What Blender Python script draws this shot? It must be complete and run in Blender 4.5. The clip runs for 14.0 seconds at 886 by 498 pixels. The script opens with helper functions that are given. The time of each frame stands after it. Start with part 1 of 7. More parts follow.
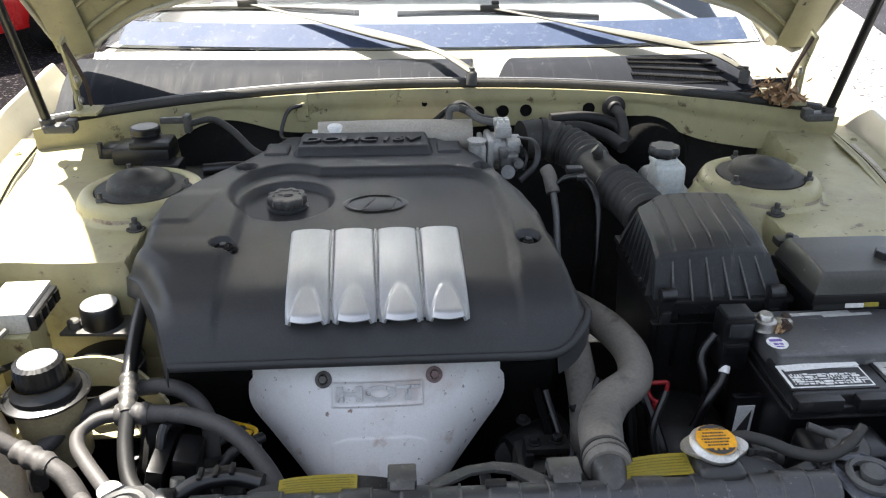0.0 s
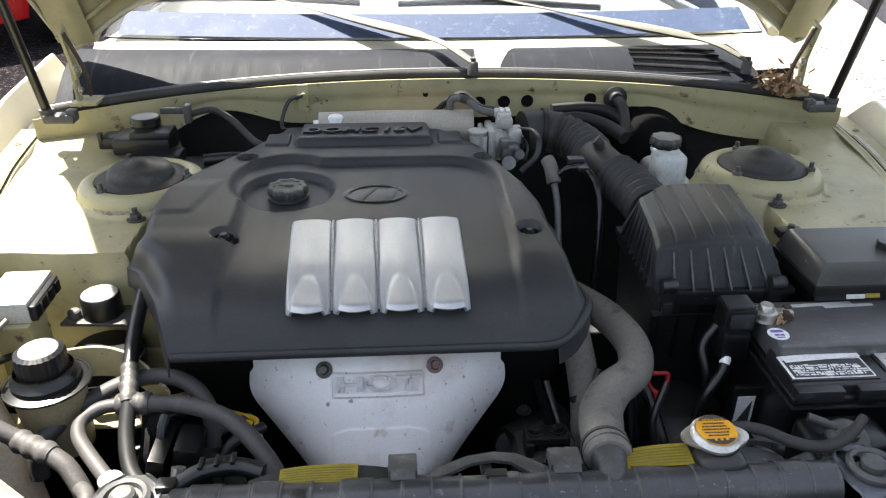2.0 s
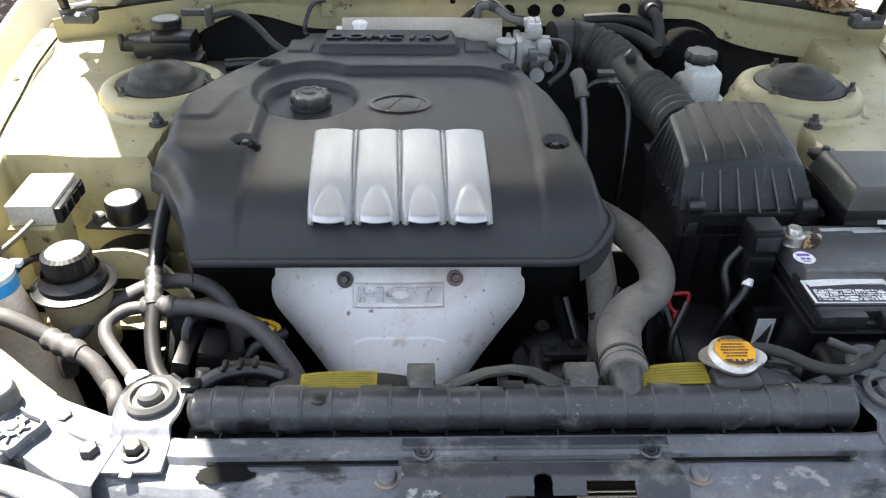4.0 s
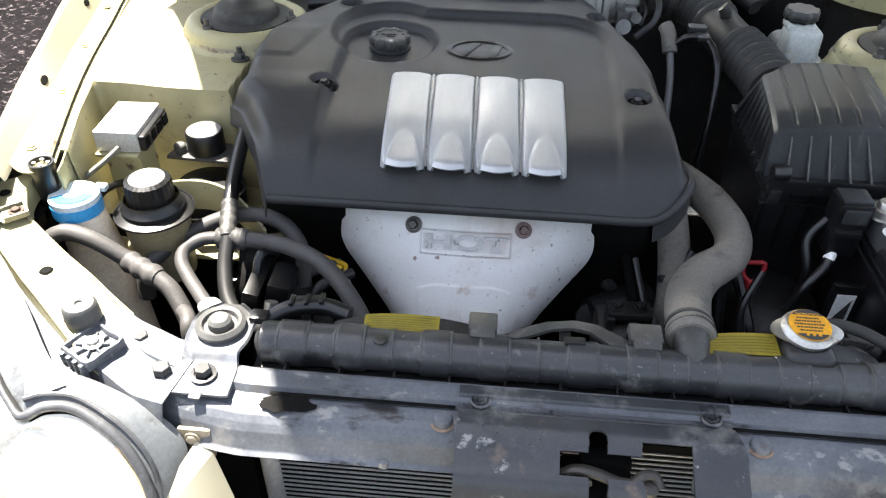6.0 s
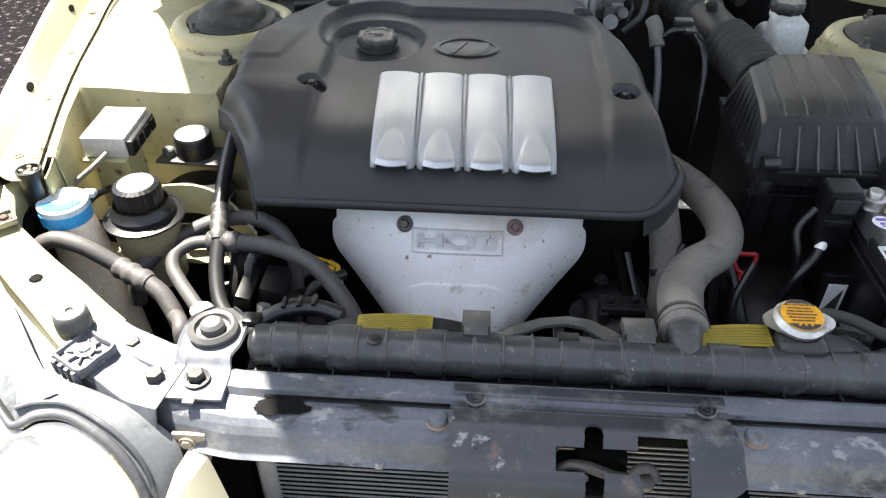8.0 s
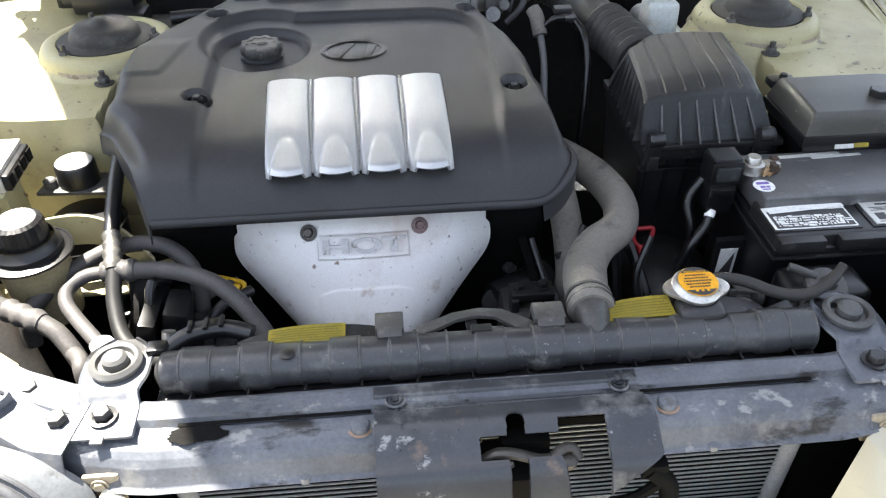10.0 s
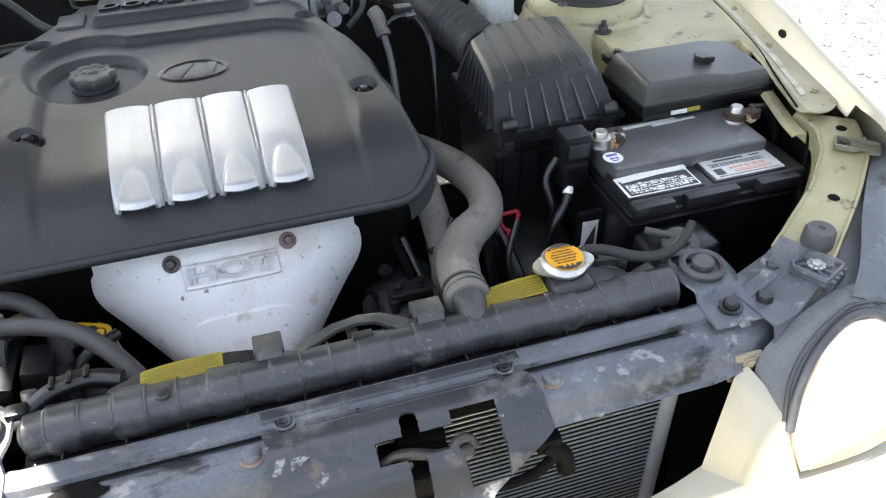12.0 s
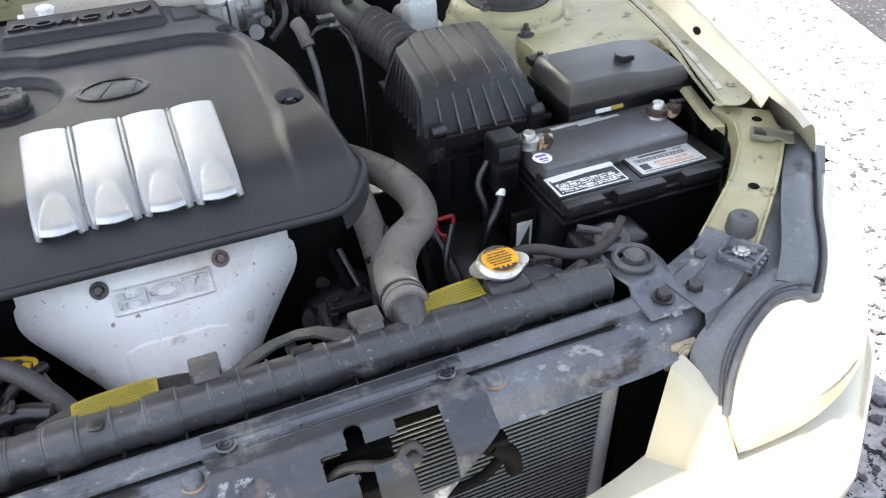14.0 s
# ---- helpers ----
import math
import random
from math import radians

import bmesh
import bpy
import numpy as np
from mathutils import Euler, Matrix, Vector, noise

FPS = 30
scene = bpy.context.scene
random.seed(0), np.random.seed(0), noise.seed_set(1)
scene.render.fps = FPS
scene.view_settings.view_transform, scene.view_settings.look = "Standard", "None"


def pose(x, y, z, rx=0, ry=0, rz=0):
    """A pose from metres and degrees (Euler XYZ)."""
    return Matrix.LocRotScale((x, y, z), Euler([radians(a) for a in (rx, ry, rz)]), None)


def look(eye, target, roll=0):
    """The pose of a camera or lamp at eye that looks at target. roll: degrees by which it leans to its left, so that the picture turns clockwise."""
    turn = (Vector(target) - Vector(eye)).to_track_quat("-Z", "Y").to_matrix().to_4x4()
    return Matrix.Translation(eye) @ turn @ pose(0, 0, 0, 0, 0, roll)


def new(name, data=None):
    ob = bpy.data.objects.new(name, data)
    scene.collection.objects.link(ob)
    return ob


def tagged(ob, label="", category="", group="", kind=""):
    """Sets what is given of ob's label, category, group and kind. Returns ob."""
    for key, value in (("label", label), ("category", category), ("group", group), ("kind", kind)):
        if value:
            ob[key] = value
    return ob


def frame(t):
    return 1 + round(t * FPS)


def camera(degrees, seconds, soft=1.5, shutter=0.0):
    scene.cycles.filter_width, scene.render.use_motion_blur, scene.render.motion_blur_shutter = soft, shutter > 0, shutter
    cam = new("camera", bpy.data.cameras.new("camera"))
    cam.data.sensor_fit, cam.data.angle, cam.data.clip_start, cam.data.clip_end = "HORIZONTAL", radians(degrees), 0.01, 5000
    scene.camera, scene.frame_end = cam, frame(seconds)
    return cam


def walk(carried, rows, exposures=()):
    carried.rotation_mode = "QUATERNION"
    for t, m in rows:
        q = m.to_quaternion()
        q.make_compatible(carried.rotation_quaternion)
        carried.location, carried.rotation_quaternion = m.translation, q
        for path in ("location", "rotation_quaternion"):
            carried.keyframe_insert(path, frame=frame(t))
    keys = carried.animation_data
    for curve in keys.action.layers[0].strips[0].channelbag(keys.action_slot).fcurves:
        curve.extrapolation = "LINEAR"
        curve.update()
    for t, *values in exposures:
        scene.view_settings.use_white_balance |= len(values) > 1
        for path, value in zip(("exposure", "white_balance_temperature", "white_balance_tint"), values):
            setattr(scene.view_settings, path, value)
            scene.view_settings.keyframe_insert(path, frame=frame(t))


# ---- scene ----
cam = camera(61.3, 14.0, soft=1.2)
PATH = [
    (0, (-0.1055, -0.5570, 1.3272), (0.0130, 1.2211, 0.4193), 0.25),
    (0.5, (-0.1044, -0.5566, 1.3280), (0.0055, 1.2202, 0.4165), 0.17),
    (1, (-0.1042, -0.5567, 1.3258), (0.0070, 1.2198, 0.4139), 0.21),
    (1.5, (-0.1050, -0.5568, 1.3258), (0.0109, 1.2183, 0.4116), 0.19),
    (2, (-0.1055, -0.5563, 1.3248), (0.0104, 1.2119, 0.3975), 0.29),
    (2.5, (-0.1059, -0.5555, 1.3243), (0.0030, 1.1968, 0.3665), 0.47),
    (3, (-0.1066, -0.5542, 1.3235), (-0.0106, 1.1740, 0.3215), 0.80),
    (3.5, (-0.1064, -0.5524, 1.3195), (-0.0287, 1.1411, 0.2584), 0.90),
    (4, (-0.1072, -0.5509, 1.3186), (-0.0500, 1.1036, 0.1965), 1.00),
    (4.2, (-0.1072, -0.5509, 1.3186), (-0.0611, 1.0885, 0.1739), 1.04),
    (6.3, (-0.1096, -0.5488, 1.3141), (-0.2477, 1.0207, 0.0822), 0.94),
    (6.5, (-0.1096, -0.5488, 1.3141), (-0.2554, 1.0209, 0.0834), 0.76),
    (7, (-0.1090, -0.5488, 1.3145), (-0.2539, 1.0213, 0.0840), 0.71),
    (7.5, (-0.1086, -0.5488, 1.3135), (-0.2306, 1.0228, 0.0825), 0.43),
    (7.7, (-0.1083, -0.5486, 1.3133), (-0.2225, 1.0222, 0.0804), 0.39),
    (9.8, (-0.0985, -0.5466, 1.3138), (0.0005, 1.0240, 0.0800), -0.50),
    (10, (-0.0980, -0.5466, 1.3138), (0.0320, 1.0213, 0.0790), -0.54),
    (10.5, (-0.0947, -0.5463, 1.3134), (0.1177, 1.0128, 0.0788), -0.83),
    (11, (-0.0922, -0.5458, 1.3130), (0.1964, 1.0012, 0.0788), -1.03),
    (11.5, (-0.0875, -0.5474, 1.3141), (0.2734, 0.9832, 0.0784), -1.44),
    (12, (-0.0849, -0.5463, 1.3128), (0.3538, 0.9641, 0.0773), -1.62),
    (12.5, (-0.0817, -0.5466, 1.3129), (0.4152, 0.9447, 0.0764), -1.69),
    (13, (-0.0796, -0.5467, 1.3125), (0.4772, 0.9225, 0.0751), -1.87),
    (13.5, (-0.0792, -0.5473, 1.3118), (0.5105, 0.9123, 0.0782), -1.39),
    (14, (-0.0796, -0.5482, 1.3117), (0.5121, 0.9197, 0.0890), -1.47),
]
LIGHTEN = [(0, 2.46), (2, 2.46), (3.5, 2.80), (4, 2.84), (6.5, 2.70), (7.7, 2.68), (9.8, 2.98), (11, 3.04), (12.5, 3.12), (14, 3.20)]
walk(cam, [(t, look(eye, target, roll)) for t, eye, target, roll in PATH], [(t, stops, 6650, 10) for t, stops in LIGHTEN])

# ---- world and sun ----
SUN_FROM = Vector((-0.37, 0.30, 1.17)).normalized()
world = bpy.data.worlds.new("sky")
scene.world = world
world.use_nodes = True
wn = world.node_tree.nodes
sky = wn.new("ShaderNodeTexSky")
sky.sky_type, sky.sun_disc = "NISHITA", False
sky.sun_elevation = math.asin(SUN_FROM.z)
sky.sun_rotation = math.atan2(SUN_FROM.x, SUN_FROM.y)
sky.dust_density, sky.ozone_density = 1.0, 1.0
haze = wn.new("ShaderNodeHueSaturation")
haze.inputs["Saturation"].default_value = 0.52
world.node_tree.links.new(sky.outputs[0], haze.inputs["Color"])
world.node_tree.links.new(haze.outputs[0], wn["Background"].inputs[0])
wn["Background"].inputs[1].default_value = 0.072
sun = new("sun", bpy.data.lights.new("sun", "SUN"))
sun.data.energy, sun.data.angle, sun.data.color = 5.0, radians(0.53), (1.0, 0.95, 0.86)
sun.matrix_world = look(SUN_FROM * 10, (0, 0, 0))

# ---- materials ----


def ramp(nt, fac, stops):
    n = nt.nodes.new("ShaderNodeValToRGB")
    while len(n.color_ramp.elements) < len(stops):
        n.color_ramp.elements.new(0.5)
    for e, (p, c) in zip(n.color_ramp.elements, stops):
        e.position, e.color = p, (*c, 1) if len(c) == 3 else c
    nt.links.new(fac, n.inputs[0])
    return n.outputs[0]


def noise_of(nt, scale, detail=4.0, rough=0.6, stretch=None):
    co = nt.nodes.new("ShaderNodeTexCoord").outputs["Object"]
    if stretch:
        mp = nt.nodes.new("ShaderNodeMapping")
        mp.inputs["Scale"].default_value = stretch
        nt.links.new(co, mp.inputs[0])
        co = mp.outputs[0]
    n = nt.nodes.new("ShaderNodeTexNoise")
    n.inputs["Scale"].default_value, n.inputs["Detail"].default_value, n.inputs["Roughness"].default_value = scale, detail, rough
    nt.links.new(co, n.inputs["Vector"])
    return n.outputs[0]


def mixed(nt, fac, a, b):
    m = nt.nodes.new("ShaderNodeMix")
    m.data_type = "RGBA"
    for sock, v in ((m.inputs[0], fac), (m.inputs[6], a), (m.inputs[7], b)):
        if isinstance(v, (int, float)):
            sock.default_value = v
        elif isinstance(v, tuple):
            sock.default_value = (*v, 1)
        else:
            nt.links.new(v, sock)
    return m.outputs[2]


def matter(name, a, b, rough=0.5, metal=0.0, scale=9.0, fine=160.0, bump=0.15, spots=None, spot_at=0.6, spot_scale=22.0,
           stretch=None, coat=0.0, spec=0.5, rough_var=0.15, edge=0.08, grit=0.15, more=()):
    """A surface with slow drift between two colours, fine grain and, if given, stains or dust of a third colour."""
    m = bpy.data.materials.new(name)
    m.use_nodes = True
    nt = m.node_tree
    p = nt.nodes["Principled BSDF"]
    slow = noise_of(nt, scale, 5, 0.65, stretch)
    grain = noise_of(nt, fine, 3, 0.6, stretch)
    col = mixed(nt, ramp(nt, slow, [(0.3, (0, 0, 0)), (0.7, (1, 1, 1))]), a, b)
    g = ramp(nt, grain, [(0.3, (1 - grit,) * 3), (0.7, (1 + grit * 0.8,) * 3)])
    mul = nt.nodes.new("ShaderNodeMix")
    mul.data_type, mul.blend_type = "RGBA", "MULTIPLY"
    mul.inputs[0].default_value = 1.0
    nt.links.new(col, mul.inputs[6])
    nt.links.new(g, mul.inputs[7])
    col = mul.outputs[2]
    rr = nt.nodes.new("ShaderNodeMapRange")
    rr.inputs[3].default_value, rr.inputs[4].default_value = max(0.03, rough - rough_var), min(1, rough + rough_var)
    nt.links.new(slow, rr.inputs[0])
    if spots:
        sp = ramp(nt, noise_of(nt, spot_scale, 8, 0.7), [(spot_at, (0, 0, 0)), (spot_at + edge, (1, 1, 1))])
        col = mixed(nt, sp, col, spots)
    for tone, at, size, soft, long in more:
        sp = ramp(nt, noise_of(nt, size, 7, 0.65, long), [(at, (0, 0, 0)), (at + soft, (1, 1, 1))])
        col = mixed(nt, sp, col, tone)
    nt.links.new(col, p.inputs["Base Color"])
    nt.links.new(rr.outputs[0], p.inputs["Roughness"])
    p.inputs["Metallic"].default_value = metal
    p.inputs["Coat Weight"].default_value = coat
    p.inputs["Coat Roughness"].default_value = 0.08
    p.inputs["Specular IOR Level"].default_value = spec
    if bump:
        bn = nt.nodes.new("ShaderNodeBump")
        bn.inputs["Strength"].default_value, bn.inputs["Distance"].default_value = bump, 0.0015
        nt.links.new(grain, bn.inputs["Height"])
        nt.links.new(bn.outputs[0], p.inputs["Normal"])
    return m


PAINT = matter("champagne_paint", (0.42, 0.392, 0.30), (0.38, 0.352, 0.262), 0.34, 0.1, 5, 700, 0.0, coat=0.6, spots=(0.36, 0.33, 0.245), spot_at=0.60, spot_scale=35, grit=0.03)
PAINT_IN = matter("dull_champagne_paint", (0.385, 0.355, 0.205), (0.31, 0.28, 0.15), 0.45, 0.05, 6, 260, 0.04,
                  spots=(0.20, 0.165, 0.10), spot_at=0.60, spot_scale=14, edge=0.2, grit=0.05,
                  more=(((0.10, 0.072, 0.042), 0.63, 22, 0.06, None), ((0.23, 0.20, 0.13), 0.50, 5, 0.25, None), ((0.06, 0.048, 0.034), 0.635, 55, 0.05, None)))
COVER = matter("black_cover_plastic", (0.02668, 0.02714, 0.02852), (0.04048, 0.04094, 0.04232), 0.45, 0, 6, 500, 0.08, rough_var=0.08, spec=0.27,
               spots=(0.052, 0.050, 0.046), spot_at=0.57, spot_scale=8, edge=0.22, more=(((0.070, 0.068, 0.064), 0.66, 70, 0.1, None), ((0.030, 0.028, 0.025), 0.56, 5, 0.2, (3, 0.6, 1))))
PLASTIC = matter("dusty_black_plastic", (0.007, 0.007, 0.0075), (0.016, 0.016, 0.017), 0.40, 0, 12, 320, 0.10, spec=0.6,
                 spots=(0.075, 0.071, 0.066), spot_at=0.60, spot_scale=40, edge=0.22, more=(((0.17, 0.16, 0.148), 0.66, 120, 0.05, None),))
PLASTIC_CLEAN = matter("black_plastic", (0.004, 0.004, 0.0045), (0.008, 0.008, 0.009), 0.34, 0, 12, 320, 0.06, spots=(0.035, 0.033, 0.03), spot_at=0.62, spot_scale=30, edge=0.25, spec=0.55)
RUBBER = matter("dusty_rubber", (0.024, 0.0235, 0.022), (0.048, 0.047, 0.044), 0.58, 0, 10, 260, 0.15, spots=(0.085, 0.081, 0.072), spot_at=0.57, spot_scale=24, edge=0.22, spec=0.3)
RUBBER_BLACK = matter("black_rubber", (0.008, 0.008, 0.0085), (0.016, 0.016, 0.016), 0.58, 0, 12, 260, 0.10, spots=(0.055, 0.053, 0.049), spot_at=0.58, spot_scale=20, edge=0.25, spec=0.32)
HOSE_TAN = matter("dust_coated_rubber", (0.13, 0.12, 0.105), (0.19, 0.175, 0.15), 0.80, 0, 9, 240, 0.2,
                  spots=(0.065, 0.062, 0.055), spot_at=0.60, spot_scale=11, edge=0.07, more=(((0.095, 0.09, 0.08), 0.55, 26, 0.12, None),))
CHROME = matter("brushed_silver_plastic", (0.44, 0.4532, 0.4664), (0.5456, 0.5588, 0.572), 0.42, 0.55, 7, 240, 0.01, stretch=(3, 0.5, 1), spots=(0.46, 0.46, 0.46), spot_at=0.66, spot_scale=30, rough_var=0.1, grit=0.05, more=(((0.50, 0.51, 0.52), 0.62, 9, 0.15, (4, 0.6, 1)),))
ALU = matter("cast_aluminium", (0.30, 0.30, 0.285), (0.46, 0.455, 0.44), 0.45, 0.5, 14, 300, 0.3, spots=(0.14, 0.13, 0.11), spot_at=0.57, spot_scale=50, edge=0.15)
SHIELD = matter("pressed_heat_shield_steel", (0.88, 0.865, 0.84), (0.92, 0.905, 0.885), 0.42, 0.08, 4, 420, 0.02, grit=0.05,
                spots=(0.62, 0.54, 0.47), spot_at=0.58, spot_scale=6, edge=0.25, more=(((0.30, 0.22, 0.17), 0.655, 60, 0.05, None), ((0.55, 0.45, 0.37), 0.61, 18, 0.12, None), ((0.60, 0.49, 0.42), 0.54, 4.5, 0.22, None), ((0.34, 0.30, 0.27), 0.64, 120, 0.05, None)))
STEEL = matter("zinc_steel", (0.45, 0.44, 0.42), (0.60, 0.58, 0.54), 0.38, 0.9, 30, 300, 0.1, spots=(0.25, 0.15, 0.07), spot_at=0.62, spot_scale=60)
RUST = matter("rusty_bolt", (0.045, 0.030, 0.022), (0.09, 0.06, 0.045), 0.7, 0.3, 40, 300, 0.4)
CROSS = matter("dirty_black_enamel", (0.05273, 0.05712, 0.06732), (0.141, 0.1512, 0.1716), 0.38, 0, 8, 260, 0.10, rough_var=0.2,
               spots=(0.17, 0.17, 0.165), spot_at=0.55, spot_scale=11, edge=0.12, more=(((0.23, 0.23, 0.226), 0.60, 26, 0.06, (1, 1.6, 1)), ((0.018, 0.018, 0.019), 0.585, 12, 0.06, (0.6, 1.5, 1)), ((0.085, 0.084, 0.083), 0.62, 40, 0.06, None)))
COWL = matter("weathered_cowl_plastic", (0.009, 0.0105, 0.014), (0.014, 0.016, 0.021), 0.62, 0, 8, 300, 0.1, spots=(0.024, 0.026, 0.031), spot_at=0.56, spot_scale=14, stretch=(9, 1, 1), edge=0.2, spec=0.1, more=(((0.036, 0.038, 0.044), 0.60, 10, 0.12, (9, 0.5, 1)),))
YELLOW = matter("yellow_sticker", (0.30, 0.235, 0.014), (0.20, 0.16, 0.018), 0.45, 0, 22, 200, 0.05, spots=(0.20, 0.17, 0.05), spot_at=0.56, spot_scale=120)
ORANGE = matter("orange_label", (0.80, 0.38, 0.02), (0.70, 0.33, 0.02), 0.35, 0, 10, 200, 0.0)
YELLOW_PLASTIC = matter("yellow_plastic", (0.60, 0.36, 0.01), (0.50, 0.30, 0.01), 0.45, 0, 20, 200, 0.1)
RED = matter("red_plastic", (0.45, 0.015, 0.02), (0.35, 0.012, 0.02), 0.45, 0, 20, 200, 0.1)
WHITE_LABEL = matter("white_label", (0.851, 0.851, 0.828), (0.759, 0.759, 0.736), 0.5, 0, 20, 200, 0.0, spots=(0.50, 0.50, 0.48), spot_at=0.62, spot_scale=80)
INK = matter("printed_ink", (0.03, 0.03, 0.035), (0.05, 0.05, 0.05), 0.5, 0, 20, 200, 0.0)
PURPLE = matter("purple_print", (0.16, 0.10, 0.38), (0.20, 0.13, 0.42), 0.5, 0, 20, 200, 0.0)
ORANGE_INK = matter("orange_print", (0.54, 0.286, 0.18), (0.54, 0.325, 0.21), 0.5, 0, 20, 200, 0.0)
TANK_WHITE = matter("aged_milky_plastic", (0.546, 0.559, 0.52), (0.416, 0.455, 0.455), 0.4, 0, 14, 200, 0.05, spots=(0.442, 0.39, 0.273), spot_at=0.60)
TANK_TAN = matter("yellowed_washer_plastic", (0.62, 0.50, 0.36), (0.72, 0.62, 0.48), 0.45, 0, 12, 200, 0.05)
BLUE = matter("blue_plastic", (0.02, 0.24, 0.55), (0.03, 0.30, 0.62), 0.4, 0, 12, 200, 0.05)
FINS = matter("aluminium_fins", (0.42, 0.42, 0.42), (0.56, 0.56, 0.55), 0.45, 0.4, 20, 300, 0.1)
HOUSING = matter("dusty_grey_housing", (0.0868, 0.09374, 0.1024), (0.1345, 0.1432, 0.1519), 0.45, 0, 9, 240, 0.08, spots=(0.2083, 0.2257, 0.243), spot_at=0.56, spot_scale=14, edge=0.18, more=(((0.05, 0.052, 0.056), 0.585, 16, 0.08, None),))
LID = matter("dust_filmed_black_plastic", (0.0238, 0.02546, 0.02688), (0.0392, 0.0418, 0.04368), 0.42, 0, 9, 300, 0.08, spots=(0.063, 0.06612, 0.0672), spot_at=0.57, spot_scale=18, edge=0.22, spec=0.25, more=(((0.10, 0.096, 0.087), 0.58, 9, 0.15, (5, 0.6, 1)),))
# speckled steel, darkened so the letters' relief shading sits in the colour
SHIELD_DULL = matter("relief_shade_steel", (0.40, 0.39, 0.38), (0.62, 0.61, 0.60), 0.42, 0.4, 60, 420, 0.1, spots=(0.16, 0.135, 0.115), spot_at=0.54, spot_scale=120, edge=0.08)
BAT_TOP = matter("dusty_battery_plastic", (0.05963, 0.05993, 0.06178), (0.1037, 0.1033, 0.1042), 0.36, 0, 14, 300, 0.08, spots=(0.1678, 0.165, 0.1568), spot_at=0.59, spot_scale=20, edge=0.16, spec=0.65, more=(((0.20, 0.20, 0.195), 0.62, 26, 0.10, (1, 3, 1)),))
LATCH = matter("scuffed_latch_plastic", (0.0192, 0.0216, 0.0264), (0.044, 0.0464, 0.0528), 0.33, 0, 6, 260, 0.06, rough_var=0.2, spec=0.6,
               spots=(0.19, 0.19, 0.185), spot_at=0.56, spot_scale=8, edge=0.14, more=(((0.24, 0.24, 0.235), 0.625, 30, 0.04, None), ((0.13, 0.095, 0.07), 0.62, 14, 0.08, None)))
# the blue is the sky's reflection put into the colour; pale spots are dust
DUSTY_GLASS = matter("sky_tinted_dusty_glass", (0.030, 0.045, 0.085), (0.045, 0.062, 0.11), 0.62, 0, 14, 400, 0.05, spots=(0.11, 0.125, 0.15), spot_at=0.56, spot_scale=60, edge=0.2, spec=0.15)
WIPER_ARM = matter("faded_wiper_paint", (0.0825, 0.07875, 0.06187), (0.1125, 0.1069, 0.08625), 0.6, 0, 12, 240, 0.1, spots=(0.0375, 0.03675, 0.03188), spot_at=0.62, spot_scale=60)
# Near-black for holes and deep bay: their shade is put into the colour
VOID = matter("deep_shade_black", (0.0025, 0.0025, 0.0025), (0.006, 0.0058, 0.0055), 0.8, 0.0, 14, 120, 0.5, spec=0.1)
LEAF = matter("dry_leaf", (0.20, 0.105, 0.05), (0.40, 0.26, 0.14), 0.8, 0, 30, 200, 0.2)
RED_PAINT = matter("red_car_paint", (0.50, 0.012, 0.014), (0.42, 0.01, 0.012), 0.25, 0.1, 3, 400, 0.0, coat=0.8)
GRAVEL = matter("light_gravel", (0.20, 0.195, 0.195), (0.30, 0.29, 0.285), 0.9, 0, 1.2, 60, 0.9, spots=(0.006, 0.006, 0.008), spot_at=0.545, spot_scale=32, edge=0.012, grit=0.35)
DARK_GRAVEL = matter("dark_crushed_stone", (0.004, 0.0035, 0.004), (0.010, 0.0085, 0.0095), 0.95, 0, 3, 50, 1.0, spots=(0.085, 0.072, 0.075), spot_at=0.565, spot_scale=34, edge=0.04, grit=0.4, spec=0.03)
ASPHALT = matter("asphalt", (0.014, 0.014, 0.017), (0.030, 0.030, 0.035), 0.95, 0, 2, 220, 0.8, spec=0.05, spots=(0.16, 0.16, 0.18), spot_at=0.60, spot_scale=70, edge=0.05)
SEATS = matter("grey_dashboard", (0.10, 0.10, 0.105), (0.14, 0.14, 0.145), 0.7, 0, 6, 200, 0.2)
AMBER = matter("amber_lens", (0.58, 0.40, 0.21), (0.66, 0.50, 0.31), 0.2, 0, 10, 200, 0.0, coat=0.5)
LENS = matter("hazed_headlight_lens", (0.74, 0.70, 0.58), (0.80, 0.77, 0.68), 0.22, 0, 4, 200, 0.0, coat=0.6,
              spots=(0.62, 0.44, 0.22), spot_at=0.66, spot_scale=7, edge=0.2)

# the ribbed tank: dusty plastic with worn ridges
TANK = matter("ribbed_tank_plastic", (0.0234, 0.0243, 0.027), (0.0495, 0.0504, 0.0531), 0.36, 0, 9, 320, 0.08, rough_var=0.18, spec=0.65,
              spots=(0.10, 0.098, 0.094), spot_at=0.57, spot_scale=20, edge=0.18, more=(((0.20, 0.195, 0.185), 0.645, 130, 0.05, None), ((0.21, 0.205, 0.195), 0.61, 12, 0.08, None), ((0.010, 0.010, 0.011), 0.60, 14, 0.06, None)))
RIDGE = matter("pale_ridge_plastic", (0.050, 0.050, 0.049), (0.10, 0.098, 0.094), 0.5, 0, 40, 300, 0.1, spots=(0.028, 0.028, 0.028), spot_at=0.5, spot_scale=60, edge=0.2)
DUSTY = matter("dust_covered_plastic", (0.0375, 0.03675, 0.0345), (0.06375, 0.06225, 0.0585), 0.5, 0, 30, 300, 0.1, spots=(0.1125, 0.1102, 0.105), spot_at=0.56, spot_scale=90, edge=0.16)
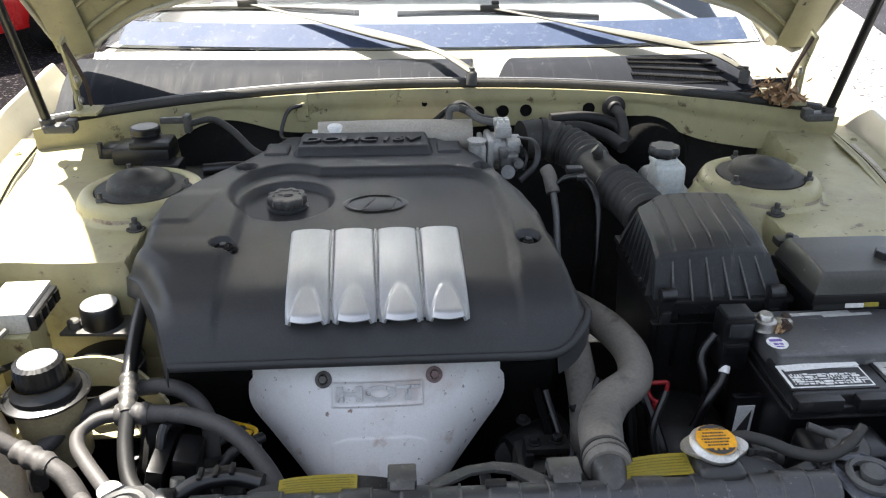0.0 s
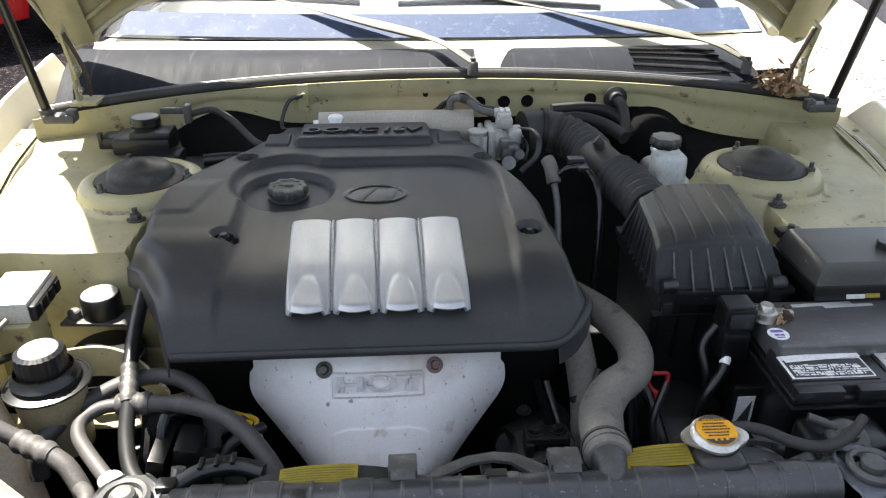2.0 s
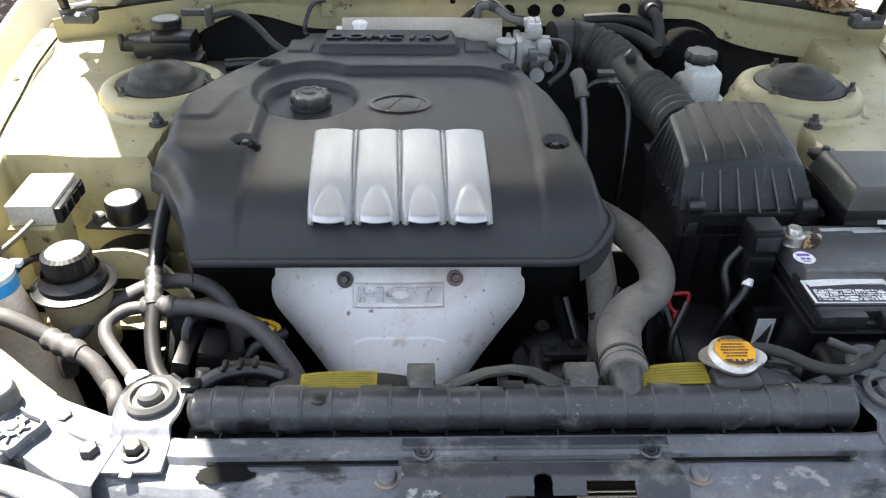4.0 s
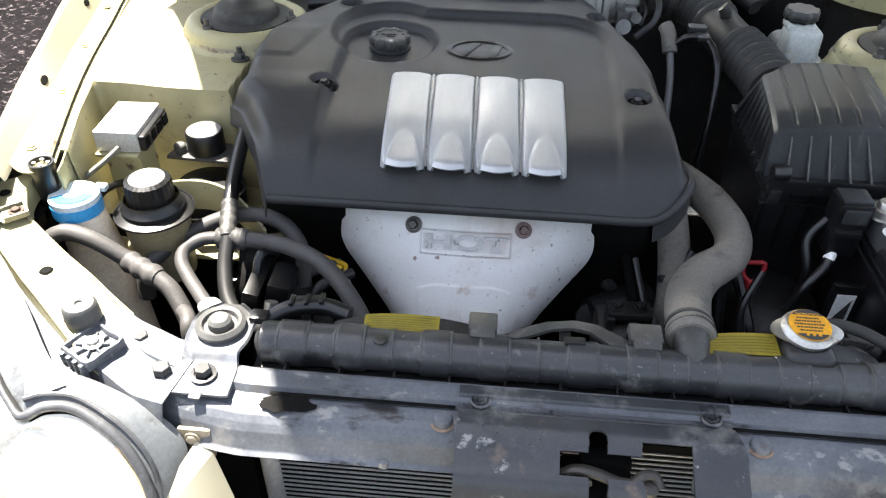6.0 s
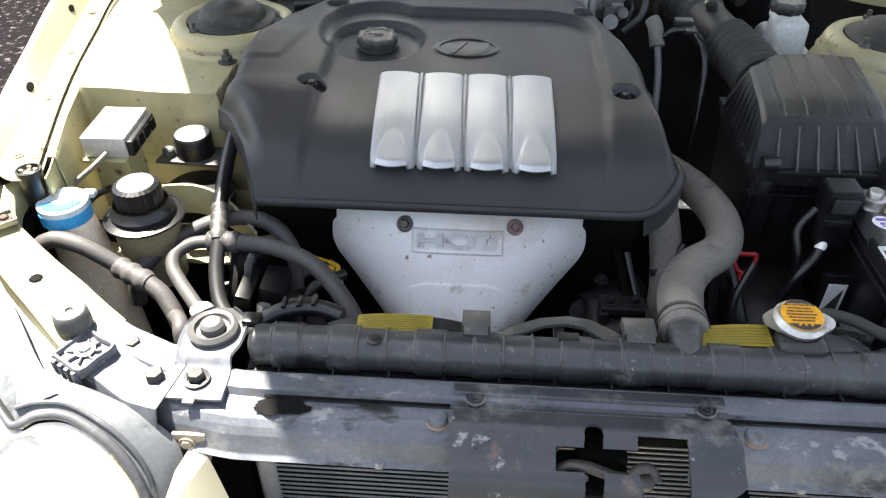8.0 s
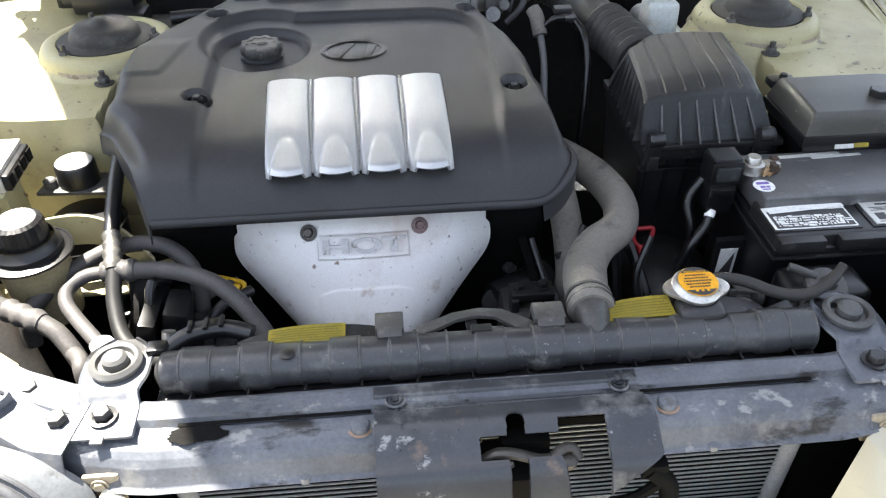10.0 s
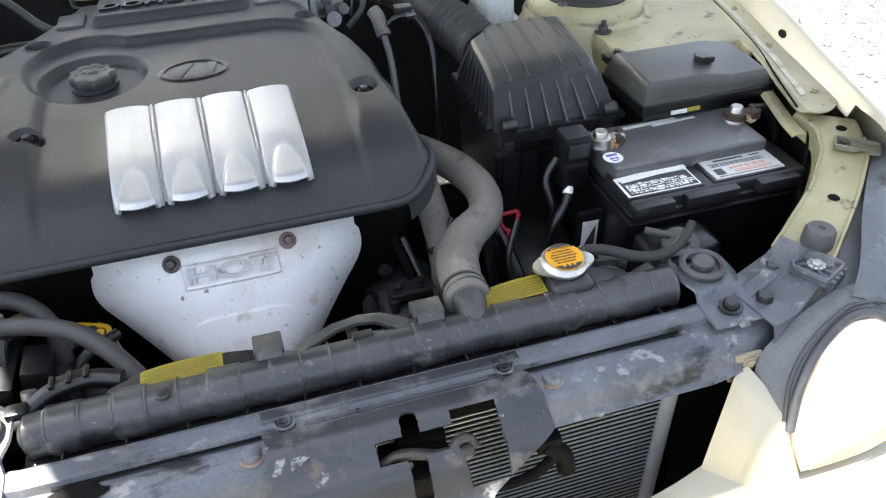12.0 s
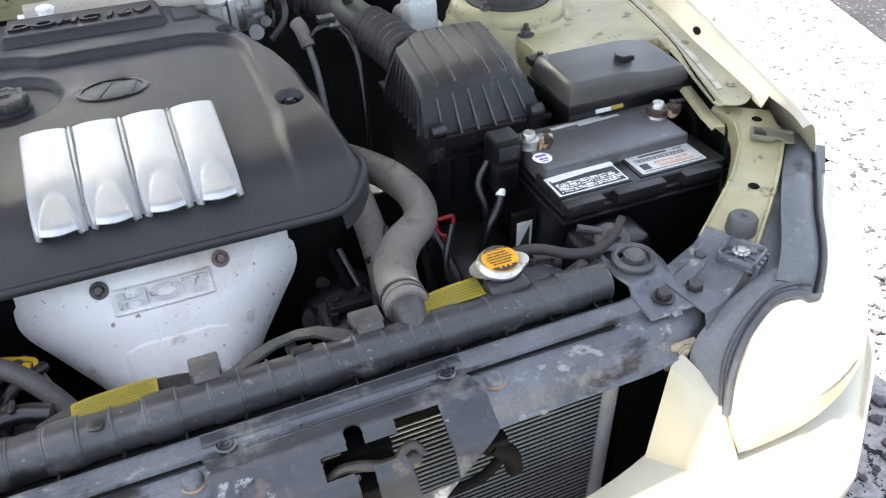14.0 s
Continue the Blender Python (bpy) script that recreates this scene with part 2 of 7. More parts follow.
RUSTY_RING = matter("rust_ring", (0.22, 0.14, 0.09), (0.30, 0.22, 0.16), 0.8, 0, 80, 300, 0.1)
SEAL = matter("grey_seal_rubber", (0.045, 0.047, 0.052), (0.080, 0.082, 0.088), 0.42, 0, 20, 300, 0.1, spots=(0.15, 0.155, 0.16), spot_at=0.58, spot_scale=30, edge=0.2)
GREY_LABEL = matter("grey_label", (0.504, 0.504, 0.48), (0.624, 0.624, 0.6), 0.45, 0.2, 20, 200, 0.0)
PAD = matter("bounce_absorber", (0.020, 0.020, 0.021), (0.034, 0.033, 0.032), 0.9, 0, 8, 200, 0.5)
FUSE_LID = matter("dusty_fuse_lid", (0.03973, 0.03856, 0.03355), (0.06224, 0.06011, 0.05245), 0.40, 0, 9, 300, 0.08, spots=(0.0861, 0.08233, 0.07135), spot_at=0.56, spot_scale=16, edge=0.22, more=(((0.19, 0.185, 0.175), 0.66, 90, 0.05, None), ((0.035, 0.034, 0.032), 0.60, 12, 0.1, None)))
# dusty cap tops: the sun on them is put into the pale colour
CAP_TOP = matter("pale_sunlit_cap", (0.20, 0.198, 0.19), (0.28, 0.276, 0.265), 0.45, 0, 30, 300, 0.1)
GROMMET = matter("pale_rubber_grommet", (0.055, 0.055, 0.054), (0.085, 0.085, 0.083), 0.55, 0, 20, 300, 0.1)
# darker than the cover: shading of moulded relief put into the colour
LETTER = matter("relief_shade_plastic", (0.008, 0.008, 0.009), (0.013, 0.013, 0.014), 0.35, 0, 30, 300, 0.05)
CORROSION = matter("battery_corrosion", (0.3, 0.1625, 0.07), (0.44, 0.325, 0.196), 0.9, 0, 60, 300, 0.6, spots=(0.62, 0.52, 0.42), spot_at=0.58, spot_scale=120)
MATT_BLACK = matter("matt_near_black", (0.004, 0.004, 0.004), (0.010, 0.0095, 0.009), 0.85, 0, 40, 300, 0.3, spec=0.08)
ZINC = matter("dull_zinc_bracket", (0.19, 0.185, 0.14), (0.27, 0.26, 0.20), 0.45, 0.4, 20, 300, 0.05)
TAB = matter("dusty_brown_tab", (0.24, 0.20, 0.14), (0.30, 0.26, 0.19), 0.6, 0, 20, 300, 0.1, spots=(0.14, 0.10, 0.07), spot_at=0.56, spot_scale=60)
GREYLINE_B = matter("dull_loom_sleeve", (0.10, 0.095, 0.07), (0.18, 0.17, 0.13), 0.6, 0, 30, 240, 0.1)
SOUND_PAD = matter("black_sound_felt", (0.008, 0.008, 0.0085), (0.016, 0.016, 0.016), 0.9, 0, 12, 200, 0.5, spots=(0.028, 0.027, 0.026), spot_at=0.56, spot_scale=18, edge=0.15)
SEALANT = matter("pale_sealant", (0.42, 0.38, 0.31), (0.50, 0.46, 0.38), 0.6, 0, 12, 200, 0.1, spots=(0.30, 0.27, 0.18), spot_at=0.52, spot_scale=16, edge=0.1)
GLASS = bpy.data.materials.new("windscreen_glass")
GLASS.use_nodes = True
gp = GLASS.node_tree.nodes["Principled BSDF"]
gp.inputs["Base Color"].default_value = (0.90, 0.96, 0.97, 1)
gp.inputs["Roughness"].default_value = 0.02
gp.inputs["Transmission Weight"].default_value = 1.0
gp.inputs["IOR"].default_value = 1.45

# ---- building helpers ----


def thing(name, at, label, category, group="", kind=""):
    ob = new(name)
    ob.location = at
    ob.empty_display_size = 0.05
    return tagged(ob, label, category, group, kind)


def part(name, bm, material, parent, label="", smooth=True, kind=""):
    me = bpy.data.meshes.new(name)
    bmesh.ops.recalc_face_normals(bm, faces=bm.faces)
    bm.to_mesh(me)
    bm.free()
    me.materials.append(material)
    if smooth:
        for p in me.polygons:
            p.use_smooth = True
        me.set_sharp_from_angle(angle=radians(38))
    ob = new(name, me)
    if parent is not None:
        ob.parent = parent
        if parent.type == "EMPTY":
            ob.matrix_parent_inverse = Matrix.Translation(parent.location).inverted()
    return tagged(ob, label, kind=kind)


def alone(name, bm, material, label, category, group="", kind="", smooth=True):
    return tagged(part(name, bm, material, None, "", smooth), label, category, group, kind)


def fresh():
    return bmesh.new()


def join(*bms):
    out = bms[0]
    for b in bms[1:]:
        me = bpy.data.meshes.new("tmp")
        b.to_mesh(me)
        b.free()
        out.from_mesh(me)
        bpy.data.meshes.remove(me)
    return out


def moved(bm, m):
    bmesh.ops.transform(bm, matrix=m, verts=bm.verts)
    return bm


def smoothstep(a, b, x):
    t = min(1.0, max(0.0, (x - a) / (b - a)))
    return t * t * (3 - 2 * t)


def along(pts, x):
    """Linear interpolation of y over (x, y) stops."""
    return float(np.interp(x, [p[0] for p in pts], [p[1] for p in pts]))


def along_smooth(pts, x, w):
    """The same with its corners rounded over a width w."""
    return sum(along(pts, x + w * k / 4) for k in range(-4, 5)) / 9


def rbox(center, size, r=0.004, seg=2, m=None, taper=None):
    """A box with rounded edges. taper: the share by which its top is narrower, in x and y."""
    bm = bmesh.new()
    bmesh.ops.create_cube(bm, size=1.0)
    for v in bm.verts:
        k = (1, 1) if taper is None or v.co.z < 0 else (1 - taper[0], 1 - taper[1])
        v.co = Vector((v.co.x * size[0] * k[0], v.co.y * size[1] * k[1], v.co.z * size[2]))
    if r > 0:
        bmesh.ops.bevel(bm, geom=list(bm.edges), offset=min(r, min(size) * 0.45), segments=seg, affect="EDGES", profile=0.6)
    if m is not None:
        moved(bm, m)
    return moved(bm, Matrix.Translation(center))


def lathe(center, profile, seg=32, m=None, wobble=0, lobes=0):
    """Turns (radius, height) stops about z. wobble and lobes give a knurled or lobed rim."""
    bm = bmesh.new()
    rings = []
    for r, z in profile:
        if r <= 1e-6:
            rings.append([bm.verts.new((0, 0, z))])
        else:
            rings.append([bm.verts.new(((r + wobble * math.cos(lobes * a)) * math.cos(a), (r + wobble * math.cos(lobes * a)) * math.sin(a), z))
                          for a in (2 * math.pi * k / seg for k in range(seg))])
    for lo, hi in zip(rings, rings[1:]):
        for k in range(seg):
            n = (k + 1) % seg
            if len(lo) == 1 and len(hi) == 1:
                continue
            if len(lo) == 1:
                bm.faces.new((lo[0], hi[n], hi[k]))
            elif len(hi) == 1:
                bm.faces.new((lo[k], lo[n], hi[0]))
            else:
                bm.faces.new((lo[k], lo[n], hi[n], hi[k]))
    if m is not None:
        moved(bm, m)
    return moved(bm, Matrix.Translation(center))


def spline(pts, n=10):
    p = [Vector(q) for q in pts]
    p = [2 * p[0] - p[1]] + p + [2 * p[-1] - p[-2]]
    out = []
    for i in range(1, len(p) - 2):
        a, b, c, d = p[i - 1], p[i], p[i + 1], p[i + 2]
        for k in range(n):
            t = k / n
            out.append(0.5 * (2 * b + (c - a) * t + (2 * a - 5 * b + 4 * c - d) * t * t + (3 * b - a - 3 * c + d) * t ** 3))
    out.append(p[-2])
    return out


def tube(pts, r, seg=14, n=8, ribs=None, cap=True, flat=1.0):
    """A hose along a smooth line. r: a radius or a function of the share of the way; ribs adds (depth, count)."""
    line = spline(pts, n)
    bm = bmesh.new()
    rings, up = [], None
    total = len(line) - 1
    for i, q in enumerate(line):
        d = (line[min(i + 1, total)] - line[max(i - 1, 0)]).normalized()
        if up is None:
            up = Vector((0, 0, 1)) if abs(d.z) < 0.9 else Vector((1, 0, 0))
        side = d.cross(up).normalized()
        up = side.cross(d).normalized()
        s = i / total
        rad = r(s) if callable(r) else r
        if ribs:
            rad += ribs[0] * (0.5 - 0.5 * math.cos(2 * math.pi * ribs[1] * s))
        rings.append([bm.verts.new(q + side * (rad * math.cos(a)) + up * (rad * flat * math.sin(a)))
                      for a in (2 * math.pi * k / seg for k in range(seg))])
    for lo, hi in zip(rings, rings[1:]):
        for k in range(seg):
            bm.faces.new((lo[k], lo[(k + 1) % seg], hi[(k + 1) % seg], hi[k]))
    if cap:
        bm.faces.new(rings[0])
        bm.faces.new(list(reversed(rings[-1])))
    return bm


def plate(outline, z0, z1, r=0.002, m=None):
    """A flat plate with the given plan between two heights; z may be a function of x and y that gives its underside."""
    bm = bmesh.new()
    h = z1 - z0 if not callable(z0) else z1
    low = [bm.verts.new((x, y, z0(x, y) if callable(z0) else z0)) for x, y in outline]
    f = bm.faces.new(low)
    got = bmesh.ops.extrude_face_region(bm, geom=[f])
    for v in got["geom"]:
        if isinstance(v, bmesh.types.BMVert):
            v.co.z += h
    if r > 0:
        bmesh.ops.bevel(bm, geom=list(bm.edges), offset=r, segments=2, affect="EDGES", profile=0.6)
    bmesh.ops.recalc_face_normals(bm, faces=bm.faces)
    if m is not None:
        moved(bm, m)
    return bm


def sheet(f, nu, nv, thick=0.0, keep=None):
    """A grid surface f(u, v) with u, v in 0..1, closed to a shell of the given thickness. keep drops cells by their middle."""
    bm = bmesh.new()
    g = [[bm.verts.new(f(i / nu, j / nv)) for j in range(nv + 1)] for i in range(nu + 1)]
    for i in range(nu):
        for j in range(nv):
            q = (g[i][j], g[i + 1][j], g[i + 1][j + 1], g[i][j + 1])
            if keep is None or keep(sum((v.co for v in q), Vector()) / 4):
                bm.faces.new(q)
    bmesh.ops.delete(bm, geom=[v for v in bm.verts if not v.link_faces], context="VERTS")
    if thick:
        bmesh.ops.recalc_face_normals(bm, faces=bm.faces)
        bmesh.ops.solidify(bm, geom=list(bm.faces), thickness=thick)
    return bm


def bolt(at, r=0.007, h=0.007, washer=1.55, m=None):
    """A hexagon head on a washer."""
    a = lathe((0, 0, 0), [(0, 0), (r * washer, 0), (r * washer, 0.0016), (r * 1.05, 0.002)], 20)
    b = lathe((0, 0, 0), [(r, 0.0015), (r, h * 0.85), (r * 0.86, h), (0, h)], 6)
    bm = join(a, b)
    if m is not None:
        moved(bm, m)
    return moved(bm, Matrix.Translation(at))


def letters(text, size, depth, bold=0.0):
    """Text as a mesh, centred on its origin in the xy plane, with the built-in font."""
    cu = bpy.data.curves.new("tmp_text", "FONT")
    cu.body, cu.size, cu.extrude, cu.align_x, cu.align_y = text, size, depth, "CENTER", "CENTER"
    cu.offset = bold
    ob = bpy.data.objects.new("tmp_text", cu)
    scene.collection.objects.link(ob)
    me = bpy.data.meshes.new_from_object(ob.evaluated_get(bpy.context.evaluated_depsgraph_get()))
    bm = bmesh.new()
    bm.from_mesh(me)
    bpy.data.objects.remove(ob)
    bpy.data.curves.remove(cu)
    bpy.data.meshes.remove(me)
    return bm


def bars(cells, depth=0.0004):
    """Plain printed bars: (x, y, width, height) each, in the xy plane."""
    bm = bmesh.new()
    for x, y, w, h in cells:
        bm = join(bm, rbox((x, y, 0), (w, h, depth), 0))
    return bm


# ---- ground ----


def ground_height(x, y):
    return 0.012 * noise.noise((x * 0.6, y * 0.6, 0.0)) if abs(x) < 30 and abs(y) < 30 else 0.0


def ground_sheet(u, v):
    f = lambda s: math.copysign(abs(2 * s - 1) ** 3.2, s - 0.5) * 260
    x, y = f(u), f(v)
    return (x, y, ground_height(x, y) - 0.012)


alone("ground", sheet(ground_sheet, 120, 120), GRAVEL, "light grey gravel yard in bright sun", "ground", kind="structure")



def patch(x0, x1, y0, y1, lift):
    return lambda u, v: (x0 + (x1 - x0) * u + 0.12 * noise.noise((v * 9, 3, 1)) * (u > 0.5), y0 + (y1 - y0) * v, lift + ground_height(x0 + (x1 - x0) * u, y0 + (y1 - y0) * v) - 0.012)


alone("dark_gravel", sheet(patch(-70, -1.45, -60, 80, 0.006), 120, 160), DARK_GRAVEL, "dark crushed stone beside the light gravel", "ground", kind="structure")


def road_sheet(u, v):
    y = -60 + 140 * v
    x = 2.41 + 0.32 * y + 60 * (1 - u) ** 3 + 0.05 * noise.noise((v * 160, 3, 1)) * (u > 0.9)
    return (x, y, ground_height(x, y) - 0.006)


alone("asphalt_strip", sheet(road_sheet, 60, 200), ASPHALT, "dark asphalt strip beyond the gravel", "road", kind="structure")
# loose stones where the car's shade falls, darkened to carry it
random.seed(8)
stones = fresh()
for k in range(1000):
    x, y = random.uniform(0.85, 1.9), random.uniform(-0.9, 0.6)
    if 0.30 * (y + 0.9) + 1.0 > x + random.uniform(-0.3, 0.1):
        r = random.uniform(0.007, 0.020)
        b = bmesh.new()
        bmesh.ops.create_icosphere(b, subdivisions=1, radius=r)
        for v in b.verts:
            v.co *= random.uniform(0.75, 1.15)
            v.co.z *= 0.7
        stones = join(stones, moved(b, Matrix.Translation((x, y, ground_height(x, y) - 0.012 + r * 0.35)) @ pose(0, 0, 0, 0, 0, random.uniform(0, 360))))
alone("loose_stones", stones, matter("loose_stone", (0.036, 0.0348, 0.0396), (0.102, 0.099, 0.108), 0.85, 0, 16, 160, 0.4, spots=(0.18, 0.174, 0.174), spot_at=0.60, spot_scale=9), "loose stones beside the bumper, the car's shade in their dark tone", "stones", kind="stuff", smooth=False)

# unseen dark hedge shape behind the camera, added to cut low sky light


def hedge(u, v):
    a = radians(-62 + 124 * u)
    d = 13.5 + 0.5 * noise.noise((u * 30, v * 6, 0)) - 0.8 * v * v
    return (d * math.sin(a), -d * math.cos(a), -0.05 + (2.6 + 0.5 * noise.noise((u * 40, 5, 0))) * v)


alone("sky_block_backdrop", sheet(hedge, 160, 24, 0.05), matter("dark_blocker_green", (0.018, 0.024, 0.012), (0.040, 0.050, 0.022), 0.9, 0, 1.5, 12, 0.9, spec=0.1), "unseen dark screen behind the camera, added to cut low sky light", "hedge", kind="structure")

# ---- the car's body ----
car = thing("car", (0, 0, 0), "champagne beige saloon car with its hood propped open", "car")


def fw_y(x):
    return 0.945 - 0.05 * (abs(x) / 0.73) ** 3


def seam_z(x):
    return 0.934 - 0.044 * (abs(x) / 0.73) ** 2


def fw_low(x):
    return along_smooth([(-0.80, 0.74), (-0.60, 0.80), (-0.50, 0.868), (-0.42, 0.878), (-0.36, 0.845), (-0.28, 0.84), (0.30, 0.852), (0.36, 0.866), (0.42, 0.870), (0.46, 0.848), (0.50, 0.828), (0.56, 0.812), (0.64, 0.802), (0.72, 0.797), (0.80, 0.79)], x, 0.03 if x > 0.25 else 0.045)


def firewall(u, v):
    x = -0.80 + 1.60 * u
    z = fw_low(x) + (seam_z(x) - 0.004 - fw_low(x)) * v
    bulge = 0.006 * smoothstep(0.55, 0.75, v)
    return (x, fw_y(x) - bulge, z)


HOLES = [(0.066, 0.879, 0.011), (0.117, 0.880, 0.011), (0.165, 0.881, 0.011), (0.296, 0.884, 0.011), (-0.045, 0.898, 0.005)]
fw = part("firewall", sheet(firewall, 150, 12, 0.004), PAINT_IN, car, "dull champagne painted bulkhead panel with punched holes")
for hx, hz, hr in HOLES:
    part("hole", lathe((hx, fw_y(hx) - 0.0075, hz), [(0, 0.0), (hr * 0.86, 0.0), (hr, 0.0012), (hr * 1.14, 0.0), (hr * 1.14, -0.002)], 20, pose(0, 0, 0, 90)), VOID, fw)


def lower_firewall(u, v):
    x = -0.74 + 1.48 * u
    return (x, 0.985 + 0.02 * math.sin(9 * x) * v, 0.35 + 0.58 * v)


part("sound_insulation", sheet(lower_firewall, 60, 20, 0.006), SOUND_PAD, car, "black sound insulation below the bulkhead panel")
seal_pts = [(x, fw_y(x) + 0.006, seam_z(x) + 0.002) for x in np.linspace(-0.775, 0.775, 23)]
part("cowl_seal", tube(seal_pts, 0.0075, 10, 4, flat=1.25), RUBBER, car, "grey rubber seal along the bulkhead edge")


part("seal_lip", tube([(x, y + 0.010, z + 0.0065) for x, y, z in seal_pts], 0.0042, 8, 4), SEAL, car, "paler upper lip of the seal")


def cowl_rear(x):
    return (1.06 + 0.015 * (x / 0.7) ** 2, 0.962 + 0.003 * (x / 0.7) ** 2)


def cowl_cover(x0, x1, slant0, slant1):
    def f(u, v):
        xa, xb = x0 + slant0 * v, x1 + slant1 * v
        x = xa + (xb - xa) * u
        yr, zr = cowl_rear(x)
        y = fw_y(x) + 0.016 + (yr - fw_y(x) - 0.016) * v
        z = seam_z(x) + 0.004 + (zr - seam_z(x) - 0.004) * v + 0.012 * math.sin(math.pi * v)
        return (x, y, z)
    return f


part("cowl_cover", sheet(cowl_cover(-0.770, 0.045, -0.005, 0.02), 60, 12, 0.004), COWL, car, "weathered grey-black plastic cowl cover with water streaks")
right_cowl = cowl_cover(0.105, 0.665, 0.045, -0.04)
cowl_r = part("cowl_cover", sheet(right_cowl, 60, 12, 0.004), COWL, car, "weathered grey-black plastic cowl cover with an air grille")
# the grille in the cowl cover: rows of narrow slots
slots = fresh()
for row in range(4):
    for k in range(30):
        u, v = 0.515 + 0.375 * (k + 0.5 * (row % 2)) / 30, 0.22 + 0.165 * row
        p = Vector(right_cowl(u, v))
        slots = join(slots, rbox(p + Vector((0, -0.001, 0.0025)), (0.0045, 0.013, 0.003), 0))
part("air_grille", slots, VOID, cowl_r, "rows of dark slots", smooth=False)


def cowl_pan(u, v):
    x = -0.74 + 1.48 * u
    yr, zr = cowl_rear(x)
    y0, z0 = fw_y(x) + 0.012, seam_z(x) - 0.008
    y1, z1 = 1.088 + 0.01 * (x / 0.7) ** 2, 0.974
    if v < 0.7:
        s = v / 0.7
        return (x, y0 + (yr - y0) * s, z0 + (zr - 0.004 - z0) * s)
    s = (v - 0.7) / 0.3
    return (x, yr + (y1 - yr) * s, zr - 0.004 + (z1 - zr + 0.004) * s)


part("cowl_panel", sheet(cowl_pan, 60, 14, 0.003), PAINT, car, "champagne painted cowl panel below the windscreen")


def screen(u, v):
    x = (-0.73 + 1.46 * u) * (1 - 0.14 * v)
    return Vector((x, 1.085 + 0.66 * v + 0.04 * (abs(x) / 0.7) ** 2, 0.975 + 0.425 * v + 0.004 * (x / 0.7) ** 2))


ws = part("windscreen", sheet(screen, 30, 20, 0.005), GLASS, car, "dusty laminated windscreen")
ws.visible_shadow = False
part("black_border", sheet(lambda u, v: screen(0.02 + 0.96 * u, 0.004 + v * 0.092) + Vector((0, -0.001, 0.0035)), 30, 3), DUSTY_GLASS, ws, "dusty black printed border of the glass, sky reflection in its blue")
part("dashboard", join(rbox((0, 1.72, 0.90), (1.30, 0.70, 0.16), 0.05, 3), rbox((-0.33, 1.85, 1.0), (0.42, 0.3, 0.10), 0.05, 3)), SEATS, car, "grey padded dashboard behind the windscreen")


def wiper(px, py, pz, tip, elbow):
    pivot, tip, elbow = Vector((px, py, pz)), Vector(tip), Vector(elbow)
    w = part("wiper", join(tube([pivot, pivot.lerp(elbow, 0.5) + Vector((0, 0, 0.008)), elbow, elbow.lerp(tip, 0.25), elbow.lerp(tip, 0.6), tip],
                                lambda s: 0.010 + 0.009 * smoothstep(0.34, 0.42, s) - 0.013 * smoothstep(0.55, 0.85, s), 10, 6, flat=0.45)), WIPER_ARM, car, "faded grey wiper arm")
    part("wiper_pivot", lathe(pivot - Vector((0, 0, 0.012)), [(0.011, -0.014), (0.011, 0.008), (0.009, 0.012), (0.006, 0.013), (0.006, 0.020), (0, 0.021)], 16), DUSTY, w, "black pivot cap with a nut")
    a, b = tip + Vector((-0.21, 0.004, -0.014)), tip + Vector((0.25, -0.012, -0.022))
    part("wiper_blade", tube([a, a.lerp(b, 0.3) + Vector((0, 0, 0.006)), a.lerp(b, 0.6) + Vector((0, 0, 0.007)), b], 0.007, 8, 6, flat=1.2), PLASTIC_CLEAN, w, "black rubber wiper blade")
    part("blade_clip", join(rbox(tip - Vector((0, 0, 0.003)), (0.045, 0.018, 0.022), 0.005), rbox(tip + Vector((0.012, 0, 0.012)), (0.018, 0.014, 0.010), 0.003)), PLASTIC_CLEAN, w)


wiper(0.050, 0.93, 0.965, (-0.43, 1.215, 1.055), (-0.055, 1.045, 0.995))
wiper(0.625, 0.955, 0.955, (0.115, 1.195, 1.045), (0.52, 1.045, 0.988))

# cabin, sides and wheels, plain and closed


def roof_z(y):
    return along_smooth([(1.0, 1.15), (1.75, 1.40), (2.2, 1.43), (2.9, 1.40), (3.5, 1.06), (3.6, 1.00), (4.2, 0.97)], y, 0.08)


def cabin(u, v):
    y = 1.755 + 1.80 * v
    a = (2 * u - 1)
    half = 0.60 - 0.03 * v
    return (half * a, y, roof_z(y) - 0.035 * a * a)


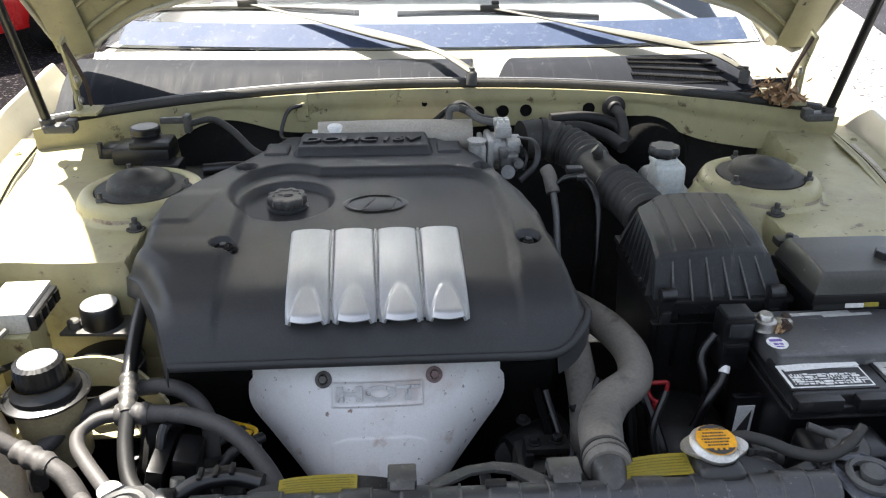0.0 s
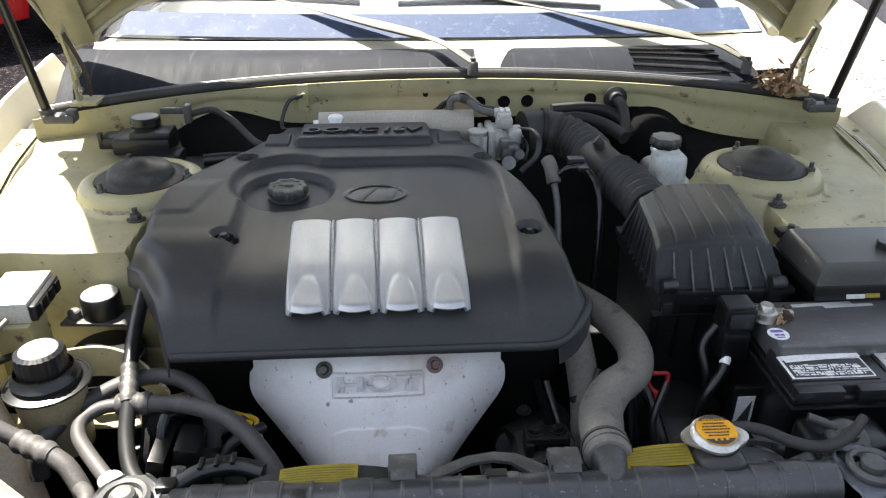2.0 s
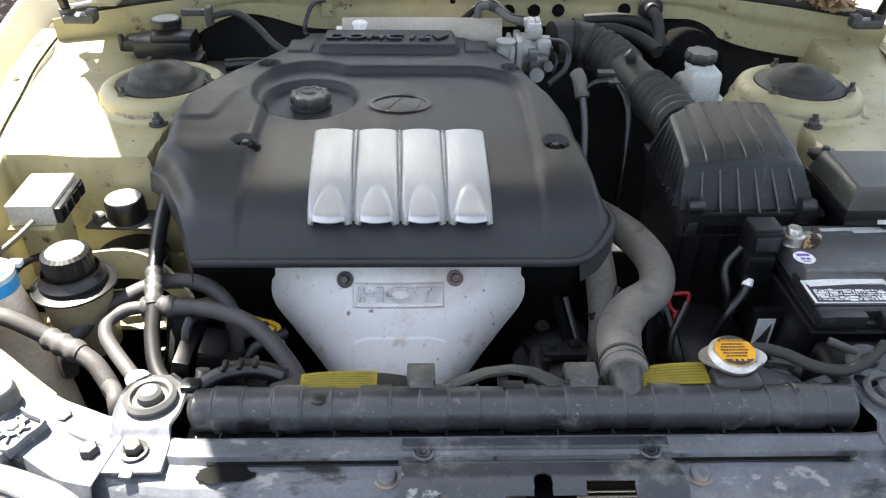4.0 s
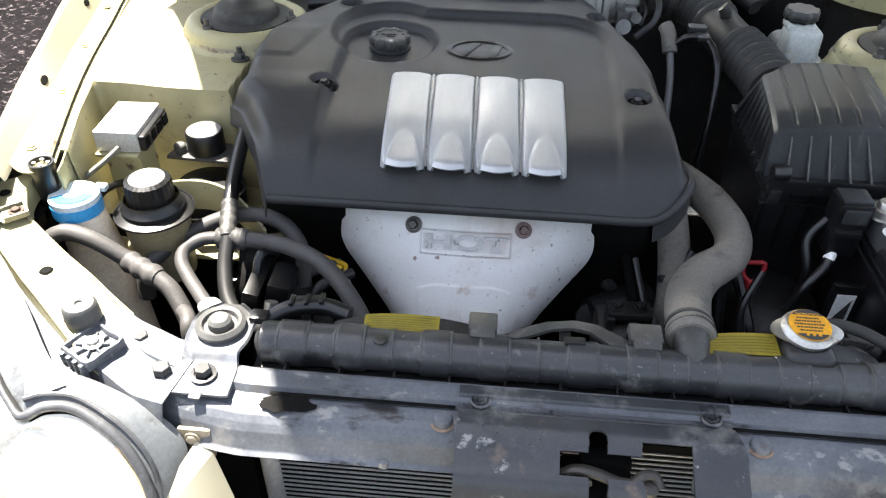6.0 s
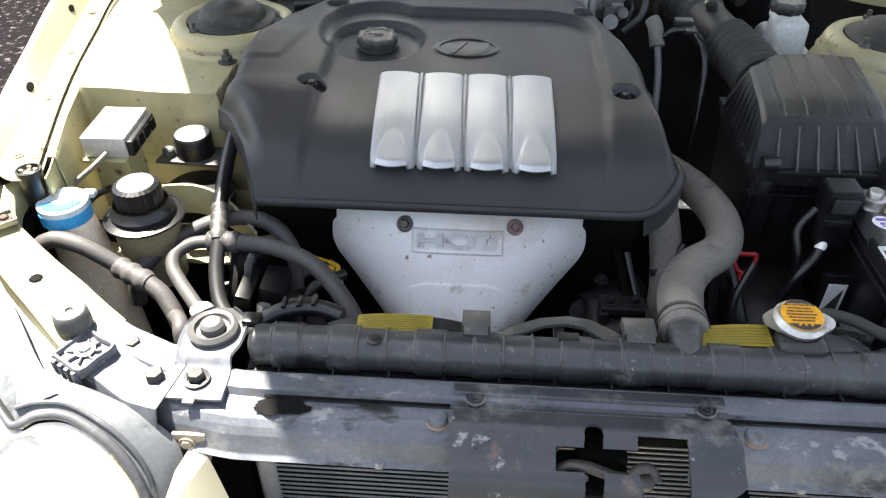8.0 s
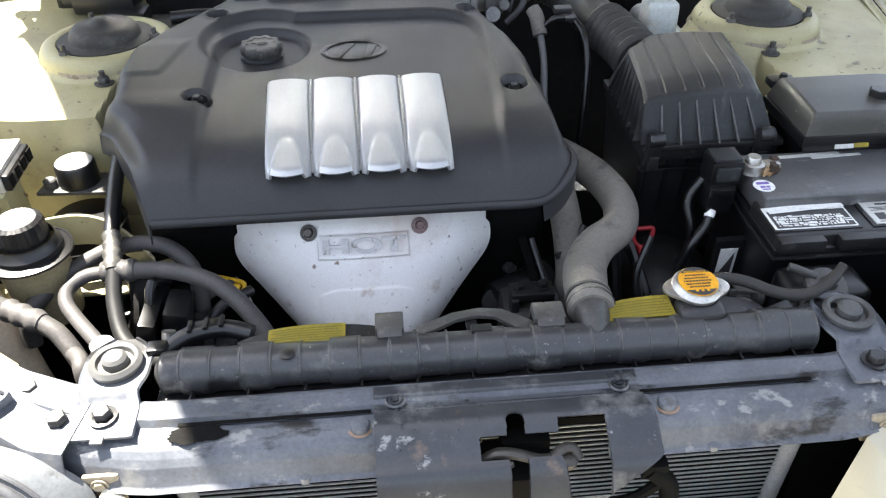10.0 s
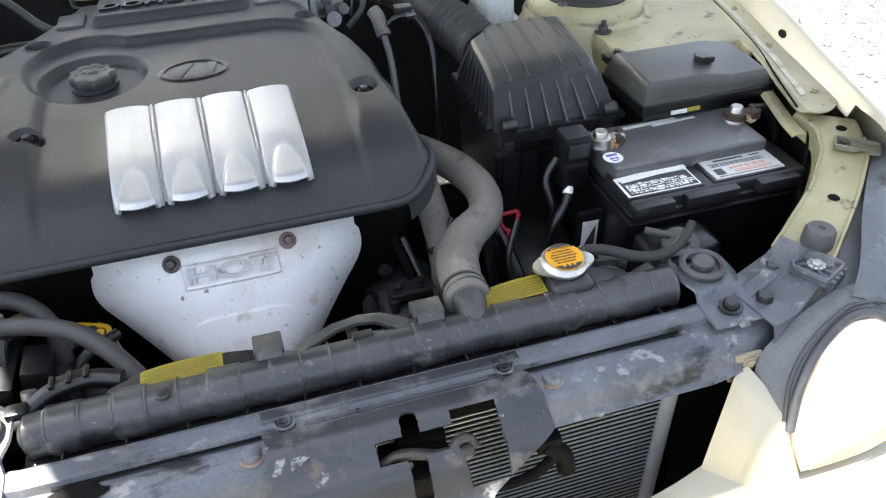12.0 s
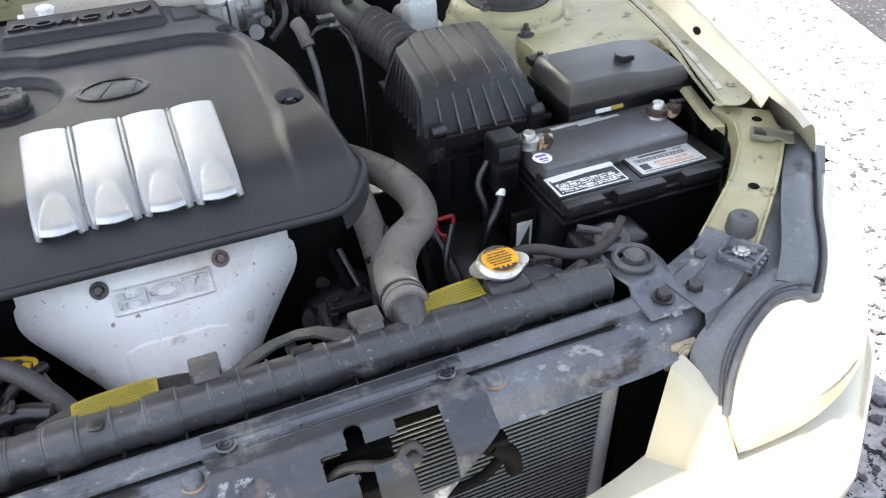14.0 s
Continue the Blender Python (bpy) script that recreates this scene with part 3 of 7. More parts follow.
part("roof", sheet(cabin, 24, 40, 0.02), PAINT, car, "champagne roof")
part("trunk_lid", sheet(lambda u, v: (0.72 * (2 * u - 1), 3.55 + 0.62 * v, 0.985 - 0.02 * (2 * u - 1) ** 2 - 0.02 * v), 12, 12, 0.02), PAINT, car, "champagne trunk lid")
part("rear_panel", sheet(lambda u, v: (0.80 * (2 * u - 1), 4.17 - 0.10 * (2 * u - 1) ** 4 + 0.05 * math.sin(3.1 * v), 0.965 - 0.72 * v), 16, 12, 0.02), PAINT, car, "champagne rear panel")
for s in (-1, 1):
    part("body_side", sheet(lambda u, v: (s * (0.905 - 0.02 * v - 0.05 * (1 - v) ** 2 - 0.12 * smoothstep(3.3, 4.2, 1.30 + 2.85 * u)), 1.30 + 2.85 * u, 0.90 - 0.66 * v), 60, 16, 0.02), PAINT, car, "champagne door panels")
    for y0, y1 in ((1.62, 2.42), (2.50, 3.20)):
        part("side_window", sheet(lambda u, v: (s * (0.86 + (0.60 - 0.86) * v), y0 + (y1 - y0) * u + (0.20 if y0 < 2 else -0.02) * v, 0.91 + (roof_z(y0 + (y1 - y0) * u) - 0.06 - 0.91) * v), 10, 6, 0.005), DUSTY_GLASS, car, "dark side window")
    part("windscreen_pillar", tube([(s * 0.775, 1.14, 0.985), (s * 0.70, 1.45, 1.20), (s * 0.62, 1.76, 1.395)], 0.03, 10, 6), PAINT, car, "champagne windscreen pillar")
    for wy in (0.62, 3.25):
        w = part("wheel", lathe((s * 0.78, wy, 0.30), [(0.20, 0.095), (0.28, 0.10), (0.30, 0.07), (0.30, -0.07), (0.28, -0.10), (0.20, -0.095)], 40, pose(0, 0, 0, 0, 90)), RUBBER_BLACK, car, "black tyre")
        part("rim", lathe((s * 0.78, wy, 0.30), [(0, 0.08 * s), (0.18, 0.07 * s), (0.20, 0.09 * s), (0.20, -0.09 * s)], 32, pose(0, 0, 0, 0, 90)), STEEL, w)

# ---- hood, raised on its hinges ----
HOOD_TILT = radians(55)


def hood_at(x, v, lift=0.0):
    """A place on the hood: v metres from the hinge line towards its nose; lift off its inner side."""
    c, s = math.cos(HOOD_TILT), math.sin(HOOD_TILT)
    crown = 0.035 * (1 - min(1, abs(x) / 0.72) ** 2) + 0.03 * math.sin(math.pi * min(1, max(0, v / 1.1)))
    up = lift + crown
    return Vector((x, 1.020 - v * c + up * s, 0.970 + v * s + up * c))


def hood_edge(x):
    return along([(0, 0.20), (0.32, 0.165), (0.49, 0.137), (0.602, 0.105), (0.666, 0.065), (0.716, 0.028), (0.745, 0.010), (0.760, 0.014), (0.772, 0.06), (0.790, 0.14), (0.80, 0.24), (0.845, 0.36)], abs(x))


def hood_nose(x):
    return 1.440 - 0.05 * (abs(x) / 0.80) ** 8


def hood_skin(u, v):
    x = -0.845 + 1.69 * u
    return hood_at(x * (1 - 0.150 * v ** 0.75), hood_edge(x) + (hood_nose(x) - hood_edge(x)) * v, 0.022)


def hood_inner(u, v):
    x = -0.845 + 1.69 * u
    e = min(u, 1 - u, v * 0.75, (1 - v) * 0.75)
    pocket = smoothstep(0.06, 0.10, e) * (1 - 0.9 * smoothstep(0.05, 0.02, abs(abs(u - 0.5) - 0.16)))
    return hood_at(x * (1 - 0.150 * v ** 0.75), hood_edge(x) + 0.004 + (hood_nose(x) - hood_edge(x) - 0.010) * v, 0.002 + 0.015 * pocket + 0.004 * smoothstep(0.0, 0.02, e))


hood = part("hood", sheet(hood_skin, 120, 50, 0.0015), PAINT, car, "champagne hood panel raised over the engine bay")
part("inner_frame", sheet(hood_inner, 120, 90, 0.0015), PAINT_IN, hood, "pressed inner frame of the hood")
# unseen pad, added to darken bounce and reflections from the hood's underside
part("hood_bounce_pad", sheet(lambda u, v: hood_at((-0.63 + 1.26 * u) * (1 - 0.12 * v), 0.52 + 0.80 * v, -0.010 + 0.006 * math.sin(math.pi * u) * math.sin(math.pi * v)), 30, 24, 0.004), PAD, hood, "unseen dark pad under the hood, added to cut bounced light")
rim = [hood_at(x, hood_edge(x) + 0.006, -0.001) for x in np.linspace(-0.845, 0.845, 61)]
part("hood_lip", tube(rim, 0.0055, 8, 2), PAINT, hood, "rolled lip of the hood edge")
for s in (-1, 1):
    for bx, bv, br in ((0.748, 0.115, 0.011), (0.728, 0.085, 0.008), (0.762, 0.175, 0.012)):
        part("hood_bolt", bolt((0, 0, 0), br * 0.6, 0.006, 1.6, Matrix.Translation(hood_at(s * bx, bv, -0.004)) @ pose(0, 0, 0, 90 + 55)), STEEL, hood)
    for off, rr in ((0.045, 0.0065), (0.100, 0.0055)):
        part("pressed_rib", tube([hood_at(s * x, hood_edge(x) + off + 0.10 * max(0, 0.60 - x), -0.001) for x in (0.43, 0.51, 0.60, 0.67, 0.72)], rr, 8, 4, flat=0.7), PAINT_IN, hood, "pressed rib of the inner frame")
    part("hinge_plate", sheet(lambda u, v: hood_at(s * (0.700 + 0.072 * u), 0.035 + 0.15 * v, -0.006 - 0.004 * math.sin(3.14 * u)), 8, 10, 0.003), PAINT_IN, hood, "hinge plate bolted to the hood")
    part("hood_gusset", tube([hood_at(s * 0.742, 0.03, -0.003), hood_at(s * 0.765, 0.12, -0.004), hood_at(s * 0.775, 0.20, -0.003)], 0.008, 8, 6, flat=0.5), PAINT_IN, hood, "pressed gusset beside the hinge")
    part("hood_hole", lathe((0, 0, 0), [(0, 0), (0.010, 0), (0.012, -0.001)], 16, Matrix.Translation(hood_at(s * 0.585, 0.19, 0.0)) @ pose(0, 0, 0, 145)), VOID, hood, "dark hole in the inner frame")
for s in (-1, 1):
    h = part("hood_hinge", join(rbox((s * 0.715, 0.90, 0.955), (0.006, 0.022, 0.12), 0.002, m=None), rbox((s * 0.708, 0.885, 1.0), (0.007, 0.03, 0.10), 0.003, 2, pose(0, 0, 0, 20)),
                                rbox((s * 0.70, 0.90, 0.905), (0.05, 0.06, 0.006), 0.002)), PAINT_IN, car, "champagne hood hinge")
    part("hinge_link", tube([(s * 0.694, 0.905, 0.915), (s * 0.690, 0.892, 0.96), (s * 0.696, 0.872, 1.01), (s * 0.704, 0.865, 1.04)], 0.006, 8, 5, flat=0.5), RUST, h, "rusty hinge link")
    for dz in (0.93, 0.97, 1.01):
        part("hinge_bolt", bolt((s * 0.705, 0.885, dz), 0.006, 0.006, 1.4, pose(0, 0, 0, 0, -90 * s)), STEEL, h)
    lo, hi = Vector((s * 0.752, 0.835, 0.905)), hood_at(s * 0.735, 0.82)
    st = part("hood_strut", tube([lo, lo.lerp(hi, 0.5), lo.lerp(hi, 0.52)], 0.0085, 12, 2), PLASTIC_CLEAN, car, "black gas strut that holds up the hood")
    part("strut_rod", tube([lo.lerp(hi, 0.52), lo.lerp(hi, 0.8), hi], 0.005, 10, 2), STEEL, st)
    part("strut_foot", join(rbox(lo - Vector((s * 0.024, 0.005, 0.012)), (0.056, 0.028, 0.016), 0.004, 3), rbox(lo - Vector((s * 0.046, 0.004, 0.006)), (0.018, 0.020, 0.020), 0.004, 2), lathe(lo - Vector((0, 0, 0.006)), [(0.012, -0.01), (0.014, 0.01), (0, 0.016)], 14)), DUSTY, st)

# ---- inner fenders, rails and outer fenders ----
RAIL = [(0.05, 0.610), (0.20, 0.645), (0.33, 0.688), (0.50, 0.735), (0.73, 0.782), (0.95, 0.810)]
WALL = [(0.0, 0.645), (0.10, 0.668), (0.18, 0.692), (0.222, 0.703), (0.37, 0.738), (0.50, 0.775), (0.74, 0.825), (1.0, 0.860), (1.30, 0.88)]
EDGE = [(0.03, 0.662), (0.048, 0.668), (0.13, 0.692), (0.209, 0.714), (0.351, 0.757), (0.494, 0.792), (0.60, 0.820), (0.75, 0.850), (0.95, 0.882), (1.30, 0.92)]


def apron_z(ax, y, well=0.0):
    """Height of the inner fender; well opens the deep pocket behind the strut tower."""
    back = well * smoothstep(0.665, 0.700, y)
    drop = smoothstep(0.50, 0.455, ax - 0.05 * smoothstep(0.70, 0.78, y) - 0.125 * back)
    flat = 0.822 + 0.004 * smoothstep(0.58, 0.66, ax) - 0.45 * drop
    flat += 0.014 * smoothstep(0.80, 0.90, y) * (1 - drop)
    d = math.hypot(ax - 0.533, y - 0.637)
    mound = 0.846 - 0.010 * smoothstep(0.082, 0.100, d) - 0.060 * smoothstep(0.092, 0.150, d) - 0.40 * back * smoothstep(0.104, 0.118, d) * smoothstep(0.672, 0.640, ax)
    z = max(flat, mound)
    front, side = smoothstep(0.418, 0.400, y), along(RAIL, y)
    return z + (min(z, 0.665) - z) * front * smoothstep(side - 0.010, side - 0.026, ax)


for s in (-1, 1):
    def apron(u, v):
        y = (0.225 if s < 0 else 0.37) + (0.695 if s < 0 else 0.55) * v
        ax = 0.40 + (along(RAIL, y) - 0.40) * u
        return (s * ax, y, apron_z(ax, y, 1.0 if s > 0 else 0.0))
    inner = part("inner_fender", sheet(apron, 110, 130, 0.0025), PAINT_IN, car, "dull champagne inner fender with the strut tower")

    def rail(u, v):
        y = 0.165 + 0.765 * v + 0.02 * (2 * u - 1) ** 2 * (1 - v)
        a, b = along(RAIL, y) - (0.010 if s > 0 else 0.0), along(WALL, y) + 0.003
        x = a + (b - a) * u
        step = 0.003 * smoothstep(0.10, 0.16, u)
        return (s * x, y, 0.8250 + step + 0.012 * smoothstep(0.5, 0.95, v))
    rl_ = part("fender_rail", sheet(rail, 24, 60, 0.002), PAINT_IN, car, "champagne rail flange beside the engine bay")
    part("rail_seam", tube([(s * (along(RAIL, y) + 0.004 - (0.012 * smoothstep(0.40, 0.20, y) if s > 0 else 0.0)), y, 0.8275 + 0.012 * smoothstep(0.5, 0.95, (y - 0.165) / 0.765)) for y in np.linspace(0.19, 0.90, 9)], 0.0014, 6, 4), VOID, rl_, "dark seam of the flange")
    part("sealant_strip", sheet(lambda u, v: (s * (along(RAIL, 0.215 + 0.60 * v) + 0.009 + (0.009 + 0.003 * noise.noise((v * 14, s, 0))) * u), 0.215 + 0.60 * v, 0.8292 + 0.012 * smoothstep(0.5, 0.95, (0.05 + 0.60 * v) / 0.765)), 3, 60, 0.0006), SEALANT, rl_, "pale brushed strip of sealant")

    def skin(u, v):
        y = 0.06 + 1.24 * v
        e, w = along_smooth(EDGE, y, 0.03), along_smooth(WALL, y, 0.02)
        top = along_smooth([(0.03, 0.836), (0.08, 0.848), (0.30, 0.852), (0.60, 0.868), (0.95, 0.893), (1.3, 0.905)], y, 0.03)
        low = 0.822 + 0.012 * smoothstep(0.5, 0.95, (y - 0.1) / 0.83)
        low = low + (top - 0.004 - low) * smoothstep(0.165, 0.06, y)
        if u < 0.3:
            q = u / 0.3
            return (s * (w + (e - w) * q ** 1.1), y, low + (top - low) * q)
        a = (u - 0.3) / 0.7
        x = 0.075 * math.sin(a * 1.57)
        return (s * (e + x), y, top + 0.002 * smoothstep(0, 0.004, x) * smoothstep(0.018, 0.010, x) - 0.75 * max(0, x - 0.016) - 0.58 * a ** 2.2)
    fen = part("fender", sheet(skin, 90, 150, 0.0012, lambda c: c.y > 0.150 or abs(c.x) > along_smooth(EDGE, c.y, 0.03) - 0.006), PAINT, car, "champagne front fender")
    # near-black sheet: the shade of the hollow is put into its colour
    part("nose_hollow", sheet(lambda u, v: (s * (0.655 + 0.085 * v + 0.025 * u), 0.172 - 0.09 * u, 0.776 - 0.02 * u), 6, 8, 0.002), VOID, fen, "near-black sheet for the shade in the hollow behind the fender nose")
    for sy, sl in ((0.385, 0.013), (0.66, 0.011)):
        p, q, r = Vector(skin(0.15, (sy - 0.06) / 1.24)), Vector(skin(0.16, (sy - 0.06) / 1.24)), Vector(skin(0.15, (sy - 0.04) / 1.24))
        ax, ay = (r - p).normalized(), (q - p).normalized()
        n = ax.cross(ay).normalized()
        n = -n if n.x * s > 0 else n
        at = Matrix.Translation(p + n * 0.0012) @ Matrix((ax, n.cross(ax), n)).transposed().to_4x4()
        part("slot", moved(lathe((0, 0, 0), [(0, 0), (0.45, 0), (0.5, -0.02)], 24, Matrix.Diagonal((sl * 2, 0.011, 0.05, 1))), at), VOID, fen, "dark punched slot")
    if s > 0:
        part("rail_flange", sheet(lambda u, v: (along(RAIL, 0.165 + 0.13 * v) - 0.018 * (1 - u) - 0.008, 0.160 + 0.13 * v - 0.006 * u, 0.806 - 0.004 * smoothstep(0.30, 0.0, u)), 10, 20, 0.002), PAINT_IN, car, "champagne flange below the rail")
        # added near-black panel where only dark depth lies below the rail
        part("arch_dark_panel", sheet(lambda u, v: (along([(0.0, 0.485), (0.08, 0.580), (0.16, 0.645), (0.25, 0.680), (0.40, 0.722)], 0.40 * u), 0.40 * u, 0.735 + 0.079 * smoothstep(0.10, 0.20, 0.40 * u) - 0.40 * v), 24, 8, 0.003), VOID, car, "added near-black panel for the dark depth below the rail")
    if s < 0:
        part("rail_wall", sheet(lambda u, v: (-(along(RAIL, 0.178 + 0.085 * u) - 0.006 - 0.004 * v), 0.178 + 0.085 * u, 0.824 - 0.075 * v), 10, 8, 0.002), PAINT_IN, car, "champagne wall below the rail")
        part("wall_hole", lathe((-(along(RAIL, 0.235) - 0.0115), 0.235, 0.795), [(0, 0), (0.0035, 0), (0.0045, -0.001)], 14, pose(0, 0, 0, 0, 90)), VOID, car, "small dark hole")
        # the same added dark panel on this side, hides the ground outside
        part("arch_dark_panel", sheet(lambda u, v: (-along([(0.0, 0.56), (0.10, 0.645), (0.26, 0.700)], 0.26 * u), 0.26 * u, 0.745 - 0.45 * v), 14, 8, 0.003), VOID, car, "added near-black panel for the dark depth below the rail")
    # added near-black panel, closes the view out below the inner fender
    part("bay_dark_panel", sheet(lambda u, v: (s * (0.40 + 0.36 * u), (0.30 if s < 0 else 0.40) - 0.04 * math.sin(3.14 * u), 0.70 - 0.44 * v), 10, 8, 0.003), VOID, car, "added near-black panel that closes the view deep in the bay")
    # strut top: pressed lip, rubber dome, flange and three studs
    part("tower_lip", lathe((s * 0.533, 0.637, 0.8455), [(0.0742, 0.0005), (0.0755, 0.0040), (0.079, 0.0058), (0.090, 0.0050), (0.0975, 0.0005), (0.1020, -0.007), (0.1045, -0.018), (0.1080, -0.026)], 56), PAINT_IN, inner, "pressed drum of the strut tower")
    part("tower_grime", lathe((s * 0.533, 0.637, 0.8455), [(0.1035, -0.0115), (0.1052, -0.0185), (0.1090, -0.0250)], 56, None, 0.0009, 7), TAB, inner, "brown grime round the foot of the drum")
    part("tower_groove", lathe((s * 0.533, 0.637, 0.8458), [(0.070, 0.001), (0.077, 0.001)], 40), MATT_BLACK, inner, "dark gap round the strut cap")
    dome = part("strut_dome", lathe((s * 0.533, 0.637, 0.846), [(0.0730, 0.001), (0.0730, 0.0045), (0.0700, 0.0055), (0.0570, 0.0060), (0.0545, 0.0075), (0.0535, 0.012), (0.0508, 0.019), (0.0455, 0.0235), (0.036, 0.0255), (0.026, 0.0265), (0.020, 0.0285), (0.014, 0.0325), (0.008, 0.0350), (0, 0.0355)], 48),
                RUBBER, inner, "black rubber strut cap")
    for k in range(3):
        a = radians((100, 215, 335)[k] + (20 if s < 0 else 0))
        at = (s * 0.533 + 0.078 * math.cos(a), 0.637 + 0.078 * math.sin(a), 0.846)
        part("strut_nut", join(bolt(at, 0.0085, 0.010, 1.5), lathe(at, [(0.004, 0.009), (0.004, 0.019), (0, 0.020)], 10)), DUSTY, inner)
    part("strut_bolt", join(bolt((s * 0.514, 0.526, 0.823), 0.009, 0.010, 1.6), lathe((s * 0.514, 0.526, 0.832), [(0.0045, 0), (0.0045, 0.010), (0, 0.011)], 10)), DUSTY, inner)
    for k in range(5):
        yy = 0.22 + 0.155 * k
        part("fender_bolt", bolt((s * (along(WALL, yy) - 0.016), yy, 0.8285 + 0.012 * smoothstep(0.5, 0.95, (yy - 0.1) / 0.83)), 0.0045, 0.004, 1.5), PAINT_IN, car)

    # the corner panel that carries the headlight
    def corner(u, v):
        v = 0.40 + 0.60 * v
        far = 0.022 if s < 0 else 0.0
        p = along_smooth([(0.1, 0.372), (0.2, 0.397), (0.3, 0.423), (0.45, 0.470), (0.68, 0.566 + 0.2 * far), (0.86, 0.622 + far), (0.93, 0.646 + far), (1, 0.640 + far), (1.1, 0.63)], v, 0.03), along_smooth([(0.1, -0.010), (0.2, -0.005), (0.3, 0.001), (0.45, 0.008), (0.68, 0.068), (0.86, 0.122), (0.93, 0.156), (1, 0.210), (1.1, 0.26)], v, 0.03)
        o = along_smooth([(0.1, 0.380), (0.2, 0.415), (0.3, 0.451), (0.45, 0.510), (0.68, 0.616), (0.86, 0.684), (0.93, 0.698), (1, 0.720), (1.1, 0.74)], v, 0.03), along_smooth([(0.1, -0.116), (0.2, -0.113), (0.3, -0.105), (0.45, -0.070), (0.68, 0.020), (0.86, 0.084), (0.93, 0.108), (1, 0.150), (1.1, 0.19)], v, 0.03)
        z = along([(0, 0.742), (0.3, 0.744), (0.5, 0.765), (0.62, 0.785), (0.85, 0.798), (1, 0.812)], v)
        z -= 0.07 * smoothstep(0.86, 1.0, u) + 0.025 * smoothstep(0.10, 0.0, u)
        return (s * (p[0] + (o[0] - p[0]) * u), p[1] + (o[1] - p[1]) * u, z)
    cp = part("headlight_panel", sheet(corner, 24, 60, 0.002), PAINT_IN, car, "champagne corner panel above the headlight")
    part("corner_gusset", sheet(lambda u, v: Vector(corner(u, (v * 0.30 - 0.20) / 0.60)) + Vector((0, 0, 0.004)), 20, 24, 0.002), CROSS, cp, "dirty gusset between support and corner panel")
    part("rubber_stop", lathe((s * 0.524, -0.012, 0.770), [(0.018, 0), (0.0185, 0.004), (0.0175, 0.018), (0.015, 0.0215), (0.004, 0.022), (0.003, 0.020), (0, 0.020)], 28), GROMMET, cp, "grey rubber hood stop")
    for hu, hv, hr in ((0.50, 0.44, 0.0058), (0.58, 0.10, 0.0058), (0.55, 0.93, 0.0058)):
        part("panel_hole", lathe(Vector(corner(hu, hv)) + Vector((0, 0, 0.0016)), [(0, 0), (hr, 0), (hr * 1.25, -0.0012)], 18), VOID, cp)
    for hu in (0.085, 0.845):
        part("panel_lip", tube([Vector(corner(hu, k / 9)) + Vector((0, 0, 0.001)) for k in range(1, 9)], 0.0024, 8, 4), PAINT_IN, cp, "rolled edge of the corner panel")
    for bx, by, bz in ((0.465, -0.018, 0.748), (0.427, -0.057, 0.7455)):
        part("panel_bolt", bolt((s * bx, by, bz), 0.0095, 0.011, 1.5), PLASTIC, cp)
    at = Matrix.Translation((s * 0.500, -0.045, 0.762)) @ pose(0, 0, 0, 0, 0, s * 28)
    blk = rbox((0, 0, 0), (0.044, 0.044, 0.006), 0.001)
    blk = join(blk, tube([(-0.020, -0.020, 0.005), (-0.0205, 0, 0.005), (-0.020, 0.020, 0.005), (0, 0.0205, 0.005), (0.020, 0.020, 0.005), (0.0205, 0, 0.005), (0.020, -0.020, 0.005), (0, -0.0205, 0.005), (-0.020, -0.020, 0.005)], 0.0028, 6, 3, flat=1.6))
    lb = part("headlight_bracket", moved(blk, at), CROSS, cp, "ribbed black plastic headlight bracket")
    for a in (35, 80, 125, 170):
        part("bracket_rib", moved(rbox((0, 0, 0.004), (0.034, 0.0022, 0.006), 0.0006, 1, pose(0, 0, 0, 0, 0, a)), at), CROSS, lb)
    for k in range(4):
        part("bracket_tooth", moved(rbox((-0.015 + 0.010 * k, -0.024, -0.006), (0.005, 0.006, 0.024), 0.001), at), CROSS, lb)
    part("bracket_screw", bolt((s * 0.500, -0.043, 0.767), 0.006, 0.005, 1.7), STEEL, lb)

    # headlight: lens, rim and seal
    TOP = [(0.426, -0.180, 0.600), (0.412, -0.166, 0.645), (0.424, -0.150, 0.690), (0.446, -0.134, 0.725), (0.484, -0.121, 0.748), (0.512, -0.124, 0.752), (0.530, -0.131, 0.750)]
    RIM = [(0.412, -0.160, 0.615), (0.392, -0.128, 0.665), (0.396, -0.104, 0.705), (0.430, -0.094, 0.738), (0.488, -0.080, 0.756), (0.522, -0.082, 0.766), (0.540, -0.090, 0.768)]
    tops, rims = spline(TOP, 5), spline(RIM, 5)
    upper = spline(TOP + [(0.576, -0.098, 0.758), (0.632, -0.034, 0.770), (0.700, 0.036, 0.778)], 4)
    lower = spline([(0.426, -0.182, 0.598), (0.475, -0.182, 0.597), (0.515, -0.180, 0.597), (0.553, -0.174, 0.598), (0.600, -0.161, 0.600), (0.645, -0.140, 0.604), (0.690, -0.112, 0.609), (0.750, -0.053, 0.618), (0.805, 0.004, 0.628), (0.845, 0.065, 0.638)], 4)

    def lens(u, v):
        k = v * 36
        a = min(35, int(k))
        p = upper[a].lerp(upper[a + 1], k - a).lerp(lower[a].lerp(lower[a + 1], k - a), u)
        out = (0.004 if s > 0 else 0.030) * math.sin(math.pi * u ** 0.7) * smoothstep(0.0, 0.30, v)
        return Vector((s * (p.x + 0.35 * out), p.y - 0.80 * out, p.z + 0.40 * out))
    hl = part("headlight", sheet(lens, 24, 36, 0.003), LENS, car, "sun-hazed headlight lens")
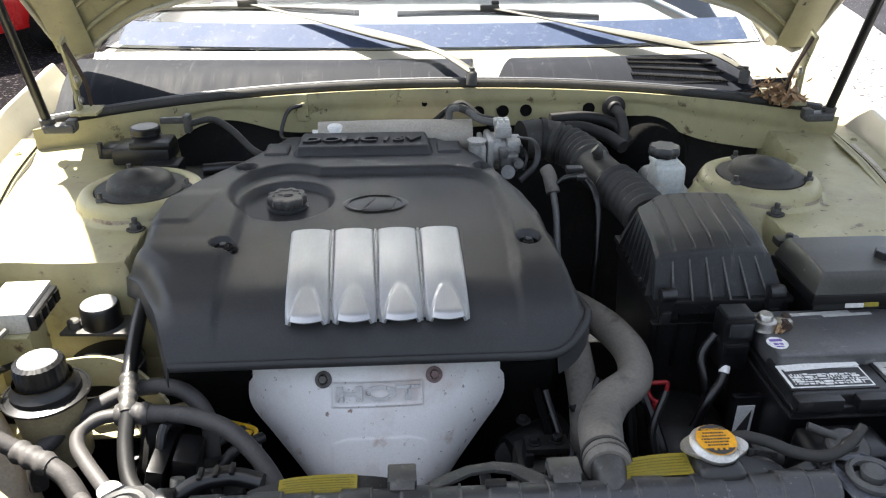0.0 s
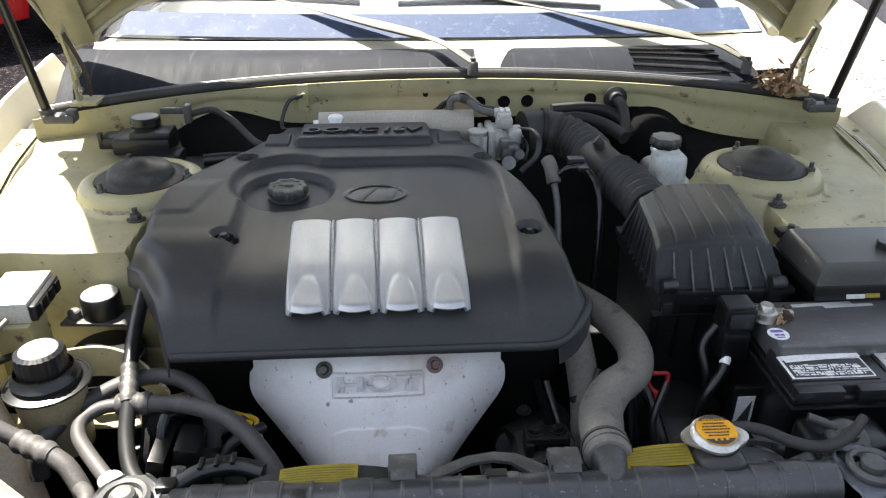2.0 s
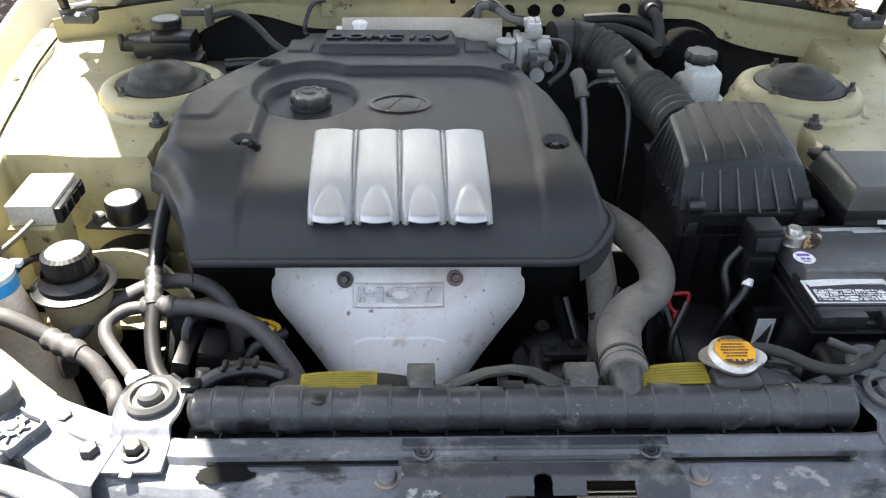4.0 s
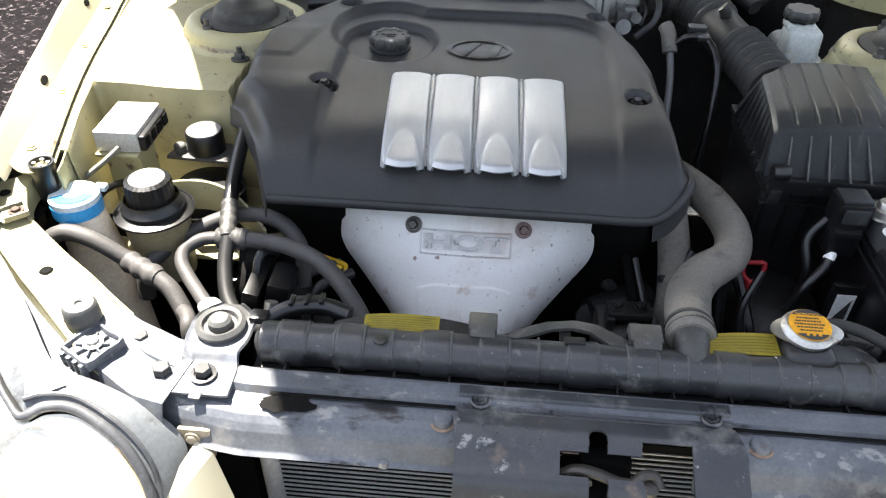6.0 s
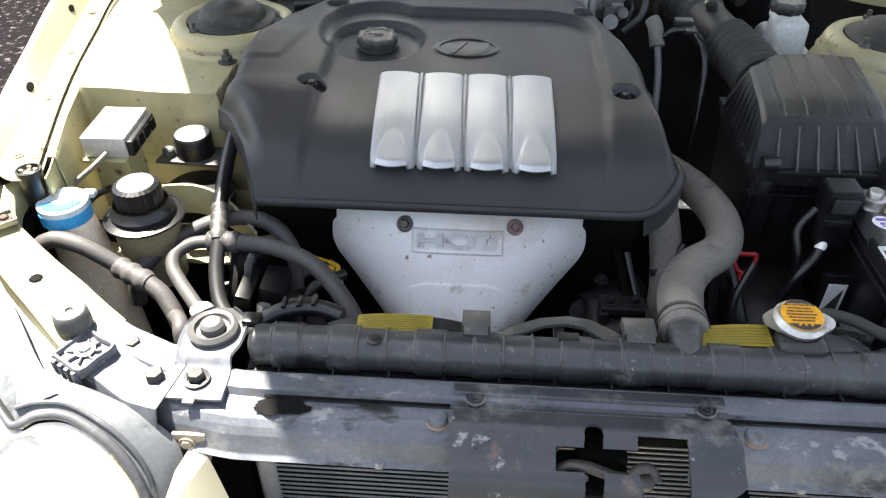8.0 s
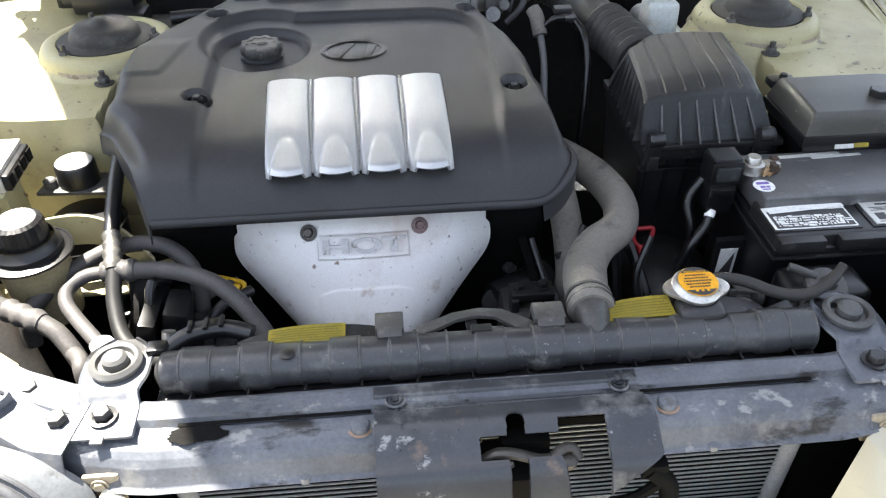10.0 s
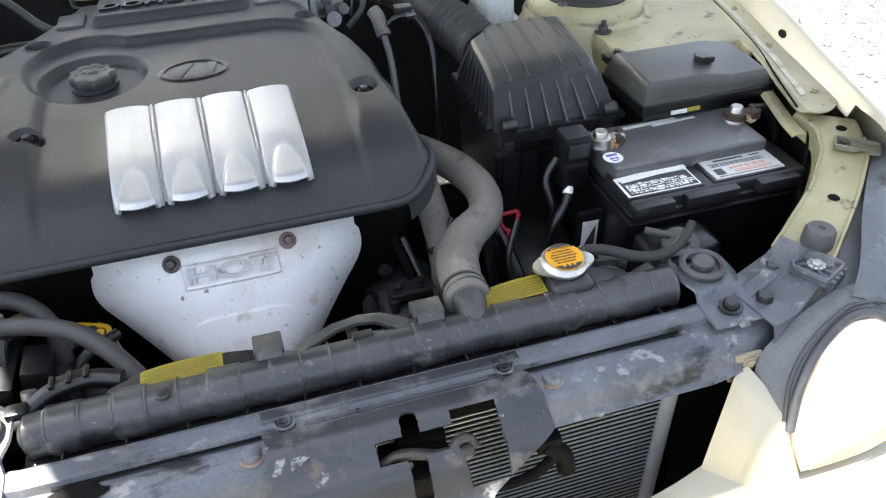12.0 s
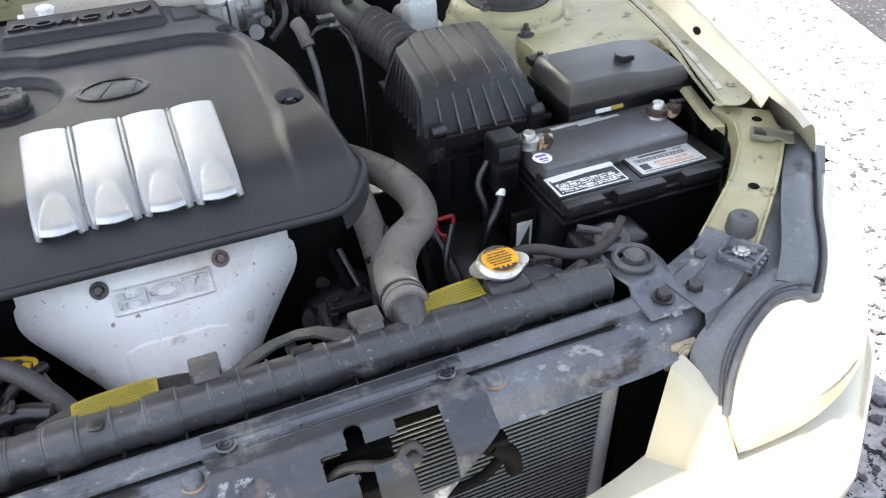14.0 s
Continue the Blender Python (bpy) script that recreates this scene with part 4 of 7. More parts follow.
    part("lens_rim", tube([(s * q[0], q[1], q[2] + 0.001) for q in TOP[:4]], 0.0014, 8, 6), AMBER, hl, "amber edge of the lens")

    def hseal(u, v):
        k = round(v * 30)
        p = tops[k].lerp(rims[k], u)
        return Vector((s * p.x, p.y, p.z + 0.010 * math.sin(math.pi * u) + 0.002))
    LIP = [(0.545, -0.122, 0.758), (0.580, -0.088, 0.772), (0.630, -0.025, 0.782), (0.684, 0.036, 0.790), (0.718, 0.076, 0.793)]
    part("headlight_seal", join(tube([hseal(0.10, k / 6) for k in range(1, 6)] + [(s * 0.531, -0.130, 0.754)] + [(s * q[0], q[1], q[2]) for q in LIP], lambda q: 0.0054 - 0.0015 * smoothstep(0.45, 0.60, q), 10, 6), tube([hseal(0.30, k / 6) for k in range(1, 7)], 0.0026, 8, 6)), SEAL, hl, "black rubber seal behind the lens")
    part("amber_band", sheet(lambda u, v: lens(0.99 - 0.22 * (1 - u) * (1 - v ** 1.5), 0.02 + 0.62 * v) + Vector((s * 0.001, -0.002, 0.001)), 5, 20, 0.001), AMBER, hl, "amber band low in the lens")
    part("lamp_shelf", sheet(lambda u, v: hseal(0.06 + 0.94 * u, 0.13 + 0.87 * v) - Vector((0, 0, 0.002)), 8, 26, 0.002), HOUSING, hl, "dusty grey shelf above the lamp")

    def lamp_back(u, v):
        k = round(v * 30)
        p = rims[k]
        return Vector((s * p.x, p.y + 0.012 * u, p.z - 0.10 * u))
    part("lamp_housing", sheet(lamp_back, 4, 30, 0.002), PLASTIC, hl, "grey-black lamp housing")

    INNER = spline([(0.500, -0.100, 0.768), (0.535, -0.066, 0.780), (0.590, -0.002, 0.788), (0.650, 0.060, 0.791), (0.724, 0.130, 0.794)], 6)
    OUTER = spline([(0.535, -0.127, 0.752), (0.576, -0.090, 0.768), (0.626, -0.026, 0.779), (0.680, 0.034, 0.787), (0.740, 0.104, 0.792)], 6)

    def fseal(u, v):
        p = INNER[round(v * 24)].lerp(OUTER[round(v * 24)], u)
        return (s * p.x, p.y, p.z + 0.006 * math.sin(math.pi * u))
    part("fender_seal", sheet(fseal, 8, 24, 0.003), HOUSING, car, "grey rubber strip between headlight and fender")
    part("seal_lip", tube([(s * q[0], q[1], q[2] + 0.003) for q in OUTER[::4]], 0.003, 8, 3), RUBBER_BLACK, car, "black lip of the fender strip")
    part("front_brace", sheet(lambda u, v: (s * (0.50 + 0.20 * v + 0.05 * u), -0.075 + 0.21 * v - 0.05 * u, 0.752 + 0.03 * v), 6, 12, 0.002), HOUSING, car, "pale grey panel behind the headlight")
    turn = Matrix.Translation((s * 0.660, 0.112, 0.8035)) @ pose(0, 0, 0, 0, 0, -42 * s)
    tab = [(-0.017, -0.013), (0.012, -0.013), (0.016, -0.006), (0.022, -0.006), (0.026, -0.013), (0.038, -0.010), (0.038, 0.013), (-0.017, 0.013)]
    fbk = part("fender_bracket", moved(join(plate([(s * x, y) for x, y in tab][::int(s)], 0, 0.003, 0.0008), rbox((s * 0.010, 0.0125, 0.004), (0.052, 0.0025, 0.007), 0.0008), rbox((s * -0.003, -0.0125, 0.004), (0.026, 0.0025, 0.007), 0.0008), rbox((s * -0.0165, 0, 0.004), (0.0025, 0.025, 0.007), 0.0008)), turn), ZINC, car, "dull zinc bracket at the fender front")
    part("bracket_bolt", bolt((s * 0.656, 0.116, 0.8065), 0.0052, 0.005, 1.6), RUST, fbk)

# ---- bumper and front fascia ----


def bumper(u, v):
    """u: round the front from one side to the other; v: from the rear edge of the top deck, over the nose, to the bottom."""
    a = (u - 0.5) * 2
    sgn, q = (1 if a >= 0 else -1), abs(a)
    rim_x = along([(0, 0), (0.45, 0.40), (0.65, 0.575), (0.78, 0.742), (0.88, 0.858), (1, 0.912)], q)
    rim_y = along([(0, -0.33), (0.45, -0.29), (0.65, -0.235), (0.78, -0.108), (0.88, 0.045), (1, 0.35)], q)
    in_x = along([(0, 0), (0.40, 0.246), (0.50, 0.300), (0.58, 0.356), (0.63, 0.400), (0.74, 0.56), (0.88, 0.76), (1, 0.86)], q)
    in_y = along([(0, -0.17), (0.40, -0.155), (0.50, -0.145), (0.58, -0.130), (0.63, -0.125), (0.74, -0.120), (0.88, -0.02), (1, 0.35)], q)
    in_z = along([(0, 0.585), (0.45, 0.585), (0.6, 0.592), (0.74, 0.596), (0.88, 0.61), (1, 0.62)], q)
    if v < 0.5:
        w = v / 0.5
        return (sgn * (in_x + (rim_x - in_x) * math.sin(w * 1.57)), in_y + (rim_y - in_y) * math.sin(w * 1.57), in_z + (0.535 - in_z) * (1 - math.cos(w * 1.57)))
    w = (v - 0.5) / 0.5
    return (sgn * (rim_x - 0.04 * w * w), rim_y + 0.05 * w * w, 0.535 - 0.335 * w)


bp = part("bumper", sheet(bumper, 90, 30, 0.003), PAINT, car, "champagne front bumper")
for s in (-1, 1):
    def facet(p, q, r, t, bulge=0.003):
        """A slightly crowned four-cornered facet."""
        p, q, r, t = (Vector(k) for k in (p, q, r, t))

        def f(u, v):
            w = p.lerp(q, u).lerp(t.lerp(r, u), v)
            b = bulge * math.sin(math.pi * u) * math.sin(math.pi * v)
            return (s * w.x, w.y - b, w.z + b)
        return f
    A, B, C, D = (0.366, -0.110, 0.696), (0.409, -0.164, 0.652), (0.386, -0.202, 0.574), (0.326, -0.142, 0.578)
    wing = part("bumper_wing", sheet(facet(A, B, C, D), 12, 12, 0.002), PAINT, bp, "champagne wing of the bumper below the headlight")
    part("wing_top", sheet(facet((0.384, -0.104, 0.704), (0.417, -0.158, 0.664), B, A, 0.001), 8, 4, 0.002), PAINT, wing)
    part("wing_side", sheet(facet(B, (0.424, -0.176, 0.606), (0.420, -0.200, 0.578), C, 0.002), 8, 10, 0.002), PAINT, wing)
    part("bumper_tab", join(rbox((s * 0.386, -0.099, 0.697), (0.034, 0.005, 0.040), 0.002), bolt((s * 0.388, -0.102, 0.705), 0.006, 0.004, 1.4, pose(0, 0, 0, 90))), TAB, bp, "dusty bolted tab")
for s in (-1, 1):
    def liner(u, v):
        return (s * (0.36 + 0.40 * u), -0.03 + 0.10 * u - 0.05 * v, 0.72 - 0.5 * v)
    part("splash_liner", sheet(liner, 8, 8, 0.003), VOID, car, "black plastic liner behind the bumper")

# ---- radiator support, hood latch cover and condenser ----


def cross(u, v):
    x = -0.500 + 1.00 * u
    stops = [(0, (-0.034, 0.700)), (0.10, (-0.036, 0.742)), (0.16, (-0.042, 0.7455)), (0.36, (-0.062, 0.7455)), (0.40, (-0.066, 0.738)), (0.50, (-0.075, 0.738)), (0.58, (-0.083, 0.7365)), (0.66, (-0.090, 0.7335)), (0.74, (-0.096, 0.7285)), (0.82, (-0.101, 0.7215)), (0.90, (-0.105, 0.7120)), (0.96, (-0.109, 0.7030)), (1.0, (-0.114, 0.7000))]
    y, z = along([(k, a) for k, (a, b) in stops], v), along([(k, b) for k, (a, b) in stops], v)
    ax = abs(x)
    sweep = along([(0, 0), (0.34, 0), (0.40, 0.008), (0.45, 0.024), (0.50, 0.052)], ax)
    wide = along([(0, 1), (0.36, 1), (0.50, 0.82)], ax)
    z -= 0.0035 * math.exp(-((y + 0.0655) / 0.0020) ** 2) * smoothstep(0.322, 0.312, ax) * smoothstep(0.118, 0.13, ax)
    return (x, (y + 0.07) * wide - 0.07 + sweep, z + along([(0, 0), (0.40, 0), (0.50, 0.018)], ax))


support = part("radiator_support", sheet(cross, 160, 100, 0.003, lambda c: not (-0.035 < c.x < 0.10 and c.y < -0.078)), CROSS, car, "dirty black enamelled radiator support with pale scuffs")
for bx in (-0.141, 0.161):
    sb = part("support_bolt", lathe((bx, -0.081, 0.735), [(0.0100, 0), (0.0100, 0.004), (0.0085, 0.0065), (0.005, 0.0075), (0, 0.0078)], 24), CROSS, support)
    part("rust_ring", lathe((bx, -0.0815, 0.7345), [(0.0125, 0.0008), (0.0105, 0.0016), (0.0100, 0.0016)], 24), RUSTY_RING, sb, "orange rust ring below the bolt")
for s in (-1, 1):
    part("groove_line", tube([(s * x, -0.0655, 0.7395) for x in (0.130, 0.19, 0.25, 0.315)], 0.0022, 8, 3, flat=0.5), MATT_BLACK, support, "dark line in the pressed groove")
random.seed(21)
blot = []
for a in np.linspace(0, 2 * math.pi, 71)[:-1]:
    w = 1 + 0.35 * noise.noise((1.3 * math.cos(a), 1.3 * math.sin(a), 4.0)) + 0.14 * noise.noise((6 * math.cos(a), 6 * math.sin(a), 2.0))
    blot.append((-0.296 + 0.026 * w * math.cos(a), -0.0775 + 0.0115 * w * math.sin(a)))
part("oil_stain", plate(blot, 0.7388, 0.7392, 0), MATT_BLACK, support, "black oily stain", smooth=False)
for bx in (-0.196, 0.205):
    part("clip", lathe((bx, -0.108, 0.698), [(0.007, 0), (0.006, 0.006), (0, 0.008)], 12), CROSS, support)

# hood latch cover: a plate with a cross-shaped opening, over the latch
latch = thing("latch_cover", (0.005, -0.09, 0.74), "scuffed black plastic latch cover with water drops on the radiator support", "cover")


def latch_open(c):
    slot = abs(c.x - 0.0065) < 0.0088 and c.y < -0.0945 or math.hypot(c.x - 0.0065, c.y + 0.0945) < 0.0088
    arm = -0.029 < c.x < 0.050 and -0.1265 < c.y < -0.1070
    window = 0.047 + 0.25 * max(0, -0.126 - c.y) < c.x < 0.0935 and -0.1520 < c.y < -0.0950
    return not (slot or arm or window)


def latch_sheet(u, v):
    y = -0.044 - 0.120 * v
    left, right = -0.127, 0.136 + 0.008 * smoothstep(0.2, 0.5, v) - 0.075 * smoothstep(0.72, 1.0, v)
    x = left + (right - left) * u
    z = 0.749 - 0.0025 * (math.exp(-((y + 0.0660) / 0.0018) ** 2) + math.exp(-((y + 0.0720) / 0.0015) ** 2)) * smoothstep(-0.095, -0.088, x) * smoothstep(0.100, 0.092, x) - 0.005 * smoothstep(0.09, 0.12, v) + 0.004 * smoothstep(0.22, 0.25, v) - 0.020 * smoothstep(0.35, 0.75, v) - 0.045 * smoothstep(0.72, 1.0, v)
    return (x, y, z)


part("cover_plate", sheet(latch_sheet, 290, 170, 0.003, latch_open), LATCH, latch, "scuffed black plastic plate with a cross-shaped opening")
for bx in (-0.106, 0.117):
    part("push_rivet", lathe((bx, -0.0600, 0.7455), [(0.0105, 0), (0.0105, 0.0015), (0.0088, 0.0026), (0.0082, 0.0008), (0.0066, 0.0008), (0.0062, 0.0030), (0.0048, 0.0030), (0.0044, 0.0012), (0.0028, 0.0012), (0.0024, 0.0026), (0, 0.0026)], 28), LATCH, latch, "black push rivet")
random.seed(5)
drops = fresh()
for k in range(34):
    x, y = -0.105 + random.random() ** 1.4 * 0.085, -0.066 - 0.05 * random.random() ** 2.0
    v = (-0.044 - y) / 0.120
    r = random.uniform(0.0008, 0.0022)
    z = latch_sheet(0.5, v)[2] + 0.0030
    drops = join(drops, lathe((x, y, z), [(r, -0.001), (r * 0.9, r * 0.4), (0, r * 0.6)], 8))
part("water_drops", drops, GLASS, latch, "clear water drops", kind="stuff")
mech = thing("hood_latch", (0.02, -0.10, 0.70), "greasy steel hood latch below its cover", "latch")
part("latch_body", join(rbox((0.01, -0.105, 0.684), (0.07, 0.05, 0.030), 0.004), rbox((0.02, -0.085, 0.66), (0.05, 0.02, 0.10), 0.004)), VOID, mech)
GREASY = matter("greasy_lever", (0.045, 0.042, 0.038), (0.085, 0.078, 0.068), 0.4, 0.3, 30, 300, 0.1, spots=(0.05, 0.046, 0.04), spot_at=0.58, spot_scale=60)
part("latch_lever", tube([(-0.026, -0.113, 0.714), (-0.012, -0.111, 0.719), (0.006, -0.114, 0.719), (0.026, -0.119, 0.716), (0.040, -0.117, 0.714)], lambda q: 0.0042 + 0.002 * math.sin(3.1 * q), 10, 6, flat=0.7), GREASY, mech, "greasy grey latch lever")
part("lever_hook", tube([(-0.027, -0.120, 0.706), (-0.020, -0.121, 0.712), (-0.004, -0.122, 0.713), (0.002, -0.120, 0.713)], 0.0034, 8, 5), GREASY, mech)
part("striker_claw", join(tube([(0.040, -0.121, 0.712), (0.050, -0.112, 0.718), (0.062, -0.110, 0.717), (0.068, -0.119, 0.710)], 0.0055, 10, 6, flat=0.7), lathe((0.056, -0.118, 0.706), [(0.010, 0), (0.010, 0.006), (0.007, 0.008), (0, 0.008)], 18)), GREASY, mech, "rounded latch claw")
# condenser with its stacked fins, below the support
cond = thing("condenser", (0, -0.06, 0.30), "aluminium air-conditioning condenser with fine horizontal fins", "condenser")
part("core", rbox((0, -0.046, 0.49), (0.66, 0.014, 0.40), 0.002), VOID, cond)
fin = rbox((0, 0, 0), (0.655, 0.0018, 0.0017), 0)
fin_me = bpy.data.meshes.new("fin")
fin.to_mesh(fin_me)
fin.free()
fin_me.materials.append(FINS)
for k in range(46):
    f = new("fin", fin_me)
    f.location = (0, -0.0545, 0.30 + 0.0084 * k)
    f.parent = cond
    f.matrix_parent_inverse = Matrix.Translation(cond.location).inverted()
for s in (-1, 1):
    part("header_tube", tube([(s * 0.335, -0.052, 0.29), (s * 0.335, -0.052, 0.5), (s * 0.335, -0.052, 0.69)], 0.011, 12, 2), FINS, cond)
part("sensor", join(tube([(0.145, -0.110, 0.672), (0.165, -0.115, 0.655), (0.170, -0.118, 0.63)], 0.010, 12, 6), rbox((0.150, -0.105, 0.672), (0.028, 0.024, 0.022), 0.006), tube([(0.165, -0.113, 0.66), (0.13, -0.115, 0.63), (0.08, -0.11, 0.62)], 0.006, 8, 6)), VOID, cond, "black sensor and cable below the latch")
part("cable", tube([(-0.17, -0.085, 0.686), (-0.11, -0.09, 0.680), (-0.05, -0.10, 0.672), (0.0, -0.09, 0.668)], 0.006, 8, 6), PLASTIC_CLEAN, cond)

# radiator
rad = thing("radiator", (0, 0, 0.30), "radiator with a ribbed black plastic top tank", "radiator")


def tank(u, v):
    x = -0.348 + 0.70 * u
    a = 2 * math.pi * v
    k = (x + 0.3510) / 0.0302
    f = k - math.floor(k)
    near = min(f, 1 - f) * 0.0302
    rib = 0.0016 * math.exp(-(near / 0.0011) ** 2)
    step = (0.0, 0.0026, 0.0008, 0.0030, 0.0004)[int(math.floor(k)) % 5] * smoothstep(0.0, 0.10, min(f, 1 - f) + 0.02)
    end = 1 - 0.5 * smoothstep(0.342, 0.350, abs(x - 0.002))
    r = (0.0225 + rib + step) * end
    return (x, 0.004 + r * math.cos(a) * 0.98, 0.7405 + r * math.sin(a) * 1.0)


part("top_tank", sheet(tank, 560, 30), TANK, rad, "ribbed dusty black plastic tank")
for k in range(23):
    x = -0.3510 + 0.0302 * (k + 1)
    if x < 0.34:
        r = 0.0243
        part("tank_ridge", tube([(x, 0.004 + r * 0.98 * math.cos(a), 0.7405 + r * math.sin(a)) for a in np.linspace(0.35, 2.75, 7)], 0.00085 if k % 3 else 0.0012, 6, 3), RIDGE, rad, "worn grey ridge" if k == 0 else "")
part("tank_seal", rbox((0, -0.027, 0.7235), (0.70, 0.010, 0.010), 0.002), PLASTIC_CLEAN, rad, "black sealing strip in front of the tank")
part("tank_boss", lathe((-0.213, -0.004, 0.7640), [(0.008, 0), (0.008, 0.001), (0.006, 0.002), (0, 0.002)], 20), PLASTIC, rad)
part("tank_foot", rbox((0, 0.004, 0.714), (0.70, 0.046, 0.016), 0.003), PLASTIC, rad)
for k in range(12):
    part("crimp", rbox((-0.31 + 0.057 * k, -0.0245, 0.726), (0.0022, 0.012, 0.022), 0.0008), PLASTIC_CLEAN, rad)
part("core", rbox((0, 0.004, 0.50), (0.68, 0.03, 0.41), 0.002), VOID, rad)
part("filler_neck", join(lathe((0.226, 0.036, 0.735), [(0.021, 0), (0.018, 0.02), (0.019, 0.036), (0.024, 0.040)], 24), rbox((0.226, 0.020, 0.744), (0.052, 0.034, 0.060), 0.012, 3)), PLASTIC, rad, "black filler neck")
cap = part("radiator_cap", lathe((0.226, 0.040, 0.776), [(0.0, 0), (0.026, 0), (0.0265, 0.005), (0.0225, 0.0085), (0.0215, 0.011), (0, 0.0115)], 40, pose(0, 0, 0, 6)), STEEL, rad, "pressed steel cap with an orange caution label")
rimpts = [(0.226 + math.cos(a) * (0.0262 + 0.0105 * abs(math.cos(a)) ** 9), 0.040 + math.sin(a) * (0.0262 + 0.0105 * abs(math.cos(a)) ** 9)) for a in np.linspace(0, 2 * math.pi, 72, endpoint=False)]
part("cap_flange", plate(rimpts, 0.7752, 0.7795, 0.0012), STEEL, cap, "pressed flange with two ears")
part("cap_skirt", lathe((0.226, 0.040, 0.770), [(0.0245, 0), (0.0250, 0.006)], 40), STEEL, cap)
part("cap_label", lathe((0.226, 0.0388, 0.7878), [(0, 0), (0.0212, 0), (0.0212, -0.0006)], 40, pose(0, 0, 0, 6)), ORANGE, cap, "orange printed label")
for a0 in (38, 218):
    seg = [(0.0205 * math.cos(radians(a)), 0.0205 * math.sin(radians(a))) for a in range(a0, a0 + 105, 8)]
    part("label_band", moved(plate(seg, 0, 0.0004, 0), Matrix.Translation((0.226, 0.0388, 0.7880)) @ pose(0, 0, 0, 6)), INK, cap, "dark printed band", smooth=False)
part("caution_text", moved(letters("CAUTION", 0.0052, 0.0002), Matrix.Translation((0.226, 0.0523, 0.7900)) @ pose(0, 0, 0, 6, 0, 180)), ORANGE, cap, smooth=False)
random.seed(9)
words = []
for k in range(5):
    x = -0.016 + 0.002 * abs(k - 2)
    while x < 0.014 - 0.002 * abs(k - 2):
        w = random.uniform(0.0012, 0.0034)
        words.append((x + w / 2, 0.0085 - 0.0042 * k, w, 0.0016))
        x += w + 0.0008
part("label_print", moved(bars(words), Matrix.Translation((0.226, 0.0388, 0.7884)) @ pose(0, 0, 0, 6)), INK, cap, smooth=False)
part("label_marks", moved(bars([(-0.006, -0.0145, 0.0028, 0.0026), (0.0, -0.0145, 0.0028, 0.0026), (0.006, -0.0145, 0.0028, 0.0026)]), Matrix.Translation((0.226, 0.0388, 0.7888)) @ pose(0, 0, 0, 6)), ORANGE, cap, smooth=False)

# mounts at both ends of the radiator
for s in (-1, 1):
    mt = thing("radiator_mount", (s * 0.385, 0, 0.745), "stamped bracket with a rubber grommet that holds the radiator", "bracket", "radiator mounts")

    def ear(u, v):
        y = 0.042 - 0.122 * v
        half = along_smooth([(-0.082, 0.032), (-0.045, 0.031), (-0.030, 0.027), (-0.012, 0.033), (0.020, 0.033), (0.034, 0.024), (0.040, 0.012), (0.044, 0.006)], y, 0.006)
        drop = smoothstep(-0.028, -0.042, y)
        lift = 0.0022 * smoothstep(0.86, 1.0, abs(2 * u - 1)) * (1 - 0.4 * drop) - 0.003 * math.exp(-((y + 0.036) / 0.004) ** 2) * (abs(2 * u - 1) < 0.6)
        return (s * (0.385 + 0.006 * drop - 0.006 * drop) + half * (2 * u - 1), y, 0.7545 - 0.0085 * drop + lift)
    part("bracket", sheet(ear, 28, 60, 0.003), CROSS, mt, "stamped black bracket")
    part("bracket_tongue", rbox((s * 0.385, -0.082, 0.7455), (0.012, 0.008, 0.003), 0.001), CROSS, mt)
    part("grommet", lathe((s * 0.385, 0.004, 0.757), [(0.0255, 0), (0.0265, 0.005), (0.023, 0.009), (0.019, 0.007), (0.0175, 0.002), (0.013, 0.002), (0.0125, 0.010), (0.009, 0.0135), (0, 0.0145)], 36), GROMMET, mt, "grey rubber grommet")
    part("bolt", bolt((s * 0.385, -0.056, 0.748), 0.009, 0.010, 1.5), PLASTIC, mt)

# cooling fan shroud with its warning stickers
fan = thing("fan_shroud", (0, 0.05, 0.5), "black plastic cooling fan shroud with yellow warning stickers", "fan shroud")


def shroud(x0, x1, y0, y1, z1):
    def f(u, v):
        x = x0 + (x1 - x0) * u
        y = y0 + (y1 - y0) * v
        edge = min(u, 1 - u)
        return (x, y, z1 - 0.02 * smoothstep(0.12, 0.0, edge) - 0.10 * smoothstep(0.85, 1.0, v))
    return f


def lobe(x0, x1, y1, crown):
    """A gently crowned cover between two ends, its rear edge an arc."""
    def f(u, v):
        x = x0 + (x1 - x0) * u
        arc = 1 - abs(2 * u - 1) ** 2.6
        y = 0.010 + (y1 - 0.014 + 0.014 * arc - 0.010) * v
        return Vector((x, y, 0.7505 + crown * arc + 0.002 * v - 0.08 * smoothstep(0.88, 1.0, v)))
    return f


left_lobe, right_lobe = lobe(-0.268, -0.096, 0.046, 0.005), lobe(0.098, 0.300, 0.054, 0.008)
part("shroud_left", sheet(left_lobe, 40, 24, 0.003), PLASTIC, fan)
part("shroud_right", sheet(right_lobe, 40, 24, 0.003), PLASTIC, fan)
arm = [(-0.092, 0.016), (-0.070, 0.031), (-0.040, 0.045), (-0.010, 0.050), (0.014, 0.046), (0.046, 0.024), (0.046, 0.012), (0.028, 0.014), (0.006, 0.034), (-0.012, 0.038), (-0.036, 0.034), (-0.062, 0.020), (-0.080, 0.012)]
part("shroud_bridge", plate(arm[::-1], 0.7545, 0.7600, 0.0010), DUSTY, fan, "dusty flat arched arm of the shroud")
